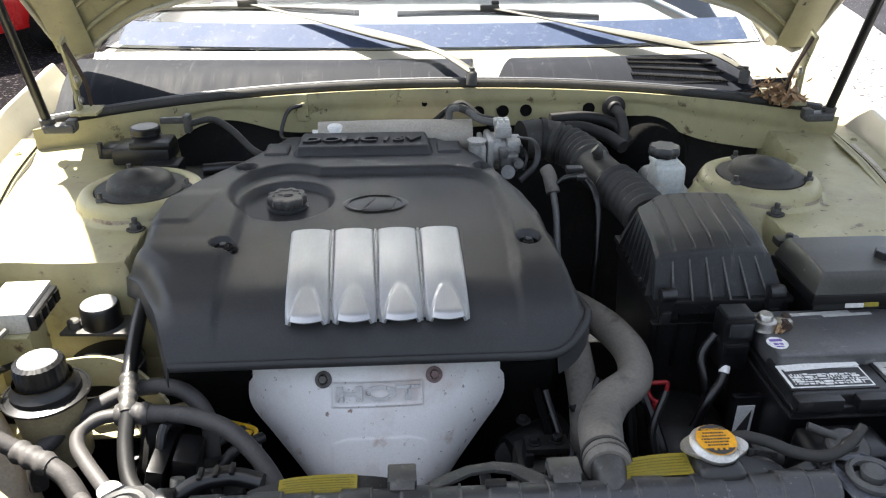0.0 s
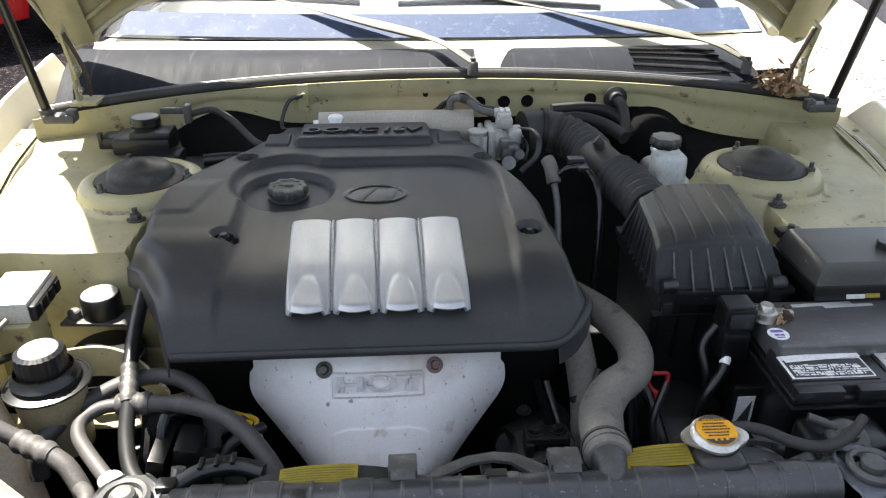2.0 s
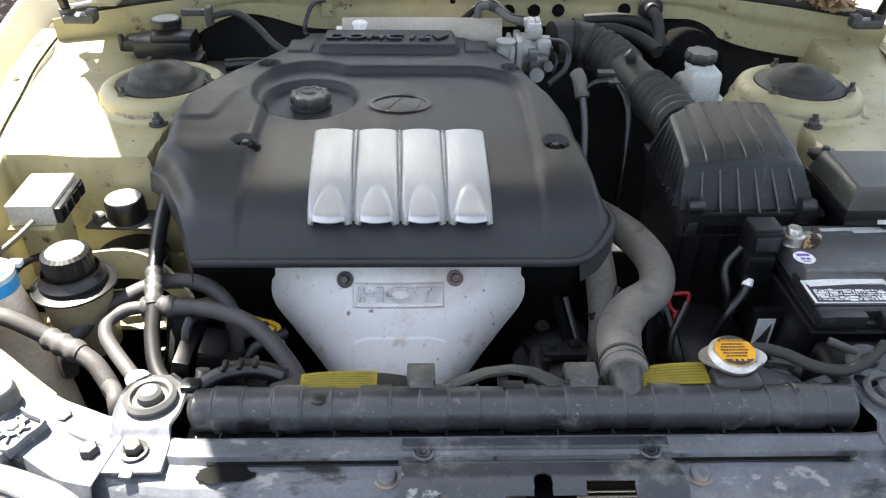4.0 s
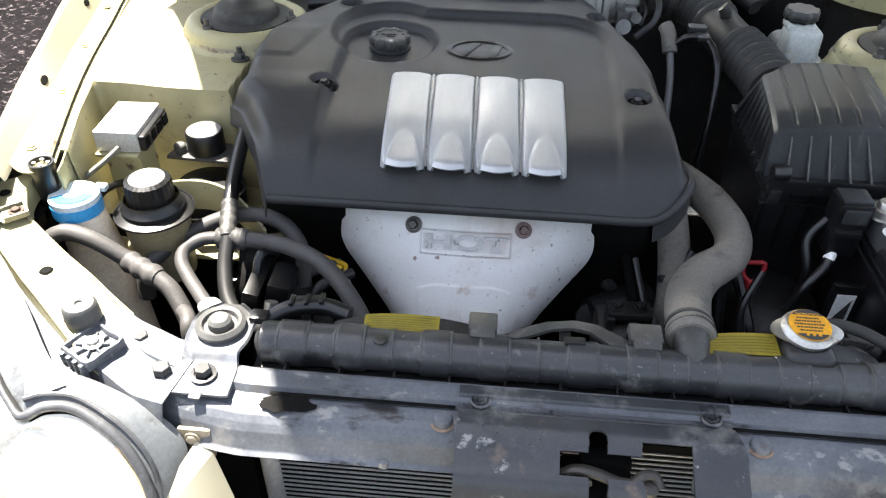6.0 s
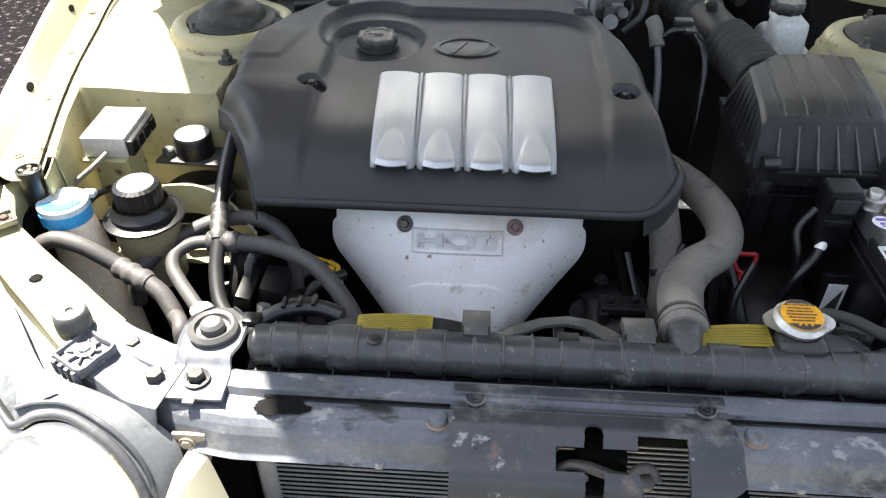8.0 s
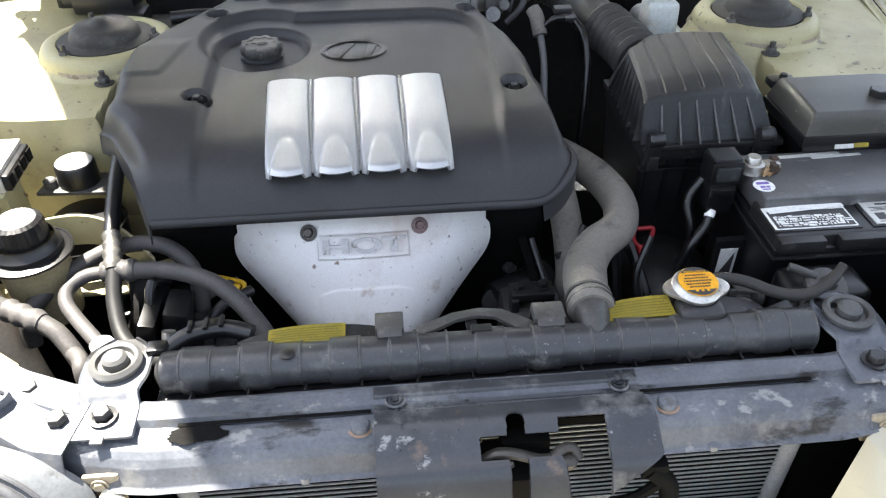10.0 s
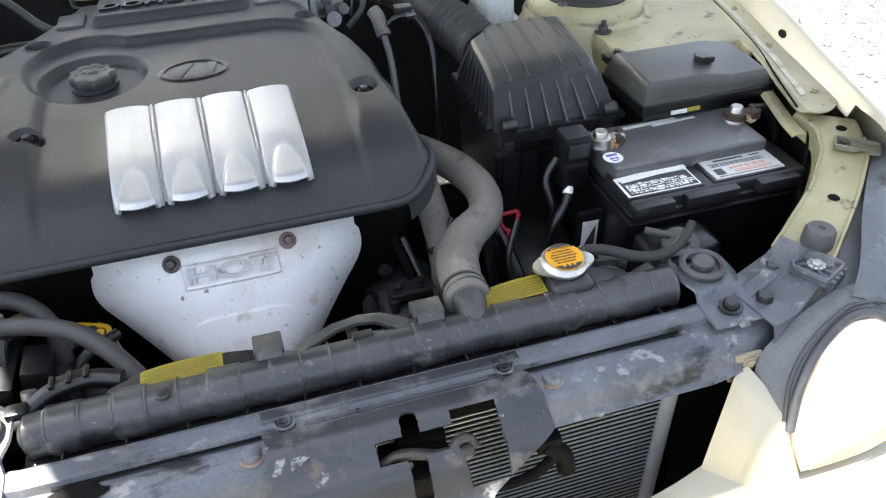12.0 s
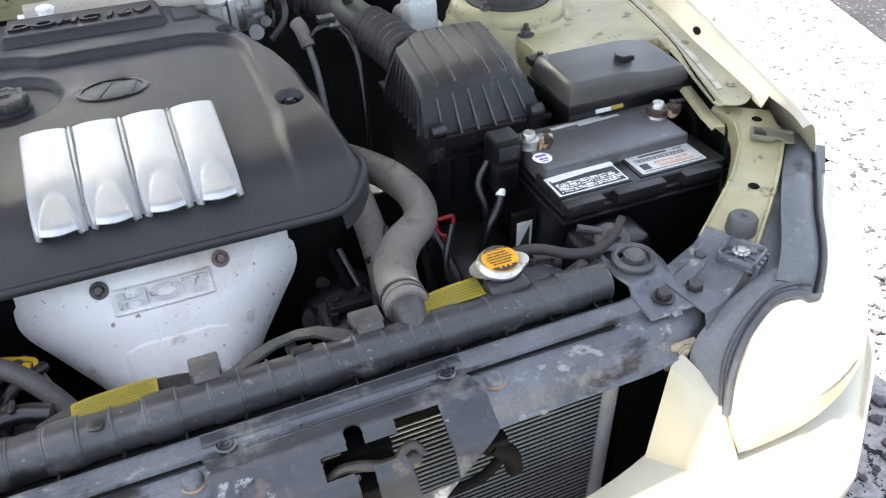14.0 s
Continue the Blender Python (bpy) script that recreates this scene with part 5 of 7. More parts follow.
# near-black plate in place of the shade between arm and tank
part("bridge_shade", plate([(-0.070, 0.026), (-0.040, 0.040), (-0.010, 0.045), (0.014, 0.041), (0.040, 0.022), (0.040, 0.018), (-0.070, 0.018)][::-1], 0.7300, 0.7340, 0.0010), VOID, fan, "near-black plate that stands for the shade below the arm")
part("bridge_tie", join(rbox((-0.020, 0.018, 0.752), (0.012, 0.040, 0.004), 0.0012), rbox((-0.012, 0.012, 0.764), (0.022, 0.010, 0.008), 0.002)), PLASTIC, fan)
for cx, cw in ((-0.108, 0.030), (0.062, 0.034)):
    part("shroud_clip", join(rbox((cx, 0.029, 0.7640), (cw, 0.026, 0.012), 0.002), rbox((cx, 0.041, 0.752), (cw, 0.004, 0.026), 0.0012), rbox((cx, 0.014, 0.7655), (cw * 0.86, 0.012, 0.006), 0.002, 2, pose(0, 0, 0, 18))), DUSTY, fan, "dusty square clip behind the tank")
part("fan_ring", lathe((-0.17, 0.075, 0.52), [(0.155, 0), (0.16, 0.03), (0.15, 0.03), (0.145, 0.0), (0.155, 0)], 40, pose(0, 0, 0, 90)), PLASTIC_CLEAN, fan)
part("fan_ring", lathe((0.17, 0.075, 0.52), [(0.155, 0), (0.16, 0.03), (0.15, 0.03), (0.145, 0.0), (0.155, 0)], 40, pose(0, 0, 0, 90)), PLASTIC_CLEAN, fan)
PRINT = matter("faded_print", (0.12, 0.10, 0.02), (0.20, 0.16, 0.02), 0.6, 0, 40, 300, 0)
for on, u0, u1 in ((left_lobe, 0.19, 0.66), (right_lobe, 0.13, 0.50)):
    st = part("warning_sticker", sheet(lambda u, v: on(u0 + (u1 - u0) * u, 0.14 + 0.70 * v) + Vector((0, 0, 0.0032)), 24, 8, 0.0004), YELLOW, fan, "worn yellow warning sticker")
    for k in range(6):
        a = 0.04 if k % 3 else 0.10
        part("sticker_print", sheet(lambda u, v: on(u0 + (u1 - u0) * (a + (0.96 - a - 0.05 * (k == 4)) * u), 0.22 + 0.095 * k + 0.035 * v) + Vector((0, 0, 0.0037)), 20, 1, 0.0002), PRINT, st)

# ---- engine: dark block, heat shield, cover ----
eng = thing("engine", (-0.15, 0.5, 0.3), "grimy engine and gearbox, the bay's deep shade in the block's near-black", "engine")
# near-black block and tray carry the shade of the bay in their colour
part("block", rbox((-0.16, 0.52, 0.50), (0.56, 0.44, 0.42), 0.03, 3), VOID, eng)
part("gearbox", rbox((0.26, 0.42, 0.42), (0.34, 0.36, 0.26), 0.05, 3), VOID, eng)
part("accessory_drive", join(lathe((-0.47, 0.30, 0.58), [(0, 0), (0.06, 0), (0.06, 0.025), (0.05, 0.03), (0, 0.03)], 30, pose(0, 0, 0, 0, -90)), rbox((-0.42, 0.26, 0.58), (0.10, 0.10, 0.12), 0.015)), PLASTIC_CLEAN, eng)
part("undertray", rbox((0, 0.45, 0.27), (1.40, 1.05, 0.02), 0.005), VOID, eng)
for k in range(4):
    part("manifold_pipe", tube([(-0.26 + 0.085 * k, 0.36, 0.69), (-0.25 + 0.08 * k, 0.315, 0.66), (-0.18 + 0.03 * k, 0.30, 0.56), (-0.14, 0.28, 0.45)], 0.018, 10, 6), RUST, eng)
random.seed(11)
for k in range(9):
    x = 0.09 + 0.022 * k + random.uniform(-0.01, 0.01)
    part("small_hose", tube([(x, 0.18 + random.uniform(0, 0.12), 0.50), (x + random.uniform(-0.02, 0.02), 0.22, 0.58), (x + random.uniform(-0.03, 0.03), 0.26 + random.uniform(0, 0.08), 0.66)], random.uniform(0.004, 0.009), 8, 6), random.choice([VOID, PLASTIC_CLEAN, PLASTIC]), eng)
GRIME = matter("grimy_cast_metal", (0.0112, 0.0112, 0.0119), (0.0238, 0.0231, 0.0224), 0.5, 0.3, 24, 200, 0.4, spots=(0.0525, 0.049, 0.0434), spot_at=0.58, spot_scale=40, edge=0.15)
part("starter_body", join(tube([(0.045, 0.245, 0.585), (0.085, 0.265, 0.590), (0.125, 0.285, 0.592)], 0.030, 20, 4), lathe((0.045, 0.245, 0.585), [(0.020, -0.02), (0.022, 0.0), (0, 0.002)], 16, pose(0, 0, 0, 60))), GRIME, eng, "grimy starter motor")
part("mount_bracket", join(rbox((0.085, 0.205, 0.640), (0.060, 0.030, 0.012), 0.004), rbox((0.060, 0.200, 0.610), (0.012, 0.030, 0.06), 0.004), rbox((0.112, 0.210, 0.615), (0.010, 0.026, 0.05), 0.004)), GRIME, eng, "cast bracket behind the radiator")
for bx, by, bz in ((0.068, 0.205, 0.646), (0.100, 0.207, 0.646), (0.062, 0.255, 0.640)):
    part("bracket_nut", bolt((bx, by, bz), 0.007, 0.008, 1.5), GRIME, eng)
for k, (x, y) in enumerate(((0.150, 0.235), (0.172, 0.215), (0.235, 0.200))):
    part("loom_branch", tube([(x, y, 0.50), (x + 0.008, y - 0.010, 0.585), (x - 0.004, y + 0.012, 0.645), (x + 0.020, y + 0.045, 0.690)], 0.0050 + 0.0012 * (k % 2), 8, 6, (0.0006, 24)), PLASTIC, eng)
part("sensor_plug", join(rbox((0.168, 0.222, 0.648), (0.022, 0.018, 0.030), 0.004), rbox((0.168, 0.216, 0.668), (0.014, 0.012, 0.016), 0.003)), PLASTIC, eng)
part("gear_housing", join(lathe((0.305, 0.300, 0.560), [(0.075, 0), (0.078, 0.02), (0.060, 0.045), (0.030, 0.055), (0, 0.056)], 28), *[rbox((0.305 + 0.062 * math.cos(a), 0.300 + 0.062 * math.sin(a), 0.590), (0.010, 0.030, 0.024), 0.003, 1, pose(0, 0, 0, 0, 0, math.degrees(a) + 90)) for a in (2.4, 3.2, 4.0, 4.8, 5.6)]), GRIME, eng, "ribbed gearbox housing")
part("pulley", lathe((-0.455, 0.235, 0.640), [(0, 0), (0.016, 0), (0.018, 0.006), (0.040, 0.008), (0.046, 0.004), (0.046, -0.016), (0.040, -0.02)], 30, pose(0, 0, 0, 0, 0, 0) @ pose(0, 0, 0, 0, -70, 30)), GRIME, eng, "belt pulley")
part("drive_belt", tube([(-0.425, 0.280, 0.600), (-0.435, 0.240, 0.690), (-0.440, 0.215, 0.650), (-0.430, 0.200, 0.560)], 0.009, 8, 6, flat=0.25), RUBBER, eng, "ribbed drive belt")
for k in (1, 2):
    part("lower_hose", tube([(-0.335 - 0.028 * k, 0.150 + 0.02 * k, 0.56), (-0.325 - 0.025 * k, 0.140 + 0.022 * k, 0.625), (-0.300 - 0.024 * k, 0.165 + 0.02 * k, 0.665), (-0.270 - 0.02 * k, 0.200 + 0.02 * k, 0.660)], 0.0075, 10, 6), (RUBBER, PLASTIC, RUBBER)[k], eng)
part("alternator_plug", join(rbox((-0.345, 0.175, 0.640), (0.030, 0.026, 0.040), 0.005), rbox((-0.318, 0.150, 0.625), (0.026, 0.022, 0.030), 0.005), lathe((-0.375, 0.165, 0.655), [(0.012, 0), (0.012, 0.012), (0, 0.013)], 14)), GRIME, eng, "grimy plugs beside the belt")
part("bracket_alloy", join(rbox((0.075, 0.21, 0.58), (0.06, 0.07, 0.08), 0.012, 2), rbox((0.045, 0.18, 0.52), (0.07, 0.05, 0.08), 0.012, 2)), matter("grimy_alloy", (0.035, 0.033, 0.031), (0.06, 0.056, 0.052), 0.6, 0.4, 20, 200, 0.4), eng)


def heat_shield(u, v):
    """u across, v from the top edge to the bottom; a pressed shell that narrows downwards."""
    half = along_smooth([(-0.1, 0.160), (0, 0.163), (0.08, 0.170), (0.17, 0.175), (0.32, 0.180), (0.42, 0.176), (0.50, 0.165), (0.60, 0.149), (0.75, 0.127), (0.92, 0.101), (1, 0.088), (1.1, 0.080)], v, 0.06)
    q = 2 * u - 1
    bow = 1 - abs(q) ** 2.8
    y = along_smooth([(-0.1, 0.300), (0, 0.287), (0.12, 0.266), (0.40, 0.236), (0.8, 0.197), (1, 0.180), (1.1, 0.176)], v, 0.06) + 0.05 * (1 - bow)
    z = along_smooth([(-0.1, 0.750), (0, 0.740), (0.12, 0.724), (0.40, 0.678), (0.8, 0.612), (1, 0.570), (1.1, 0.55)], v, 0.06) - 0.012 * (1 - bow)
    x = -0.1395 + half * q
    # shallow pressed panel low down, and the raised field of the warning
    wide = 0.064 - 0.028 * smoothstep(0.64, 0.55, v) ** 2
    panel = smoothstep(wide + 0.0035, wide - 0.0035, abs(x + 0.137)) * smoothstep(0.555, 0.580, v)
    field = smoothstep(0.0625, 0.0595, abs(x + 0.1385)) * smoothstep(0.178, 0.193, v) * smoothstep(0.360, 0.345, v)
    ring = field - smoothstep(0.0585, 0.0555, abs(x + 0.1385)) * smoothstep(0.193, 0.208, v) * smoothstep(0.345, 0.330, v)
    up = 0.0008 * panel + 0.0012 * field + 0.0016 * ring
    return Vector((x, y - 0.8 * up, z + 0.6 * up))


hs = thing("heat_shield", (-0.137, 0.23, 0.55), "dull silver pressed steel exhaust heat shield with embossed warning", "heat shield")
part("shell", sheet(heat_shield, 170, 150, 0.0015), SHIELD, hs, "dull silver pressed steel with rust freckles")


def on_shield(u, v, off=0.0):
    p, a, b = heat_shield(u, v), heat_shield(u + 0.01, v), heat_shield(u, v + 0.01)
    n = (a - p).cross(b - p).normalized()
    if n.z < 0:
        n = -n
    x = (a - p).normalized()
    return Matrix.Translation(p + n * off) @ Matrix((x, n.cross(x), n)).transposed().to_4x4()


for u, v, mat in ((0.297, 0.166, matter("dark_flange_bolt", (0.07, 0.065, 0.06), (0.13, 0.12, 0.11), 0.5, 0.5, 40, 300, 0.2)), (0.722, 0.160, matter("red_rust_bolt", (0.19, 0.11, 0.10), (0.33, 0.25, 0.24), 0.7, 0.3, 60, 300, 0.2))):
    part("shield_bolt", join(bolt((0, 0, 0), 0.0062, 0.007, 1.0, on_shield(u, v, 0.001)), lathe((0, 0, 0), [(0.0115, 0), (0.0115, 0.0012), (0.007, 0.002)], 24, on_shield(u, v, 0.0008))), mat, hs, "rusted flange bolt")
part("hot_lettering", moved(letters("HOT", 0.036, 0.0022, 0.0012), on_shield(0.503, 0.268, 0.0028) @ Matrix.Diagonal((1.45, 0.74, 1.3, 1))), SHIELD_DULL, hs, "raised speckled letters HOT, relief shading in their darker tone", smooth=False)

# engine cover
COV_L = [(0.215, -0.392), (0.232, -0.400), (0.30, -0.428), (0.375, -0.470), (0.392, -0.494), (0.42, -0.496), (0.50, -0.505), (0.575, -0.502), (0.64, -0.470), (0.74, -0.405), (0.80, -0.375), (0.85, -0.350)]
COV_R = [(0.210, 0.070), (0.224, 0.086), (0.228, 0.104), (0.236, 0.121), (0.252, 0.136), (0.28, 0.146), (0.40, 0.144), (0.50, 0.140), (0.58, 0.124), (0.66, 0.100), (0.74, 0.077), (0.80, 0.040), (0.85, 0.000)]
COV_Z = [(0.226, 0.770), (0.231, 0.778), (0.240, 0.790), (0.252, 0.803), (0.270, 0.816), (0.31, 0.829), (0.46, 0.842), (0.62, 0.848), (0.85, 0.848)]


def cover_z(x, y):
    z = along_smooth(COV_Z, y, 0.020 * smoothstep(0.228, 0.25, y) + 0.001)
    l, r = along_smooth(COV_L, y, 0.014), along_smooth(COV_R, y, 0.004)
    e = min(x - l, r - x)
    z -= 0.045 * (1 - smoothstep(0.0, 0.040 - 0.012 * smoothstep(0.45, 0.38, y), e)) ** 1.5 * smoothstep(0.225, 0.33, y) * (1 - 0.45 * smoothstep(-0.3, -0.4, x) * smoothstep(0.44, 0.36, y))
    # the sunken middle, with its raised shoulders behind and beside
    qx, qy = abs(x + 0.144) - 0.114, y - 0.588
    field = math.hypot(max(qx, 0), max(qy, 0)) + min(max(qx, qy), 0) - 0.088
    round_cap = (math.hypot((x + 0.290) / 0.084, (y - 0.597) / 0.100) - 1) * 0.09
    inside = smoothstep(0.008, -0.008, min(field, round_cap))
    z += 0.013 * (1 - inside) * smoothstep(0.30, 0.42, y) * smoothstep(0.0, 0.05, e)
    # shallow vertical panels on the front
    z += 0.006 * smoothstep(0.046, 0.058, x) * smoothstep(0.40, 0.34, y) * smoothstep(0.23, 0.26, y)
    z += 0.006 * smoothstep(-0.336, -0.348, x) * smoothstep(0.44, 0.38, y) * smoothstep(0.23, 0.26, y)
    z += 0.0035 * smoothstep(-0.400, -0.412, x - 0.25 * (y - 0.52)) * smoothstep(0.472, 0.484, y) * smoothstep(0.60, 0.56, y)
    z += 0.0035 * smoothstep(0.094, 0.106, x + 0.25 * (y - 0.52)) * smoothstep(0.472, 0.484, y) * smoothstep(0.60, 0.56, y)
    # seat of the filler cap
    d = math.hypot(x + 0.284, (y - 0.575))
    z -= 0.013 * smoothstep(0.078, 0.066, d)
    # bolt recesses
    for bx, by, br in ((-0.355, 0.413, 0.017), (0.084, 0.412, 0.017)):
        z -= 0.011 * smoothstep(br + 0.003, br - 0.003, math.hypot(x - bx, y - by))
    for bx, by in ((-0.365, 0.688), (0.046, 0.675)):
        d = math.hypot(x - bx, y - by)
        z += 0.0015 * math.exp(-((d - 0.019) / 0.003) ** 2) - 0.016 * smoothstep(0.0175, 0.0145, d)
    return z


def cover_sheet(u, v):
    w = v ** 1.15
    y = 0.226 + 0.624 * w
    l, r = along_smooth(COV_L, y, 0.014), along_smooth(COV_R, y, 0.004)
    x = l + (r - l) * u
    z = cover_z(x, y)
    return Vector((x, y, z))


def cover_skirt(side):
    def f(u, v):
        y = 0.226 + 0.624 * v ** 1.15
        x = along_smooth(COV_L, y, 0.014) if side < 0 else along_smooth(COV_R, y, 0.004)
        return Vector((x + side * 0.004 * u - 0.0, y, cover_z(x, y) - 0.0 - 0.030 * u))
    return f


cov = thing("engine_cover", (-0.17, 0.5, 0.80), "matt black plastic engine cover with four silver inserts", "engine cover")
shell = part("cover_shell", sheet(cover_sheet, 250, 220, 0.0), COVER, cov, "matt black moulded plastic shell")
part("cover_skirt", sheet(cover_skirt(-1), 4, 120, 0.002), COVER, cov)
part("cover_skirt", sheet(cover_skirt(1), 4, 120, 0.002), COVER, cov)
lip = []
lip += [(x, 0.2262, 0.7705) for x in np.linspace(-0.394, 0.078, 9)]
lip += [(along_smooth(COV_R, y, 0.004) - 0.001, y, cover_z(along_smooth(COV_R, y, 0.004), y) + 0.001) for y in (0.2285, 0.236, 0.252, 0.28, 0.33)]
part("front_lip", tube(lip, 0.0050, 10, 4, flat=1.3), COVER, cov, "rolled lip along the front")


def dohc(u, v):
    y = 0.722 + 0.115 * v
    x = -0.165 + (0.142 - 0.008 * v) * (2 * u - 1)
    e = min(u, 1 - u) * 0.27
    h = smoothstep(0, 0.022, e) * smoothstep(0, 0.27, v) * smoothstep(1.0, 0.93, v)
    return Vector((x, y, 0.842 + 0.033 * h))


box = part("raised_box", sheet(dohc, 80, 40), COVER, cov, "raised black box with moulded letters")
for word, wx in (("DOHC", -0.208), ("16V", -0.098)):
    part("lettering", moved(letters(word, 0.043, 0.0024, 0.0008), Matrix.Translation((wx, 0.778, 0.8774)) @ pose(0, 0, 0, 2) @ Matrix(((1.06, 0.16, 0, 0), (0, 0.66, 0, 0), (0, 0, 1, 0), (0, 0, 0, 1)))), LETTER, box, "moulded letters that read " + word)
for s in (-1, 1):
    part("side_step", rbox((-0.165 + s * 0.158, 0.775, 0.853), (0.045, 0.06, 0.024), 0.006, 3), COVER, cov)
for bx, by in ((-0.365, 0.688), (0.046, 0.675)):
    part("bolt_hole", moved(lathe((0, 0, 0), [(0, 0.0016), (0.0140, 0.0016), (0.0145, -0.003)], 28), Matrix.Translation((bx, by, cover_z(bx, by) + 0.002))), VOID, cov, "empty dark bolt hole")
for bx, by in ((-0.355, 0.413), (0.084, 0.412)):
    zz = cover_z(bx, by)
    part("cover_bolt", join(bolt((bx, by, zz + 0.002), 0.0058, 0.006, 1.35)), PLASTIC, cov, "black cover bolt in its recess")
    part("bolt_well", lathe((bx, by, zz + 0.0012), [(0, 0.0008), (0.0138, 0.0008), (0.0142, -0.001)], 24), VOID, cov, "dark well round the bolt")
# emblem: an oval ring with a slanted bar shape, as plain forms
ez = cover_z(-0.141, 0.552)
ring = lathe((0, 0, 0), [(0.050, 0), (0.050, 0.002), (0.046, 0.003), (0.042, 0.002), (0.042, 0)], 48, Matrix.Diagonal((1, 0.66, 1, 1)))
slash = join(plate([(-0.034, -0.020), (-0.020, -0.024), (0.002, 0.024), (-0.012, 0.026)], 0, 0.002, 0.0005), plate([(0.012, -0.026), (0.026, -0.022), (0.036, 0.018), (0.022, 0.022)], 0, 0.002, 0.0005))
part("emblem", moved(join(ring, slash), Matrix.Translation((-0.141, 0.552, ez - 0.0004)) @ pose(0, 0, 0, 2)), PLASTIC_CLEAN, cov, "moulded oval emblem")
part("emblem_recess", moved(lathe((0, 0, 0), [(0, 0.0006), (0.051, 0.0006), (0.054, 0)], 48, Matrix.Diagonal((1, 0.66, 1, 1))), Matrix.Translation((-0.141, 0.552, ez)) @ pose(0, 0, 0, 2)), LETTER, cov)
# filler cap
fc = thing("oil_filler_cap", (-0.284, 0.575, 0.836), "black plastic oil filler cap with a moulded oil can sign", "cap")
part("cap_body", lathe((-0.284, 0.575, 0.834), [(0.026, 0), (0.027, 0.005), (0.0295, 0.0075), (0.0305, 0.009), (0.0305, 0.0185), (0.0293, 0.0208), (0.0262, 0.0218), (0.0215, 0.0215), (0.0208, 0.0198), (0, 0.0198)], 108, None, 0.0021, 9), DUSTY, fc)
part("cap_collar", lathe((-0.284, 0.575, 0.834), [(0.033, 0.0), (0.033, 0.003), (0.028, 0.004), (0.0275, 0.009)], 40), LID, fc)
part("oil_sign", moved(join(tube([(-0.014, 0.002, 0), (-0.006, 0.001, 0), (-0.004, -0.004, 0), (0.006, -0.004, 0), (0.010, 0.002, 0), (0.002, 0.002, 0), (-0.006, 0.001, 0)], 0.0009, 6, 4)), Matrix.Translation((-0.284, 0.575, 0.8545))), PLASTIC_CLEAN, fc)

# the four silver inserts
for k in range(4):
    def insert(u, v):
        xa, xb = along([(0, -0.2535), (1, -0.2655)], v), along([(0, -0.0145), (1, -0.0135)], v)
        w = (xb - xa) / 4
        x = xa + w * k + w * (0.026 + 0.948 * u)
        q = 2 * u - 1
        y = 0.2500 + 0.2060 * v - (0.0130 * (1 - q * q) - 0.006 * smoothstep(0.80, 1.0, abs(q))) * smoothstep(0.14, 0.0, v)
        z = along_smooth([(-0.1, 0.800), (0, 0.8130), (0.10, 0.8188), (0.20, 0.8244), (0.30, 0.8285), (0.40, 0.8318), (0.55, 0.8350), (1, 0.8420), (1.1, 0.8435)], v, 0.05)
        z += 0.0040 * (1 - abs(q) ** 2.6)
        arch = 1 - v / 0.34 - (q / 0.84) ** 2
        z += 0.0080 * max(0.0, 1 - v / 0.34) ** 1.1 * smoothstep(0.0, 0.30, arch)
        z -= 0.0018 * (1 - q * q) * smoothstep(0.05, 0.0, v) ** 2
        z -= 0.0030 * smoothstep(0.90, 1.0, abs(q)) + 0.0020 * smoothstep(0.03, 0.0, v)
        return Vector((x, y, z + 0.003))
    part("silver_insert", sheet(insert, 56, 100, 0.003), CHROME, cov, "brushed silver insert with a scooped foot")
BED = [(0, 0.8085), (0.12, 0.8180), (0.35, 0.829), (0.7, 0.8385), (1, 0.8435)]
part("insert_bed", sheet(lambda u, v: Vector((-0.264 + 0.256 * u + 0.014 * (1 - v) * (1 - 2 * u), 0.258 + 0.205 * v, along(BED, 0.05 + 0.95 * v) - 0.0006)), 10, 20, 0.002), PLASTIC_CLEAN, cov, "black bed round the inserts")
for k in (1, 2, 3):
    part("insert_web", sheet(lambda u, v: Vector((along([(0, -0.2535), (1, -0.2655)], v) + along([(0, 0.239), (1, 0.252)], v) * k / 4 + 0.0040 * (u - 0.5), 0.259 + 0.195 * v, along(BED, v) + 0.0040 + 0.001 * math.sin(math.pi * u))), 4, 24, 0.001), ALU, cov, "grey web between two inserts")

# ---- intake side ----
air = thing("air_filter_box", (0.345, 0.44, 0.55), "black ribbed plastic air filter box with dusty lid", "air filter")


def lid(u, v):
    """A lid with a sloped front and a crowned, ribbed top."""
    x0, x1 = 0.256, 0.434
    q = 2 * u - 1
    y = 0.338 + 0.192 * v - 0.030 * smoothstep(0.30, 0.0, u) * smoothstep(0.75, 1.0, v)
    e = min(u * 0.18, (1 - u) * 0.18, v * 0.19, (1 - v) * 0.19)
    rib = 0.0020 * smoothstep(0.36, 0.43, abs(((u * 6.0) % 1.0) - 0.5))
    z = 0.861 - 0.006 * q * q + 0.002 * v - rib * smoothstep(0.008, 0.014, e) - 0.0035 * (1 - smoothstep(0, 0.006, e)) - 0.007 * (1 - smoothstep(0, 0.05, v * 0.19))
    left, right = 0.250 + 0.024 * v, 0.417 + 0.018 * v
    return Vector((left + (right - left) * u, y + 0.012 * u, z))


part("lid_top", sheet(lid, 90, 50), LID, air, "dusty ribbed lid")


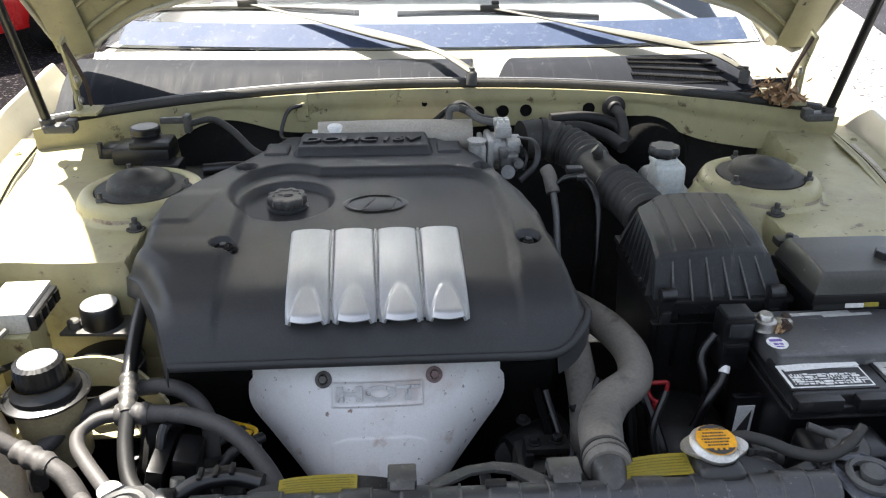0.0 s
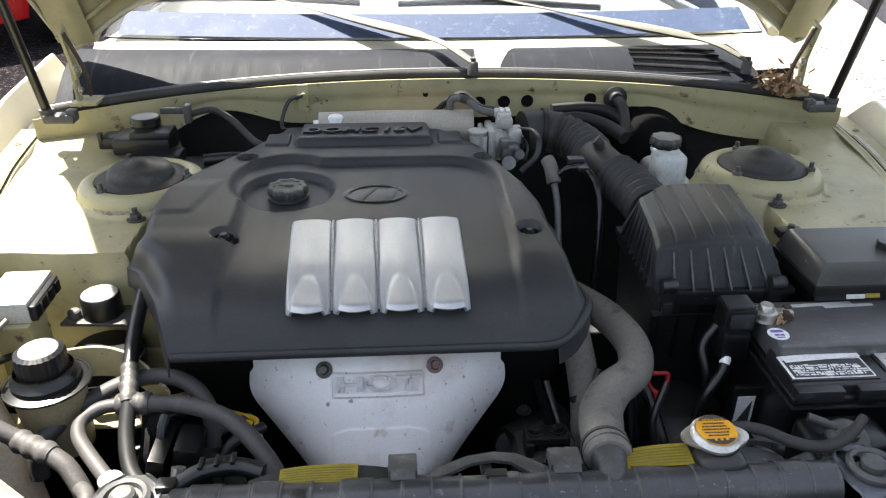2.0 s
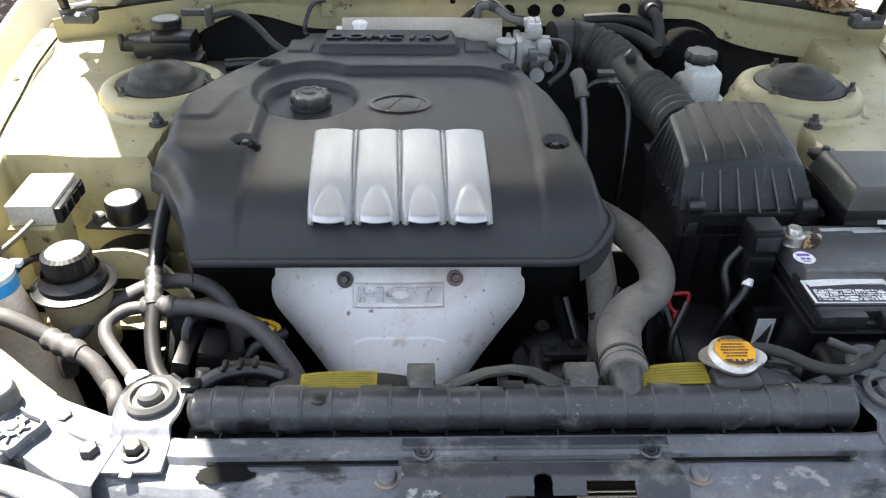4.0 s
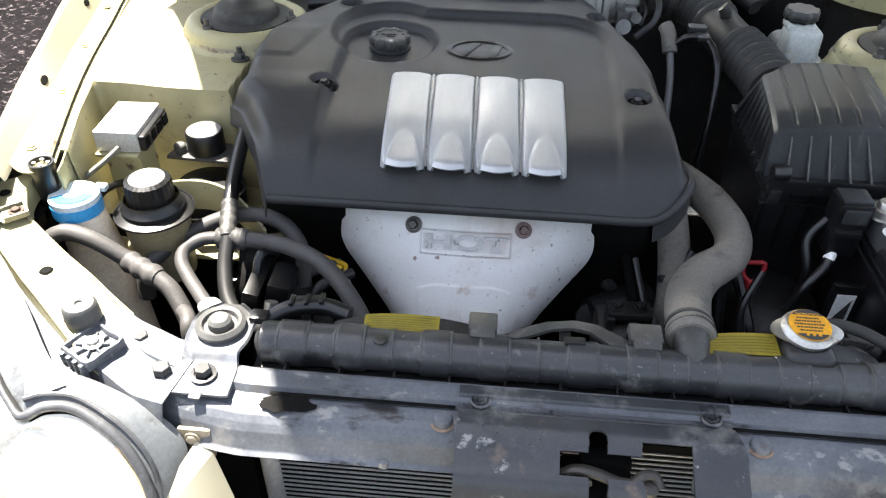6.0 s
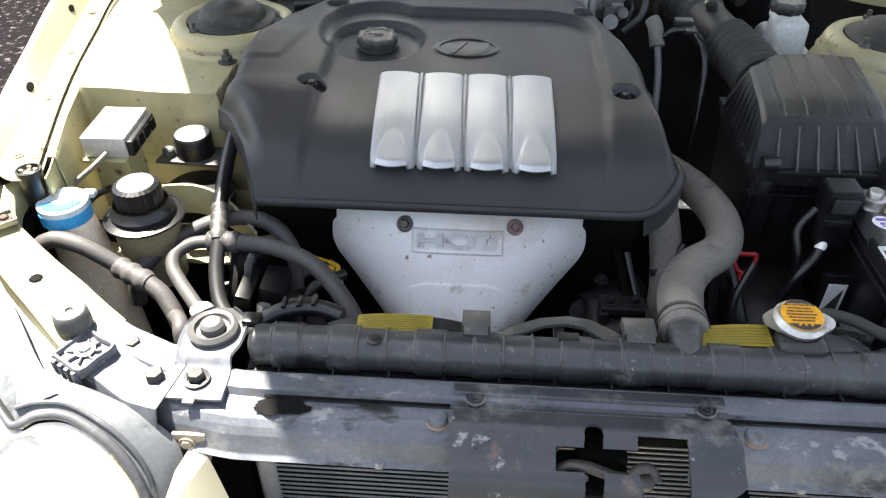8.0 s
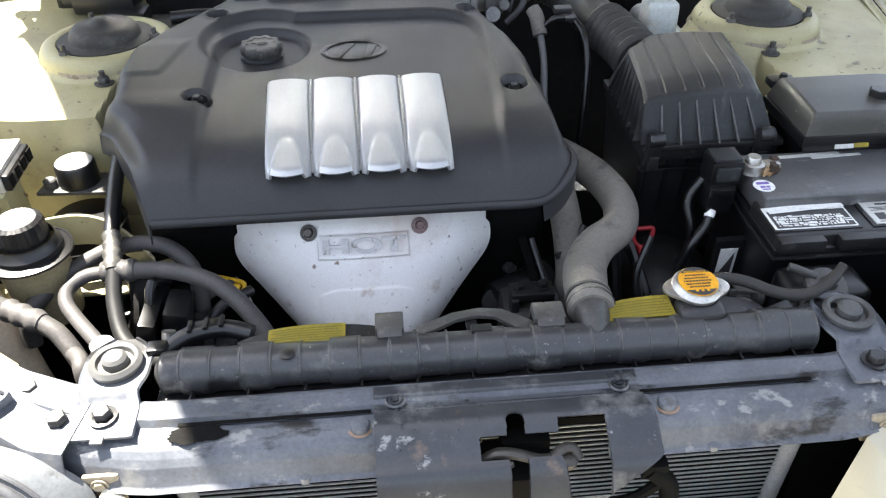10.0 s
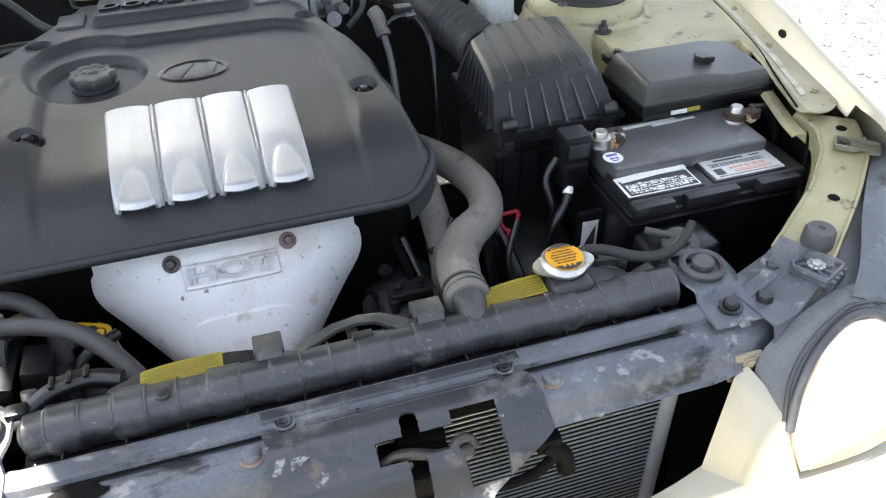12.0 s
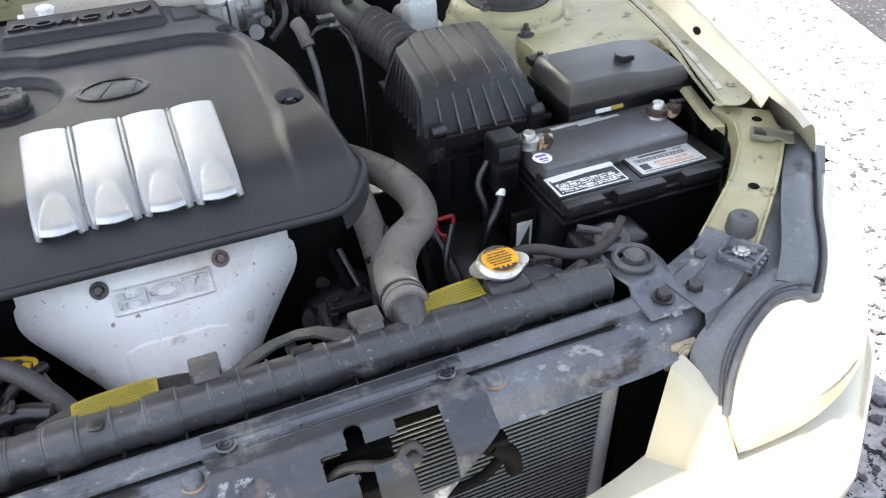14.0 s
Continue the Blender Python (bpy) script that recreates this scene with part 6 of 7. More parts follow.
def lid_wall(u, v):
    per = u * 4
    k = int(min(3, per))
    f = per - k
    low = [Vector((0.248, 0.322, 0.790)), Vector((0.438, 0.324, 0.790)), Vector((0.448, 0.540, 0.792)), Vector((0.256, 0.520, 0.792))]
    a = lid(f, 0) if k == 0 else lid(1, f) if k == 1 else lid(1 - f, 1) if k == 2 else lid(0, 1 - f)
    b = low[k].lerp(low[(k + 1) % 4], f)
    return a.lerp(b, v)


part("lid_wall", sheet(lid_wall, 120, 10), LID, air)


def fin_of(a, b, c, thick, across):
    """A thin three-cornered stiffening fin; across is the direction of its thickness."""
    bm = bmesh.new()
    t = Vector(across) * thick * 0.5
    p = [bm.verts.new(Vector(q) - t) for q in (a, b, c)] + [bm.verts.new(Vector(q) + t) for q in (a, b, c)]
    for f in ((0, 1, 2), (5, 4, 3), (0, 3, 4, 1), (1, 4, 5, 2), (2, 5, 3, 0)):
        bm.faces.new([p[k] for k in f])
    return bm


# front ribs take the paler ridge plastic, the side ribs stay black
for k in range(1, 7):
    u = k / 7
    top, foot = lid(u, 0), Vector((0.248 + 0.190 * u, 0.323, 0.791))
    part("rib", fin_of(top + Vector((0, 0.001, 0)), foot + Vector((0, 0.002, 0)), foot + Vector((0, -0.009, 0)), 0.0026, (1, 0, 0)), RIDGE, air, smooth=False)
for k in range(9):
    v = 0.06 + 0.10 * k
    top, foot = lid(0, v), Vector((0.248 + 0.008 * v, 0.322 + 0.198 * v, 0.791))
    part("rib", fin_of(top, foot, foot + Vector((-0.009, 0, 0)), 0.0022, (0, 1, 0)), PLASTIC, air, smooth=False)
part("box_rim", join(rbox((0.349, 0.422, 0.786), (0.200, 0.214, 0.010), 0.003), rbox((0.349, 0.422, 0.774), (0.192, 0.206, 0.018), 0.003)), PLASTIC, air)
part("box_base", rbox((0.354, 0.445, 0.67), (0.185, 0.195, 0.21), 0.012, 3, pose(0, 0, 0, 180), (0.10, 0.10)), PLASTIC, air)
for k in range(6):
    part("base_rib", rbox((0.272 + 0.03 * k, 0.349, 0.71), (0.004, 0.006, 0.11), 0.001), PLASTIC_CLEAN, air)
for cx in (0.264, 0.418):
    part("clip", join(rbox((cx, 0.314, 0.788), (0.022, 0.013, 0.036), 0.005), lathe((cx, 0.312, 0.803), [(0, -0.0105), (0.0095, -0.0105), (0.0105, -0.009), (0.0105, 0.009), (0.0095, 0.0105), (0, 0.0105)], 18, pose(0, 0, 0, 0, 90)), rbox((cx, 0.308, 0.768), (0.015, 0.007, 0.022), 0.003)), PLASTIC, air, "black spring clip")
for k in range(2):
    part("base_ledge", rbox((0.354, 0.345, 0.757 - 0.020 * k), (0.19, 0.012, 0.004), 0.0015), PLASTIC, air)

duct = thing("intake_duct", (0.22, 0.75, 0.83), "corrugated black rubber intake duct", "intake duct")
part("duct_collar", tube([(0.140, 0.838, 0.850), (0.180, 0.846, 0.850), (0.210, 0.840, 0.846)], 0.039, 28, 4), RUBBER, duct)
part("corrugated_bend", tube([(0.205, 0.841, 0.846), (0.232, 0.822, 0.841), (0.252, 0.788, 0.835), (0.262, 0.750, 0.830)], 0.036, 28, 40, (0.0048, 7)), RUBBER, duct)
part("duct_middle", tube([(0.261, 0.755, 0.830), (0.270, 0.715, 0.826), (0.282, 0.672, 0.822)], 0.036, 28, 6), RUBBER, duct)
part("corrugated_end", tube([(0.281, 0.676, 0.822), (0.294, 0.640, 0.818), (0.305, 0.595, 0.814), (0.310, 0.545, 0.811)], 0.037, 28, 44, (0.0048, 7)), RUBBER, duct)
for p0, p1, r in (((0.176, 0.845, 0.850), (0.186, 0.845, 0.849), 0.0425), ((0.206, 0.840, 0.846), (0.213, 0.836, 0.845), 0.0415)):
    part("hose_clamp", tube([p0, Vector(p0).lerp(Vector(p1), 0.5), p1], r, 28, 2), RUBBER_BLACK if r > 0.042 else RUBBER, duct)
part("resonator_stub", tube([(0.262, 0.712, 0.86), (0.255, 0.70, 0.875), (0.25, 0.70, 0.88)], 0.010, 10, 4), RUBBER, duct)

plen = thing("intake_plenum", (-0.08, 0.84, 0.84), "dusty cast aluminium intake plenum", "intake manifold")
part("plenum_body", tube([(-0.255, 0.862, 0.853), (-0.12, 0.866, 0.854), (0.045, 0.862, 0.854)], 0.036, 24, 8, flat=0.9), matter("dusty_cast_alloy", (0.36, 0.33, 0.28), (0.44, 0.41, 0.355), 0.75, 0.2, 10, 240, 0.3), plen, "dust-covered cast runner")
part("plenum_label", rbox((-0.245, 0.838, 0.874), (0.040, 0.012, 0.002), 0.0005, 1, pose(0, 0, 0, 30)), WHITE_LABEL, plen, "small white label")
part("plenum_stub", join(lathe((-0.222, 0.846, 0.878), [(0.015, -0.03), (0.015, 0.004), (0.012, 0.007), (0, 0.007)], 20)), WHITE_LABEL, plen)
part("throttle_flange", join(rbox((0.070, 0.790, 0.842), (0.014, 0.075, 0.075), 0.006, 2), rbox((0.056, 0.79, 0.842), (0.010, 0.085, 0.06), 0.006, 2), lathe((0.045, 0.765, 0.862), [(0.016, -0.03), (0.016, 0.010), (0.018, 0.012), (0.018, 0.016), (0, 0.017)], 24)), ALU, plen, "cast aluminium flange and stub")
part("throttle_body", join(lathe((0.075, 0.805, 0.842), [(0.036, 0), (0.036, 0.018), (0.031, 0.02), (0.031, 0.055)], 28, pose(0, 0, 0, 0, 90)), rbox((0.098, 0.80, 0.882), (0.030, 0.030, 0.020), 0.004), rbox((0.092, 0.815, 0.895), (0.022, 0.024, 0.014), 0.003), rbox((0.115, 0.775, 0.862), (0.026, 0.022, 0.026), 0.004)), ALU, plen, "cast aluminium throttle body")
part("throttle_sensor", join(rbox((0.105, 0.755, 0.838), (0.034, 0.026, 0.034), 0.006), lathe((0.10, 0.742, 0.822), [(0.013, 0), (0.013, 0.016), (0, 0.016)], 18, pose(0, 0, 0, 70)), lathe((0.118, 0.74, 0.842), [(0.009, 0), (0.009, 0.02), (0, 0.02)], 14, pose(0, 0, 0, 80)), rbox((0.092, 0.748, 0.858), (0.016, 0.02, 0.018), 0.003)), matter("oily_metal", (0.10, 0.10, 0.10), (0.20, 0.20, 0.195), 0.4, 0.7, 40, 200, 0.3), plen, "small oily actuator parts")
part("connector_block", join(rbox((0.098, 0.802, 0.896), (0.024, 0.026, 0.010), 0.002), *[rbox((0.092 + 0.012 * i, 0.796 + 0.012 * j, 0.902), (0.009, 0.009, 0.010), 0.002) for i in (0, 1) for j in (0, 1)]), GREY_LABEL, plen, "small grey plug block")
part("throttle_lever", join(rbox((0.128, 0.775, 0.845), (0.004, 0.04, 0.045), 0.0015), lathe((0.126, 0.772, 0.842), [(0.014, 0), (0.014, 0.010), (0.008, 0.012), (0, 0.012)], 20, pose(0, 0, 0, 0, 90)), tube([(0.132, 0.76, 0.860), (0.136, 0.745, 0.848), (0.130, 0.735, 0.828)], 0.003, 8, 6)), PLASTIC_CLEAN, plen, "dark throttle lever and spring")
part("throttle_cable_bracket", join(tube([(0.125, 0.79, 0.872), (0.150, 0.775, 0.872), (0.158, 0.750, 0.858), (0.150, 0.735, 0.835), (0.120, 0.715, 0.815)], 0.006, 8, 6, flat=0.5)), PLASTIC, plen)
for k, r in enumerate((0.007, 0.008)):
    part("coolant_pipe", tube([(0.085, 0.82 + 0.016 * k, 0.893), (0.055, 0.835 + 0.012 * k, 0.896), (0.03, 0.86, 0.908), (0.005, 0.872 + 0.01 * k, 0.905), (0.0, 0.872 + 0.01 * k, 0.88)], r, 10, 6), matter("grey_hose", (0.075, 0.075, 0.072), (0.12, 0.12, 0.115), 0.6, 0.1, 12, 200, 0.1) if k == 0 else RUBBER, plen)
part("heater_hose", tube([(0.09, 0.88, 0.865), (0.06, 0.90, 0.885), (0.03, 0.915, 0.905), (0.0, 0.905, 0.895), (-0.04, 0.89, 0.87), (-0.12, 0.895, 0.862)], 0.006, 8, 6), RUBBER_BLACK, plen)
part("vacuum_hose", tube([(0.20, 0.872, 0.858), (0.26, 0.880, 0.862), (0.31, 0.850, 0.855), (0.335, 0.80, 0.846)], 0.013, 12, 8), RUBBER_BLACK, plen, "thick grey vacuum hose")

harness = thing("bulkhead_harness", (0.34, 0.93, 0.88), "black grommet and hose through the bulkhead", "hose")
part("grommet", lathe((0.345, 0.928, 0.889), [(0.024, 0), (0.024, 0.006), (0.015, 0.010), (0.012, 0.018), (0, 0.018)], 24, pose(0, 0, 0, 90)), RUBBER_BLACK, harness)
part("hose", tube([(0.345, 0.92, 0.889), (0.352, 0.895, 0.880), (0.356, 0.875, 0.850), (0.345, 0.85, 0.83)], 0.011, 12, 8), RUBBER, harness)
part("lower_hose", tube([(0.21, 0.905, 0.872), (0.28, 0.91, 0.874), (0.34, 0.90, 0.862), (0.368, 0.865, 0.83)], 0.012, 12, 8), RUBBER_BLACK, harness)

vac = thing("vacuum_line", (0.17, 0.6, 0.75), "grey sheathed cables beside the engine cover", "cable")
part("breather_hose", tube([(0.163, 0.695, 0.845), (0.168, 0.682, 0.836), (0.172, 0.662, 0.812)], 0.0125, 14, 4), HOSE_TAN, vac)
part("breather_pipe", tube([(0.172, 0.664, 0.814), (0.174, 0.63, 0.78), (0.170, 0.58, 0.72)], 0.0062, 12, 4), matter("grey_pipe", (0.11, 0.11, 0.11), (0.16, 0.16, 0.16), 0.5, 0.2, 10, 200, 0.1), vac)
part("sheathed_cable", tube([(0.172, 0.67, 0.82), (0.20, 0.66, 0.842), (0.228, 0.64, 0.84), (0.238, 0.60, 0.81), (0.232, 0.56, 0.75), (0.225, 0.54, 0.66)], 0.0054, 10, 14, (0.0008, 60)), PLASTIC_CLEAN, vac)
part("cable_clip", join(rbox((0.218, 0.655, 0.845), (0.02, 0.03, 0.008), 0.002), rbox((0.21, 0.675, 0.85), (0.03, 0.02, 0.012), 0.003)), PLASTIC, vac)

res = thing("brake_fluid_reservoir", (0.385, 0.685, 0.80), "milky white brake fluid reservoir with a black lobed cap", "reservoir")
part("reservoir_body", join(rbox((0.381, 0.680, 0.832), (0.056, 0.054, 0.058), 0.010, 3, None, (0.06, 0.06)), rbox((0.374, 0.685, 0.862), (0.044, 0.040, 0.016), 0.007, 3)), TANK_WHITE, res, "milky white tank")
part("reservoir_seam", rbox((0.387, 0.680, 0.806), (0.072, 0.066, 0.006), 0.002), TANK_WHITE, res)
part("cap", lathe((0.372, 0.684, 0.870), [(0.023, 0), (0.024, 0.004), (0.027, 0.006), (0.027, 0.015), (0.024, 0.019), (0, 0.019)], 64, None, 0.0016, 8), PLASTIC, res, "black lobed screw cap")
part("master_cylinder", tube([(0.39, 0.60, 0.785), (0.39, 0.70, 0.785), (0.39, 0.80, 0.79)], 0.02, 16, 4), ALU, res)
boost = thing("brake_booster", (0.43, 0.88, 0.79), "black brake booster in the shadow of the bulkhead", "brake booster")
part("booster_drum", lathe((0.42, 0.885, 0.770), [(0.0, 0), (0.05, 0.0), (0.085, 0.02), (0.100, 0.05), (0.102, 0.09)], 36, pose(0, 0, 0, -90)), VOID, boost)

# ---- fuse box and battery ----
fb = thing("fuse_box", (0.56, 0.35, 0.70), "dusty black plastic fuse box beside the battery", "fuse box")


def fuse_lid(u, v):
    x = 0.455 + 0.213 * u
    y = 0.281 + 0.122 * v
    e = min(u * 0.215, (1 - u) * 0.215, v * 0.12, (1 - v) * 0.12)
    z = 0.847 - 0.038 * (1 - smoothstep(-0.004, 0.013, e)) ** 1.3 - 0.008 * smoothstep(0.70, 1.0, u + 0.3 * (1 - v)) - 0.004 * smoothstep(0.6, 0.0, v)
    return Vector((x, y, z))


part("lid", sheet(fuse_lid, 120, 76), FUSE_LID, fb, "dusty black lid")
part("box", join(rbox((0.562, 0.342, 0.806), (0.220, 0.128, 0.016), 0.004), rbox((0.562, 0.342, 0.76), (0.205, 0.112, 0.09), 0.008)), PLASTIC_CLEAN, fb)
part("lid_knob", join(lathe((0.570, 0.328, 0.842), [(0.0125, 0), (0.0125, 0.012), (0.011, 0.0135), (0, 0.0135)], 6), rbox((0.582, 0.324, 0.849), (0.010, 0.010, 0.009), 0.003, 2)), PLASTIC_CLEAN, fb, "black lid latch")
part("fuse_label", rbox((0.535, 0.2765, 0.800), (0.020, 0.001, 0.006), 0, 1, pose(0, 0, 0, -20)), YELLOW, fb, "yellow label edge")
part("fuse_label", rbox((0.511, 0.2760, 0.7995), (0.026, 0.001, 0.006), 0, 1, pose(0, 0, 0, -20)), GREY_LABEL, fb, "pale label edge")
part("hinge_tab", join(rbox((0.480, 0.418, 0.828), (0.038, 0.022, 0.012), 0.003), lathe((0.482, 0.418, 0.834), [(0.006, 0), (0.005, 0.006), (0, 0.007)], 12)), PLASTIC, fb)

bat = thing("battery", (0.50, 0.205, 0.56), "black car battery with white and silver labels on its tray", "battery")
part("case", rbox((0.498, 0.218, 0.652), (0.262, 0.165, 0.180), 0.006, 3), PLASTIC_CLEAN, bat)
part("case_rim", rbox((0.498, 0.215, 0.744), (0.270, 0.173, 0.012), 0.004, 3), PLASTIC_CLEAN, bat)
part("top_plateau", rbox((0.484, 0.239, 0.768), (0.230, 0.104, 0.036), 0.005, 3), BAT_TOP, bat, "dusty raised top of the battery")
part("front_step", rbox((0.495, 0.172, 0.756), (0.262, 0.078, 0.022), 0.005, 3), PLASTIC, bat)
part("case_ledge", rbox((0.498, 0.214, 0.7365), (0.276, 0.179, 0.004), 0.0015, 2), PLASTIC, bat)
for gx, gw in ((0.392, 0.058), (0.478, 0.078), (0.578, 0.062)):
    part("vent_bar", rbox((gx, 0.129, 0.757), (gw, 0.018, 0.017), 0.003), PLASTIC, bat)
for lx in (0.417, 0.543):
    part("label_well", rbox((lx, 0.1650, 0.7672), (0.112, 0.052, 0.003), 0.001), PLASTIC_CLEAN, bat)
lab1 = part("warning_label", rbox((0.417, 0.1650, 0.7685), (0.105, 0.045, 0.003), 0.001), WHITE_LABEL, bat, "white battery warning label")
random.seed(3)
cells = []
for r in range(5):
    x = -0.050
    while x < 0.044:
        w = random.choice((0.0015, 0.002, 0.003, 0.006, 0.011))
        cells.append((x + w / 2, -0.020 + 0.0056 * r + random.uniform(-0.0012, 0.0012), w, random.uniform(0.0016, 0.0050)))
        x += w + random.uniform(0.0008, 0.0030)
part("label_field", moved(rbox((0, 0, 0), (0.099, 0.034, 0.0006), 0), Matrix.Translation((0.417, 0.1605, 0.7702))), INK, lab1, "black printed field", smooth=False)
part("label_print", moved(bars(cells), Matrix.Translation((0.417, 0.1635, 0.7708)) @ Matrix.Diagonal((0.92, 0.80, 1, 1))), WHITE_LABEL, lab1, smooth=False)
part("torn_strip", moved(rbox((0, 0, 0), (0.100, 0.0125, 0.0006), 0), Matrix.Translation((0.419, 0.1825, 0.7714)) @ pose(0, 0, 0, 0, 0, 4.5)), WHITE_LABEL, lab1, "torn white paper strip", smooth=False)
lab2 = part("warranty_label", rbox((0.545, 0.1655, 0.7685), (0.105, 0.046, 0.003), 0.001), GREY_LABEL, bat, "silver grey battery label with orange print")
part("label_print", moved(bars([(-0.012, 0.019, 0.050, 0.0035), (0.034, 0.019, 0.016, 0.002)] + [(-0.004, 0.011 - 0.0032 * k, 0.092 - 0.01 * (k % 2), 0.0011) for k in range(3)] + [(-0.042, -0.010, 0.014, 0.016), (0.0, -0.0225, 0.100, 0.0012)]), Matrix.Translation((0.545, 0.1655, 0.7702)) @ Matrix.Diagonal((0.92, 0.86, 1, 1))), INK, lab2, smooth=False)
part("orange_print", moved(bars([(-0.018 + 0.0125 * k, -0.0045, 0.0095, 0.0050) for k in range(5)] + [(0.012, -0.0118, 0.066, 0.0014), (0.010, -0.0160, 0.060, 0.0028)]), Matrix.Translation((0.545, 0.1655, 0.7702)) @ Matrix.Diagonal((0.92, 0.86, 1, 1))), ORANGE_INK, lab2, smooth=False)
part("rear_label", moved(bars([(-0.02, 0.0, 0.085, 0.007), (0.015, -0.007, 0.07, 0.006)], 0.0005), Matrix.Translation((0.487, 0.280, 0.7868)) @ pose(0, 0, 0, 0, 0, 3)), GREY_LABEL, bat, "narrow white printed label", smooth=False)
rnd = part("date_sticker", lathe((0.376, 0.213, 0.7862), [(0, 0.0004), (0.0135, 0.0004), (0.0135, 0)], 32), WHITE_LABEL, bat, "round white and purple date sticker")
part("sticker_print", moved(bars([(0, 0.0055, 0.016, 0.005), (-0.003, -0.003, 0.006, 0.004), (0.004, -0.003, 0.005, 0.004), (0, -0.0085, 0.010, 0.002)], 0.0003), Matrix.Translation((0.376, 0.213, 0.7869))), PURPLE, rnd, smooth=False)
for px, rusty in ((0.374, 0), (0.587, 1)):
    post = part("terminal", lathe((px, 0.250, 0.786), [(0.0155, 0), (0.0145, 0.004), (0.0105, 0.006), (0.0095, 0.020), (0.008, 0.022), (0, 0.022)], 24), STEEL, bat, "lead battery post")
    part("clamp", join(lathe((px, 0.250, 0.789), [(0.0105, 0), (0.0155, 0.001), (0.0155, 0.010), (0.0105, 0.011)], 20), rbox((px + (0.024 if not rusty else 0.026), 0.248, 0.795), (0.022, 0.014, 0.010), 0.003)), RUST if rusty else STEEL, post, "corroded cable clamp")
    part("clamp_bolt", join(lathe((px + (0.024 if not rusty else 0.024), 0.240, 0.795), [(0.007, -0.006), (0.007, 0.006), (0, 0.006)], 6, pose(0, 0, 0, 90)), rbox((px + 0.030, 0.254, 0.797), (0.010, 0.010, 0.012), 0.003)), RUST, post, "rusty clamp bolt")
random.seed(17)
for px in (0.374, 0.587):
    fluff = fresh()
    for k in range(150):
        a, d = random.uniform(-1.9, 1.9), random.uniform(0.002, 0.015)
        r = random.uniform(0.0007, 0.0022)
        fluff = join(fluff, rbox((px + 0.014 + d * math.cos(a) * 0.9, 0.246 + d * math.sin(a), 0.788 + random.uniform(0, 0.013) * (1 - d / 0.02)), (r, r, r * random.uniform(1, 3)), 0, 1, pose(0, 0, 0, random.uniform(0, 90), random.uniform(0, 90), random.uniform(0, 90))))
    part("corrosion_crust", fluff, CORROSION, bat, "orange-brown corrosion crust", smooth=False, kind="stuff")
part("neg_cable", tube([(0.618, 0.252, 0.796), (0.640, 0.254, 0.792), (0.655, 0.248, 0.775), (0.66, 0.24, 0.74)], 0.008, 10, 6), PLASTIC_CLEAN, bat)
part("tray", rbox((0.498, 0.218, 0.552), (0.30, 0.20, 0.02), 0.005), VOID, bat)
part("side_bracket", rbox((0.349, 0.206, 0.66), (0.040, 0.010, 0.10), 0.002), PLASTIC_CLEAN, bat)
stk = part("case_sticker", rbox((0.347, 0.2002, 0.674), (0.024, 0.0006, 0.046), 0), WHITE_LABEL, bat, "small white warning sticker", smooth=False)
part("sticker_print", moved(plate([(-0.008, -0.018), (0.008, 0.016), (0.008, -0.018)], 0, 0.0004, 0), Matrix.Translation((0.347, 0.1997, 0.674)) @ pose(0, 0, 0, 90)), INK, stk, smooth=False)

fus = thing("fusible_link", (0.345, 0.262, 0.74), "black fusible link block with battery cable", "fuse")
part("link_block_lid", join(rbox((0.338, 0.258, 0.8075), (0.036, 0.032, 0.004), 0.001), rbox((0.338, 0.237, 0.790), (0.030, 0.005, 0.020), 0.002)), LID, fus, "dusty lid of the block")
part("link_block", join(rbox((0.338, 0.258, 0.788), (0.042, 0.038, 0.036), 0.004), rbox((0.335, 0.250, 0.752), (0.036, 0.034, 0.042), 0.004), rbox((0.335, 0.234, 0.764), (0.030, 0.006, 0.012), 0.002)), PLASTIC_CLEAN, fus)
part("link_strap", rbox((0.365, 0.254, 0.792), (0.022, 0.014, 0.008), 0.002), STEEL, fus)
part("cable", tube([(0.318, 0.262, 0.770), (0.300, 0.255, 0.740), (0.305, 0.235, 0.70), (0.300, 0.225, 0.64)], 0.006, 10, 6), PLASTIC_CLEAN, fus)
part("cable", tube([(0.328, 0.240, 0.738), (0.320, 0.226, 0.722), (0.300, 0.212, 0.70), (0.284, 0.206, 0.66)], 0.0065, 10, 6), PLASTIC_CLEAN, fus)
part("tape", tube([(0.3265, 0.237, 0.7345), (0.325, 0.234, 0.7315), (0.323, 0.231, 0.728)], 0.0070, 10, 3), WHITE_LABEL, fus, "white tape band")

# ---- hoses at the front ----
uh = thing("upper_radiator_hose", (0.13, 0.1, 0.70), "dust-coated grey upper radiator hose", "hose")
part("hose", tube([(0.140, 0.50, 0.70), (0.175, 0.43, 0.712), (0.205, 0.36, 0.718), (0.219, 0.297, 0.716), (0.207, 0.245, 0.712), (0.165, 0.204, 0.712), (0.138, 0.155, 0.722), (0.122, 0.100, 0.742), (0.1145, 0.064, 0.752), (0.1130, 0.050, 0.7545)],
     lambda s: 0.0240 + 0.0025 * smoothstep(0.45, 0.6, s) * smoothstep(0.9, 0.7, s), 22, 10), HOSE_TAN, uh)
part("hose_cuff", tube([(0.1150, 0.062, 0.7525), (0.1138, 0.052, 0.7545), (0.1128, 0.043, 0.7555), (0.1122, 0.036, 0.7560)], lambda q: 0.0262 - 0.0030 * smoothstep(0.75, 1.0, q), 28, 6), HOSE_TAN, uh, "thick end of the hose")
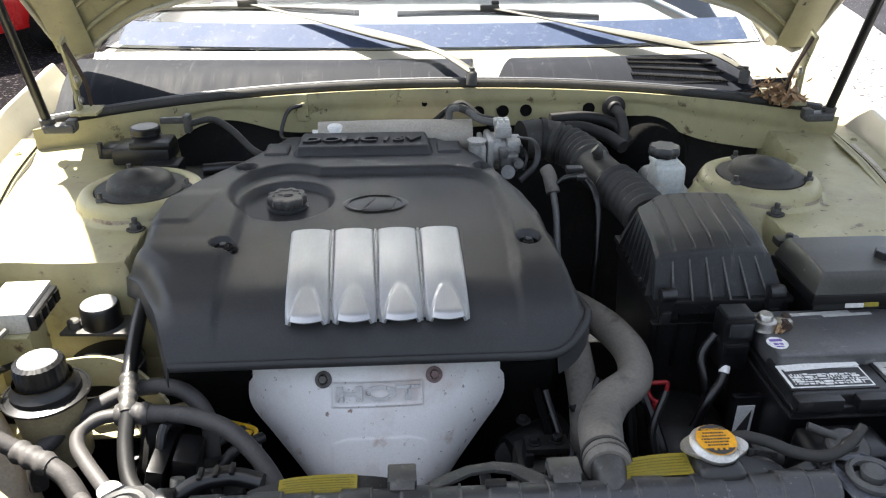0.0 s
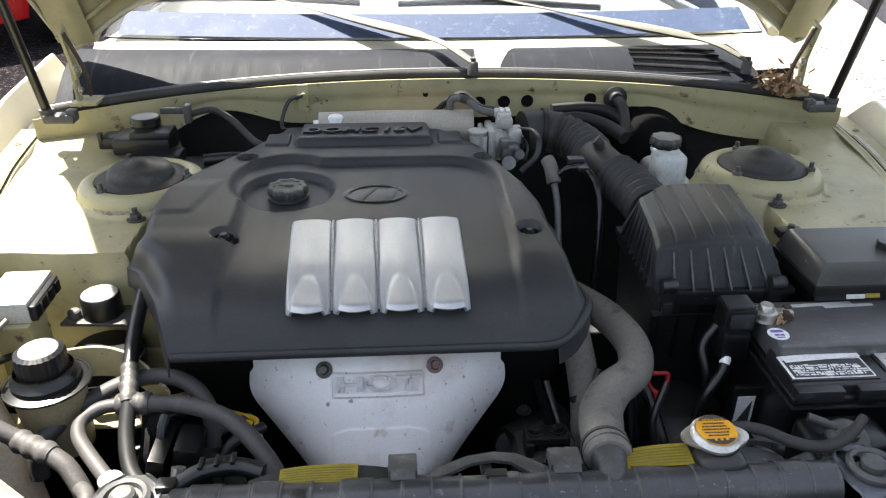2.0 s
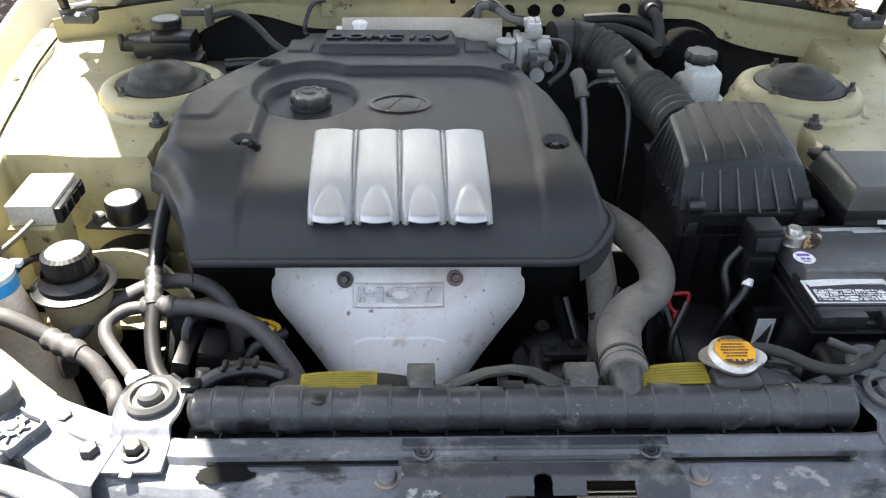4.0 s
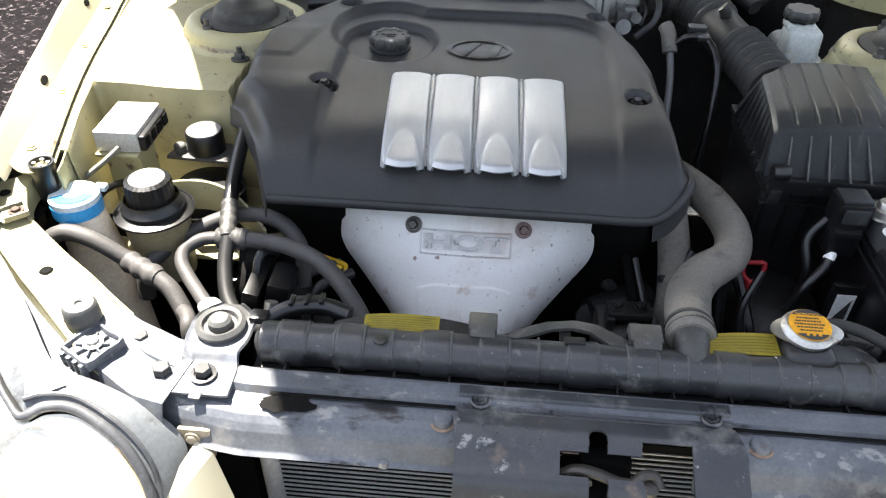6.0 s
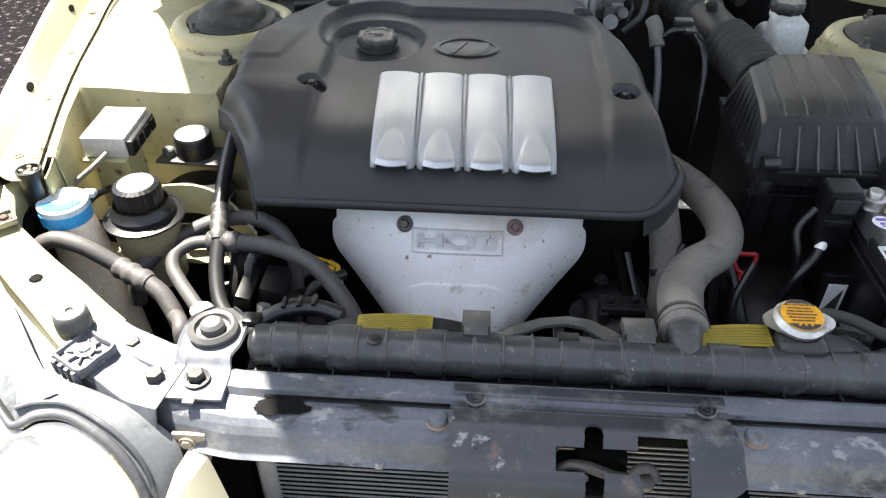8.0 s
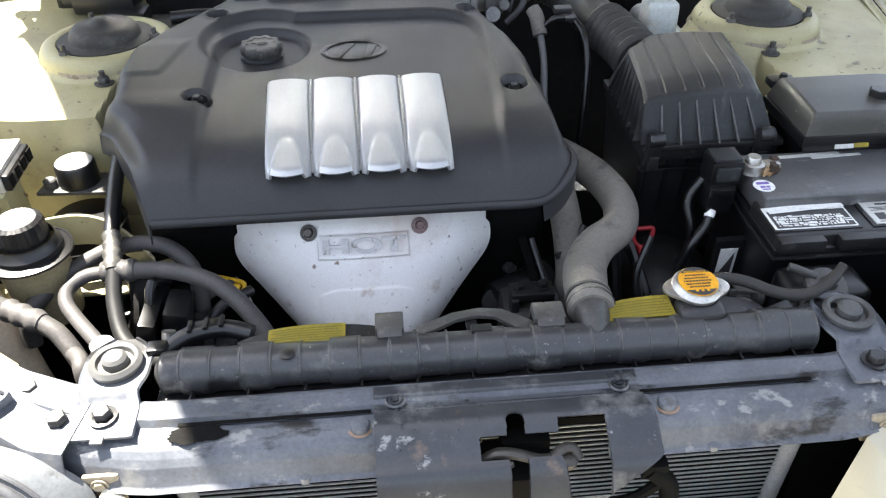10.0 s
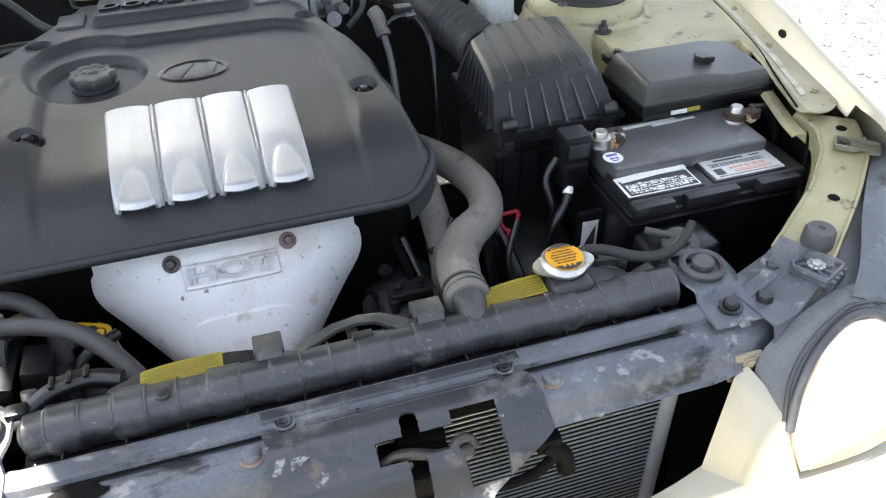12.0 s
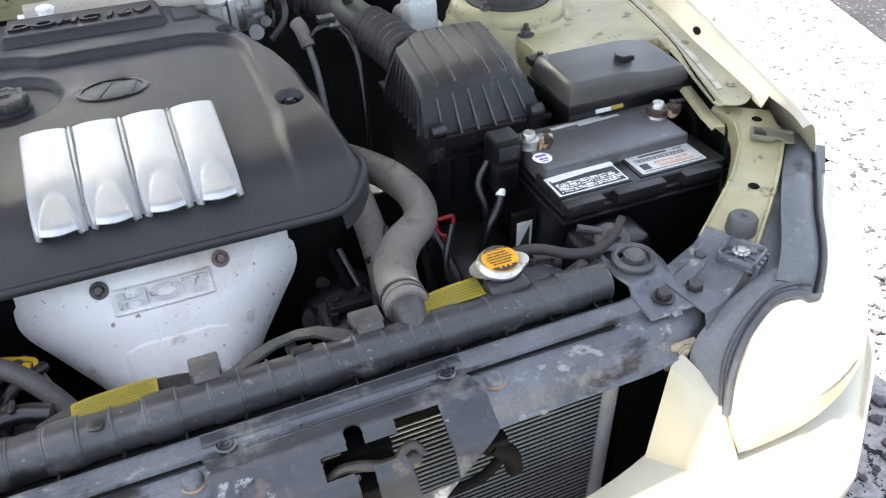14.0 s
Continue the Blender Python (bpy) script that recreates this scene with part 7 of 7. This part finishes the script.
for cy in (0.0525, 0.0430):
    part("hose_clamp", tube([(0.1137, cy + 0.0022, 0.7545), (0.1133, cy, 0.7550), (0.1130, cy - 0.0022, 0.7555)], 0.0270, 28, 3), RUBBER, uh)
part("tank_stub", tube([(0.1124, 0.038, 0.7560), (0.1110, 0.026, 0.7555), (0.1095, 0.012, 0.7510), (0.1085, 0.000, 0.7430)], lambda q: 0.0195 - 0.0040 * q, 24, 6), DUSTY, uh, "dusty stub of the radiator tank")
lh = thing("heater_bypass_hose", (0.15, 0.3, 0.6), "grey hose behind the upper radiator hose", "hose")
part("hose", tube([(0.145, 0.36, 0.72), (0.150, 0.30, 0.68), (0.150, 0.25, 0.63), (0.150, 0.24, 0.55)], 0.022, 16, 8), HOSE_TAN, lh)

dip = thing("gearbox_dipstick", (0.27, 0.33, 0.56), "red plastic gearbox dipstick handle", "dipstick")
hr, hu = Vector((0.92, -0.30, 0.0)), Vector((0.16, 0.48, 0.86))
ringpts = [Vector((0.262, 0.290, 0.655)) + hr * a + hu * b for a, b in ((-0.013, 0.010), (0.0, 0.0125), (0.013, 0.014), (0.0125, 0.0), (0.008, -0.011), (0.0, -0.015), (-0.009, -0.010), (-0.0135, 0.0), (-0.013, 0.010))]
part("handle", join(tube(ringpts, 0.0036, 10, 4), tube([Vector((0.262, 0.290, 0.655)) + hu * b for b in (-0.014, -0.035, -0.062)], 0.0058, 10, 3)), RED, dip)
dip2 = thing("engine_oil_dipstick", (-0.32, 0.24, 0.58), "yellow plastic engine oil dipstick handle", "dipstick")
part("handle", join(moved(join(tube([(-0.022, -0.007, 0), (0.0, -0.010, 0), (0.022, -0.007, 0), (0.026, 0.003, 0), (0.020, 0.010, 0), (0.0, 0.011, 0), (-0.022, 0.010, 0), (-0.027, 0.002, 0), (-0.022, -0.007, 0)], 0.0035, 8, 4), rbox((0, 0, 0), (0.040, 0.013, 0.004), 0.0015)), Matrix.Translation((-0.323, 0.229, 0.662)) @ pose(0, 0, 0, 25, 0, -22) @ Matrix.Diagonal((0.95, 0.95, 0.95, 1)))), YELLOW_PLASTIC, dip2)
part("stem", tube([(-0.300, 0.228, 0.655), (-0.292, 0.225, 0.60), (-0.285, 0.225, 0.52)], 0.003, 8, 4), STEEL, dip2)

ov = thing("overflow_hose", (0.33, 0.06, 0.72), "thin grey coolant overflow hose", "hose")
part("hose", tube([(0.246, 0.060, 0.766), (0.267, 0.066, 0.766), (0.293, 0.058, 0.765), (0.317, 0.043, 0.762), (0.341, 0.034, 0.762), (0.365, 0.036, 0.766), (0.387, 0.046, 0.776), (0.398, 0.054, 0.784)], lambda q: 0.0066 - 0.0014 * smoothstep(0.84, 0.90, q), 14, 8), RUBBER, ov)
part("bottle_cap", join(lathe((0.403, 0.074, 0.733), [(0.025, 0), (0.025, 0.006), (0.022, 0.009), (0.010, 0.010), (0.008, 0.018), (0, 0.018)], 28, pose(0, 0, 0, 18)), tube([(0.392, 0.082, 0.744), (0.376, 0.090, 0.748), (0.364, 0.096, 0.750)], 0.0055, 10, 4)), DUSTY, ov, "grey overflow bottle cap")
part("bottle", rbox((0.41, 0.09, 0.65), (0.10, 0.06, 0.17), 0.015, 3), PLASTIC_CLEAN, ov)
cn = thing("fan_connector", (0.31, 0.06, 0.70), "black wiring connectors beside the radiator", "connector")
part("plug", join(tube([(0.268, 0.078, 0.733), (0.284, 0.076, 0.735), (0.302, 0.071, 0.736), (0.322, 0.064, 0.736)], 0.0125, 16, 5), lathe((0.268, 0.078, 0.733), [(0, 0.008), (0.009, 0.008), (0.0135, 0.006), (0.0135, -0.006), (0.011, -0.006)], 16, pose(0, 0, 0, 0, -90, -12)),
                  rbox((0.296, 0.066, 0.746), (0.034, 0.012, 0.006), 0.002, 2, pose(0, 0, 0, 0, 0, -14)), rbox((0.284, 0.070, 0.744), (0.007, 0.016, 0.010), 0.0015), rbox((0.308, 0.064, 0.744), (0.007, 0.016, 0.010), 0.0015)), DUSTY, cn, "dusty round plug with a locking clip")
part("sensor_stub", join(tube([(0.289, 0.060, 0.730), (0.294, 0.048, 0.735), (0.300, 0.034, 0.737)], 0.0115, 16, 4), lathe((0.300, 0.034, 0.737), [(0.0115, 0), (0.010, 0.002), (0, 0.002)], 16, pose(0, 0, 0, 75))), RIDGE, cn, "pale dusty sensor body")
part("bracket_arm", join(rbox((0.326, 0.034, 0.742), (0.050, 0.014, 0.006), 0.0015, 2, pose(0, 0, 0, 0, 0, 22)), rbox((0.326, 0.030, 0.734), (0.046, 0.003, 0.014), 0.001, 1, pose(0, 0, 0, 0, 0, 22))), PLASTIC, cn)
part("clip_block", join(rbox((0.356, 0.044, 0.742), (0.024, 0.013, 0.012), 0.002, 2, pose(0, 0, 0, 0, 0, 24)), rbox((0.370, 0.052, 0.740), (0.018, 0.010, 0.010), 0.002, 2, pose(0, 0, 0, 0, 0, 30)), rbox((0.352, 0.038, 0.748), (0.008, 0.008, 0.006), 0.001)), DUSTY, cn, "small dusty clip")
part("wire_loom", tube([(0.315, 0.032, 0.728), (0.345, 0.040, 0.735), (0.365, 0.030, 0.750), (0.372, 0.012, 0.758)], 0.008, 10, 6), PLASTIC_CLEAN, cn)

# ---- the side with the fluid reservoirs ----
ps = thing("steering_fluid_reservoir", (-0.535, 0.20, 0.68), "black steering fluid reservoir with a ridged cap", "reservoir")
part("reservoir", join(lathe((-0.538, 0.205, 0.66), [(0.036, 0), (0.040, 0.06), (0.042, 0.098)], 32)), matter("brownish_plastic", (0.20, 0.17, 0.10), (0.27, 0.23, 0.14), 0.45, 0, 10, 200, 0.1), ps, "stained translucent reservoir")
part("collar", lathe((-0.538, 0.205, 0.752), [(0.044, 0), (0.047, 0.002), (0.047, 0.006), (0.040, 0.008), (0.040, 0.014), (0.036, 0.018), (0.034, 0.026)], 40), PLASTIC_CLEAN, ps, "black stepped collar")
part("collar_rim", lathe((-0.538, 0.205, 0.756), [(0.0475, -0.003), (0.0505, -0.001), (0.0505, 0.002), (0.0475, 0.003)], 40), PLASTIC_CLEAN, ps, "bright clamp rim")
part("cap", lathe((-0.538, 0.205, 0.776), [(0.029, 0), (0.0295, 0.016), (0.028, 0.026), (0.023, 0.029), (0.021, 0.028), (0, 0.028)], 96, None, 0.0004, 24), PLASTIC_CLEAN, ps, "black ridged cap")
part("cap_top", lathe((-0.538, 0.205, 0.8043), [(0.0225, 0), (0.0215, 0.0012), (0.012, 0.0016), (0, 0.0016)], 40), CAP_TOP, ps, "dusty top of the cap, sunlight in its pale colour")
br = thing("reservoir_bracket", (-0.48, 0.28, 0.70), "curved champagne sheet bracket behind the reservoir", "bracket")
part("bracket_strip", sheet(lambda u, v: Vector((-0.535 + 0.13 * u, 0.262 - 0.03 * u * u + 0.012 * math.sin(3.1 * u), 0.765 - 0.05 * u ** 3 - 0.045 * v)), 30, 6, 0.004), PAINT_IN, br)
part("bracket_bolt", bolt((-0.452, 0.242, 0.728), 0.009, 0.008, 1.5, pose(0, 0, 0, 90)), VOID, br)

can = thing("cruise_actuator", (-0.54, 0.42, 0.68), "black round canister with sunlit top on a bracket", "canister")
part("canister", lathe((-0.530, 0.378, 0.746), [(0.0275, 0), (0.0270, 0.029), (0.025, 0.032), (0, 0.032)], 36), PLASTIC_CLEAN, can)
part("canister_top", lathe((-0.530, 0.378, 0.7782), [(0.0245, 0), (0.024, 0.0006), (0, 0.0006)], 36), CAP_TOP, can, "dusty top of the canister, sunlight in its pale colour")
part("bracket", plate([(-0.582, 0.352), (-0.578, 0.378), (-0.560, 0.398), (-0.500, 0.398), (-0.470, 0.375), (-0.470, 0.345)], 0.741, 0.746, 0.001), DUSTY, can, "flat dusty bracket")
part("bracket_knob", lathe((-0.566, 0.368, 0.746), [(0.009, 0), (0.009, 0.010), (0.007, 0.012), (0, 0.012)], 16), DUSTY, can)
part("lower_body", lathe((-0.520, 0.335, 0.665), [(0.05, 0), (0.052, 0.03), (0.045, 0.05), (0.02, 0.052), (0, 0.052)], 32), PLASTIC_CLEAN, can)
part("body_ring", lathe((-0.520, 0.335, 0.704), [(0.051, 0), (0.053, 0.002), (0.051, 0.004)], 36), RUBBER, can)

rl = thing("control_module", (-0.61, 0.33, 0.77), "silver metal control module box with a cable plug", "module")
part("module_case", rbox((-0.618, 0.337, 0.800), (0.060, 0.090, 0.030), 0.002, 2, pose(0, 0, 0, 0, 0, 2)), matter("dusty_light_metal", (0.48, 0.46, 0.42), (0.56, 0.54, 0.50), 0.5, 0.3, 12, 300, 0.1), rl)
part("connector_side", rbox((-0.584, 0.337, 0.798), (0.010, 0.084, 0.023), 0.003, 2, pose(0, 0, 0, 0, 0, 2)), PLASTIC_CLEAN, rl)
for k in range(4):
    part("connector_slot", rbox((-0.5785, 0.304 + 0.021 * k, 0.798), (0.002, 0.013, 0.016), 0.0004), VOID, rl)
part("module_bracket", join(rbox((-0.618, 0.325, 0.74), (0.05, 0.05, 0.09), 0.004), rbox((-0.618, 0.33, 0.782), (0.06, 0.09, 0.004), 0.001)), PAINT_IN, rl)
part("module_wire", tube([(-0.612, 0.288, 0.795), (-0.625, 0.270, 0.785), (-0.650, 0.240, 0.768), (-0.655, 0.230, 0.75)], 0.0038, 8, 6), GREYLINE_B, rl)

wf = thing("washer_filler", (-0.63, 0.18, 0.55), "yellowed washer bottle neck with a blue cap", "washer bottle")
WX, WY, WZ = -0.620, 0.175, 0.784
part("neck", tube([(WX, WY, WZ), (-0.614, 0.172, 0.745), (-0.596, 0.155, 0.66), (-0.575, 0.125, 0.56)], lambda s: 0.0245 + 0.018 * s, 24, 8), TANK_TAN, wf, "yellowed plastic neck")
part("cap", join(lathe((WX, WY, WZ), [(0.029, 0), (0.030, 0.003), (0.030, 0.010), (0.028, 0.012), (0.022, 0.013), (0, 0.013)], 36), rbox((WX + 0.024, WY + 0.022, WZ + 0.008), (0.016, 0.012, 0.008), 0.003)), matter("pale_blue_cap", (0.55, 0.64, 0.70), (0.62, 0.70, 0.75), 0.4, 0, 12, 200, 0.05), wf, "pale blue flip cap")
part("cap_mark", sheet(lambda u, v: Vector((WX + (0.013 + 0.013 * v) * math.cos(-2.5 + 2.4 * u), WY + (0.013 + 0.013 * v) * math.sin(-2.5 + 2.4 * u), WZ + 0.0137)), 16, 3, 0.0004), BLUE, wf, "blue band of the cap")
part("cap_skirt", lathe((WX, WY, WZ - 0.004), [(0.028, -0.010), (0.0306, -0.009), (0.0306, 0.006), (0.029, 0.007)], 36), BLUE, wf, "blue skirt of the cap")
cl = thing("wiring_connector", (-0.665, 0.20, 0.77), "round black wiring connector on a post", "connector")
CX, CY = -0.653, 0.182
part("connector_shell", lathe((CX, CY, 0.778), [(0.013, 0), (0.0150, 0.03), (0.0150, 0.056), (0.0125, 0.056), (0.012, 0.045), (0, 0.045)], 28), PLASTIC_CLEAN, cl)
for a in (0.3, 1.9, 3.4, 5.0):
    part("connector_pin", rbox((CX + 0.008 * math.cos(a), CY + 0.008 * math.sin(a), 0.827), (0.005, 0.004, 0.014), 0.001), STEEL, cl)
part("connector_wire", tube([(CX, CY, 0.77), (CX + 0.02, CY + 0.02, 0.75), (-0.63, 0.26, 0.745), (-0.615, 0.29, 0.74)], 0.005, 8, 6), PLASTIC_CLEAN, cl)

ac = thing("air_conditioning_lines", (-0.45, 0.15, 0.65), "grey rubber and metal air-conditioning lines", "hose")
GREYLINE = matter("weathered_line_rubber", (0.0375, 0.03525, 0.03525), (0.06375, 0.06, 0.0585), 0.60, 0, 10, 240, 0.2, spots=(0.1125, 0.1065, 0.099), spot_at=0.60, spot_scale=30, edge=0.2)
part("long_hose", tube([(-0.235, 0.070, 0.66), (-0.262, 0.110, 0.70), (-0.310, 0.155, 0.725), (-0.365, 0.182, 0.730), (-0.420, 0.190, 0.730)], 0.0108, 16, 10), GREYLINE, ac)
part("crimp", tube([(-0.415, 0.190, 0.730), (-0.435, 0.191, 0.730), (-0.455, 0.191, 0.729)], 0.0128, 16, 8, (0.002, 3)), GREYLINE, ac)
part("hook_pipe", tube([(-0.452, 0.191, 0.729), (-0.475, 0.186, 0.728), (-0.490, 0.168, 0.726), (-0.487, 0.145, 0.724), (-0.470, 0.120, 0.722), (-0.440, 0.085, 0.718), (-0.428, 0.072, 0.715)], 0.0085, 14, 8), GREYLINE, ac)
part("port_cap", lathe((-0.422, 0.062, 0.712), [(0.012, 0), (0.013, 0.012), (0.013, 0.020), (0.011, 0.022), (0, 0.022)], 24), TANK_WHITE, ac, "pale service port cap")
part("arch_hose", tube([(-0.350, 0.190, 0.65), (-0.355, 0.215, 0.70), (-0.385, 0.240, 0.722), (-0.425, 0.247, 0.728), (-0.465, 0.235, 0.726), (-0.510, 0.195, 0.718), (-0.540, 0.155, 0.70), (-0.545, 0.145, 0.66)], 0.0108, 16, 10), GREYLINE, ac)
part("thin_pipe", tube([(-0.468, 0.425, 0.79), (-0.466, 0.380, 0.785), (-0.458, 0.300, 0.770), (-0.450, 0.235, 0.752)], 0.0100, 14, 8), PLASTIC_CLEAN, ac, "black pipe below the engine cover")
part("pipe_fitting", tube([(-0.451, 0.240, 0.753), (-0.447, 0.222, 0.747), (-0.444, 0.205, 0.742), (-0.440, 0.185, 0.735)], 0.0098, 14, 6, (0.0022, 4)), matter("dull_fitting_metal", (0.096, 0.093, 0.087), (0.156, 0.15, 0.141), 0.4, 0.6, 30, 300, 0.1), ac, "crimped metal fitting")
part("drop_hose", tube([(-0.440, 0.188, 0.735), (-0.436, 0.150, 0.71), (-0.420, 0.110, 0.69), (-0.385, 0.080, 0.685), (-0.365, 0.073, 0.69)], 0.0095, 14, 8), RUBBER_BLACK, ac)
part("metal_end", tube([(-0.366, 0.073, 0.690), (-0.360, 0.080, 0.705), (-0.358, 0.088, 0.72)], 0.008, 12, 4), STEEL, ac)
part("side_hose", tube([(-0.645, 0.098, 0.62), (-0.655, 0.108, 0.69), (-0.648, 0.122, 0.744), (-0.624, 0.134, 0.765), (-0.588, 0.132, 0.761), (-0.545, 0.127, 0.736)], 0.0105, 14, 10), GREYLINE, ac)
part("side_crimp", tube([(-0.548, 0.129, 0.734), (-0.525, 0.117, 0.732), (-0.500, 0.106, 0.728)], 0.0118, 14, 8, (0.0025, 3)), GREYLINE, ac)
part("side_pipe", tube([(-0.502, 0.107, 0.728), (-0.480, 0.095, 0.715), (-0.455, 0.070, 0.68), (-0.45, 0.06, 0.62)], 0.0108, 12, 6), GREYLINE, ac)
part("second_pipe", tube([(-0.470, 0.085, 0.70), (-0.452, 0.062, 0.71), (-0.446, 0.045, 0.70), (-0.445, 0.04, 0.62)], 0.009, 12, 6), GREYLINE, ac)

lw = thing("front_wiring", (-0.30, 0.06, 0.70), "black wiring loom and connectors beside the fan", "wiring")
part("loom", tube([(-0.345, 0.030, 0.745), (-0.320, 0.045, 0.752), (-0.285, 0.052, 0.752), (-0.255, 0.045, 0.748)], 0.010, 12, 8), PLASTIC_CLEAN, lw)
part("plug", rbox((-0.300, 0.052, 0.757), (0.030, 0.014, 0.010), 0.003, 2, pose(0, 0, 0, 0, 0, 12)), PLASTIC_CLEAN, lw)
part("plug", rbox((-0.348, 0.022, 0.758), (0.020, 0.016, 0.010), 0.003), PLASTIC_CLEAN, lw)
for k in range(3):
    part("loom_clip", rbox((-0.318 + 0.016 * k, 0.046 + 0.003 * k, 0.7635), (0.005, 0.016, 0.004), 0.001), PLASTIC_CLEAN, lw)
part("bracket", join(rbox((-0.372, 0.150, 0.66), (0.03, 0.05, 0.10), 0.006, 2, pose(0, 0, 0, 0, 12)), rbox((-0.345, 0.13, 0.655), (0.03, 0.04, 0.05), 0.008), rbox((-0.300, 0.10, 0.645), (0.035, 0.03, 0.05), 0.008)), PLASTIC_CLEAN, lw, "grey-black brackets")
part("belt_guard", join(rbox((-0.405, 0.16, 0.66), (0.02, 0.10, 0.10), 0.004, 2, pose(0, 0, 0, 0, 15)), tube([(-0.40, 0.11, 0.60), (-0.395, 0.16, 0.72), (-0.385, 0.20, 0.70)], 0.006, 8, 5)), PLASTIC_CLEAN, lw)

abs_ = thing("brake_vacuum_unit", (-0.57, 0.83, 0.80), "black plastic actuator with a round cap beside the bulkhead", "actuator")
part("unit_body", join(rbox((-0.575, 0.815, 0.850), (0.105, 0.075, 0.032), 0.008, 2), rbox((-0.555, 0.800, 0.872), (0.075, 0.055, 0.016), 0.007, 2), rbox((-0.535, 0.775, 0.830), (0.07, 0.05, 0.03), 0.006, 2), rbox((-0.638, 0.82, 0.852), (0.034, 0.05, 0.022), 0.005), rbox((-0.652, 0.80, 0.858), (0.008, 0.012, 0.030), 0.002)), PLASTIC_CLEAN, abs_)
part("round_cap", lathe((-0.572, 0.822, 0.872), [(0.028, 0), (0.028, 0.008), (0.025, 0.009), (0.025, 0.012), (0.027, 0.013), (0.027, 0.022), (0.024, 0.0245), (0, 0.0245)], 32), PLASTIC_CLEAN, abs_)
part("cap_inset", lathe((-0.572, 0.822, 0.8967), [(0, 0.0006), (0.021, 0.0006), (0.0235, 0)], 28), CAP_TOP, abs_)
part("unit_bracket", join(rbox((-0.522, 0.838, 0.902), (0.050, 0.010, 0.012), 0.002), rbox((-0.495, 0.832, 0.898), (0.012, 0.024, 0.034), 0.003)), DUSTY, abs_, "dusty grey bracket arm")
part("unit_cable", tube([(-0.495, 0.832, 0.896), (-0.455, 0.855, 0.897), (-0.415, 0.83, 0.884), (-0.372, 0.785, 0.860), (-0.33, 0.755, 0.848)], 0.0065, 12, 8), RUBBER, abs_)
part("lower_mass", join(rbox((-0.50, 0.74, 0.80), (0.12, 0.14, 0.05), 0.015), tube([(-0.46, 0.76, 0.83), (-0.41, 0.77, 0.83), (-0.36, 0.79, 0.82)], 0.012, 10, 5)), PLASTIC_CLEAN, abs_)

eb = thing("earth_bracket", (-0.292, 0.93, 0.88), "champagne tab with an earth wire on the bulkhead", "bracket")
part("tab", join(rbox((-0.292, fw_y(-0.292) - 0.010, 0.895), (0.022, 0.004, 0.055), 0.002), bolt((-0.290, fw_y(-0.29) - 0.012, 0.902), 0.006, 0.006, 1.5, pose(0, 0, 0, 90))), PAINT_IN, eb)
part("earth_wire", tube([(-0.292, 0.927, 0.902), (-0.315, 0.915, 0.897), (-0.328, 0.90, 0.875), (-0.33, 0.88, 0.85), (-0.30, 0.85, 0.855), (-0.26, 0.83, 0.85)], 0.004, 8, 6), PLASTIC_CLEAN, eb)

# dry leaves caught at the hinge
random.seed(21)
lv = fresh()
for k in range(150):
    at = Vector((0.680 + random.gauss(0, 0.026), 0.90 + random.gauss(0, 0.032), 0.905 + abs(random.gauss(0, 0.018))))
    l, w = random.uniform(0.012, 0.028), random.uniform(0.005, 0.012)
    leaf = sheet(lambda u, v: Vector(((u - 0.5) * l, (v - 0.5) * w * math.sin(math.pi * (0.1 + 0.8 * u)), 0.3 * l * (u - 0.5) ** 2)), 4, 3)
    lv = join(lv, moved(leaf, Matrix.Translation(at) @ pose(0, 0, 0, random.uniform(-60, 60), random.uniform(-60, 60), random.uniform(0, 360))))
alone("dry_leaves", lv, LEAF, "dry brown leaves caught in the hood hinge corner", "leaves", kind="stuff")

# ---- beyond the car ----
rc = thing("red_car", (-3.9, 6.0, 0), "red saloon car parked beside the yard", "car")
RX = -2.76


def red_side(u, v):
    y = 5.10 + 4.2 * u
    prof = along([(0, 0.22), (0.10, 0.30), (0.55, 0.78), (0.62, 0.86), (1.0, 1.42)], v)
    bulge = along([(0, -0.06), (0.25, 0.0), (0.5, 0.0), (0.62, -0.05), (1, -0.32)], v)
    end = 0.35 * (abs(2 * u - 1) ** 6)
    top = 1 - 0.42 * smoothstep(0.30, 0.0, u) * smoothstep(0.6, 1, v) - 0.42 * smoothstep(0.75, 1.0, u) * smoothstep(0.6, 1, v)
    return Vector((RX + bulge - end, y, prof * top))


def red_shell(u, v):
    p = red_side(u, 1 - abs(2 * v - 1))
    return p if v < 0.5 else Vector((2 * (RX - 0.85) - p.x, p.y, p.z))


part("body", sheet(red_shell, 40, 40), RED_PAINT, rc, "red painted body")
for wy in (5.85, 8.45):
    for wx in (RX - 0.08, RX - 1.62):
        part("wheel", lathe((wx, wy, 0.31), [(0, 0.05), (0.18, 0.05), (0.20, 0.10), (0.29, 0.10), (0.31, 0.07), (0.31, -0.07), (0.29, -0.10), (0, -0.10)], 36, pose(0, 0, 0, 0, 90)), RUBBER_BLACK, rc, "black wheel")
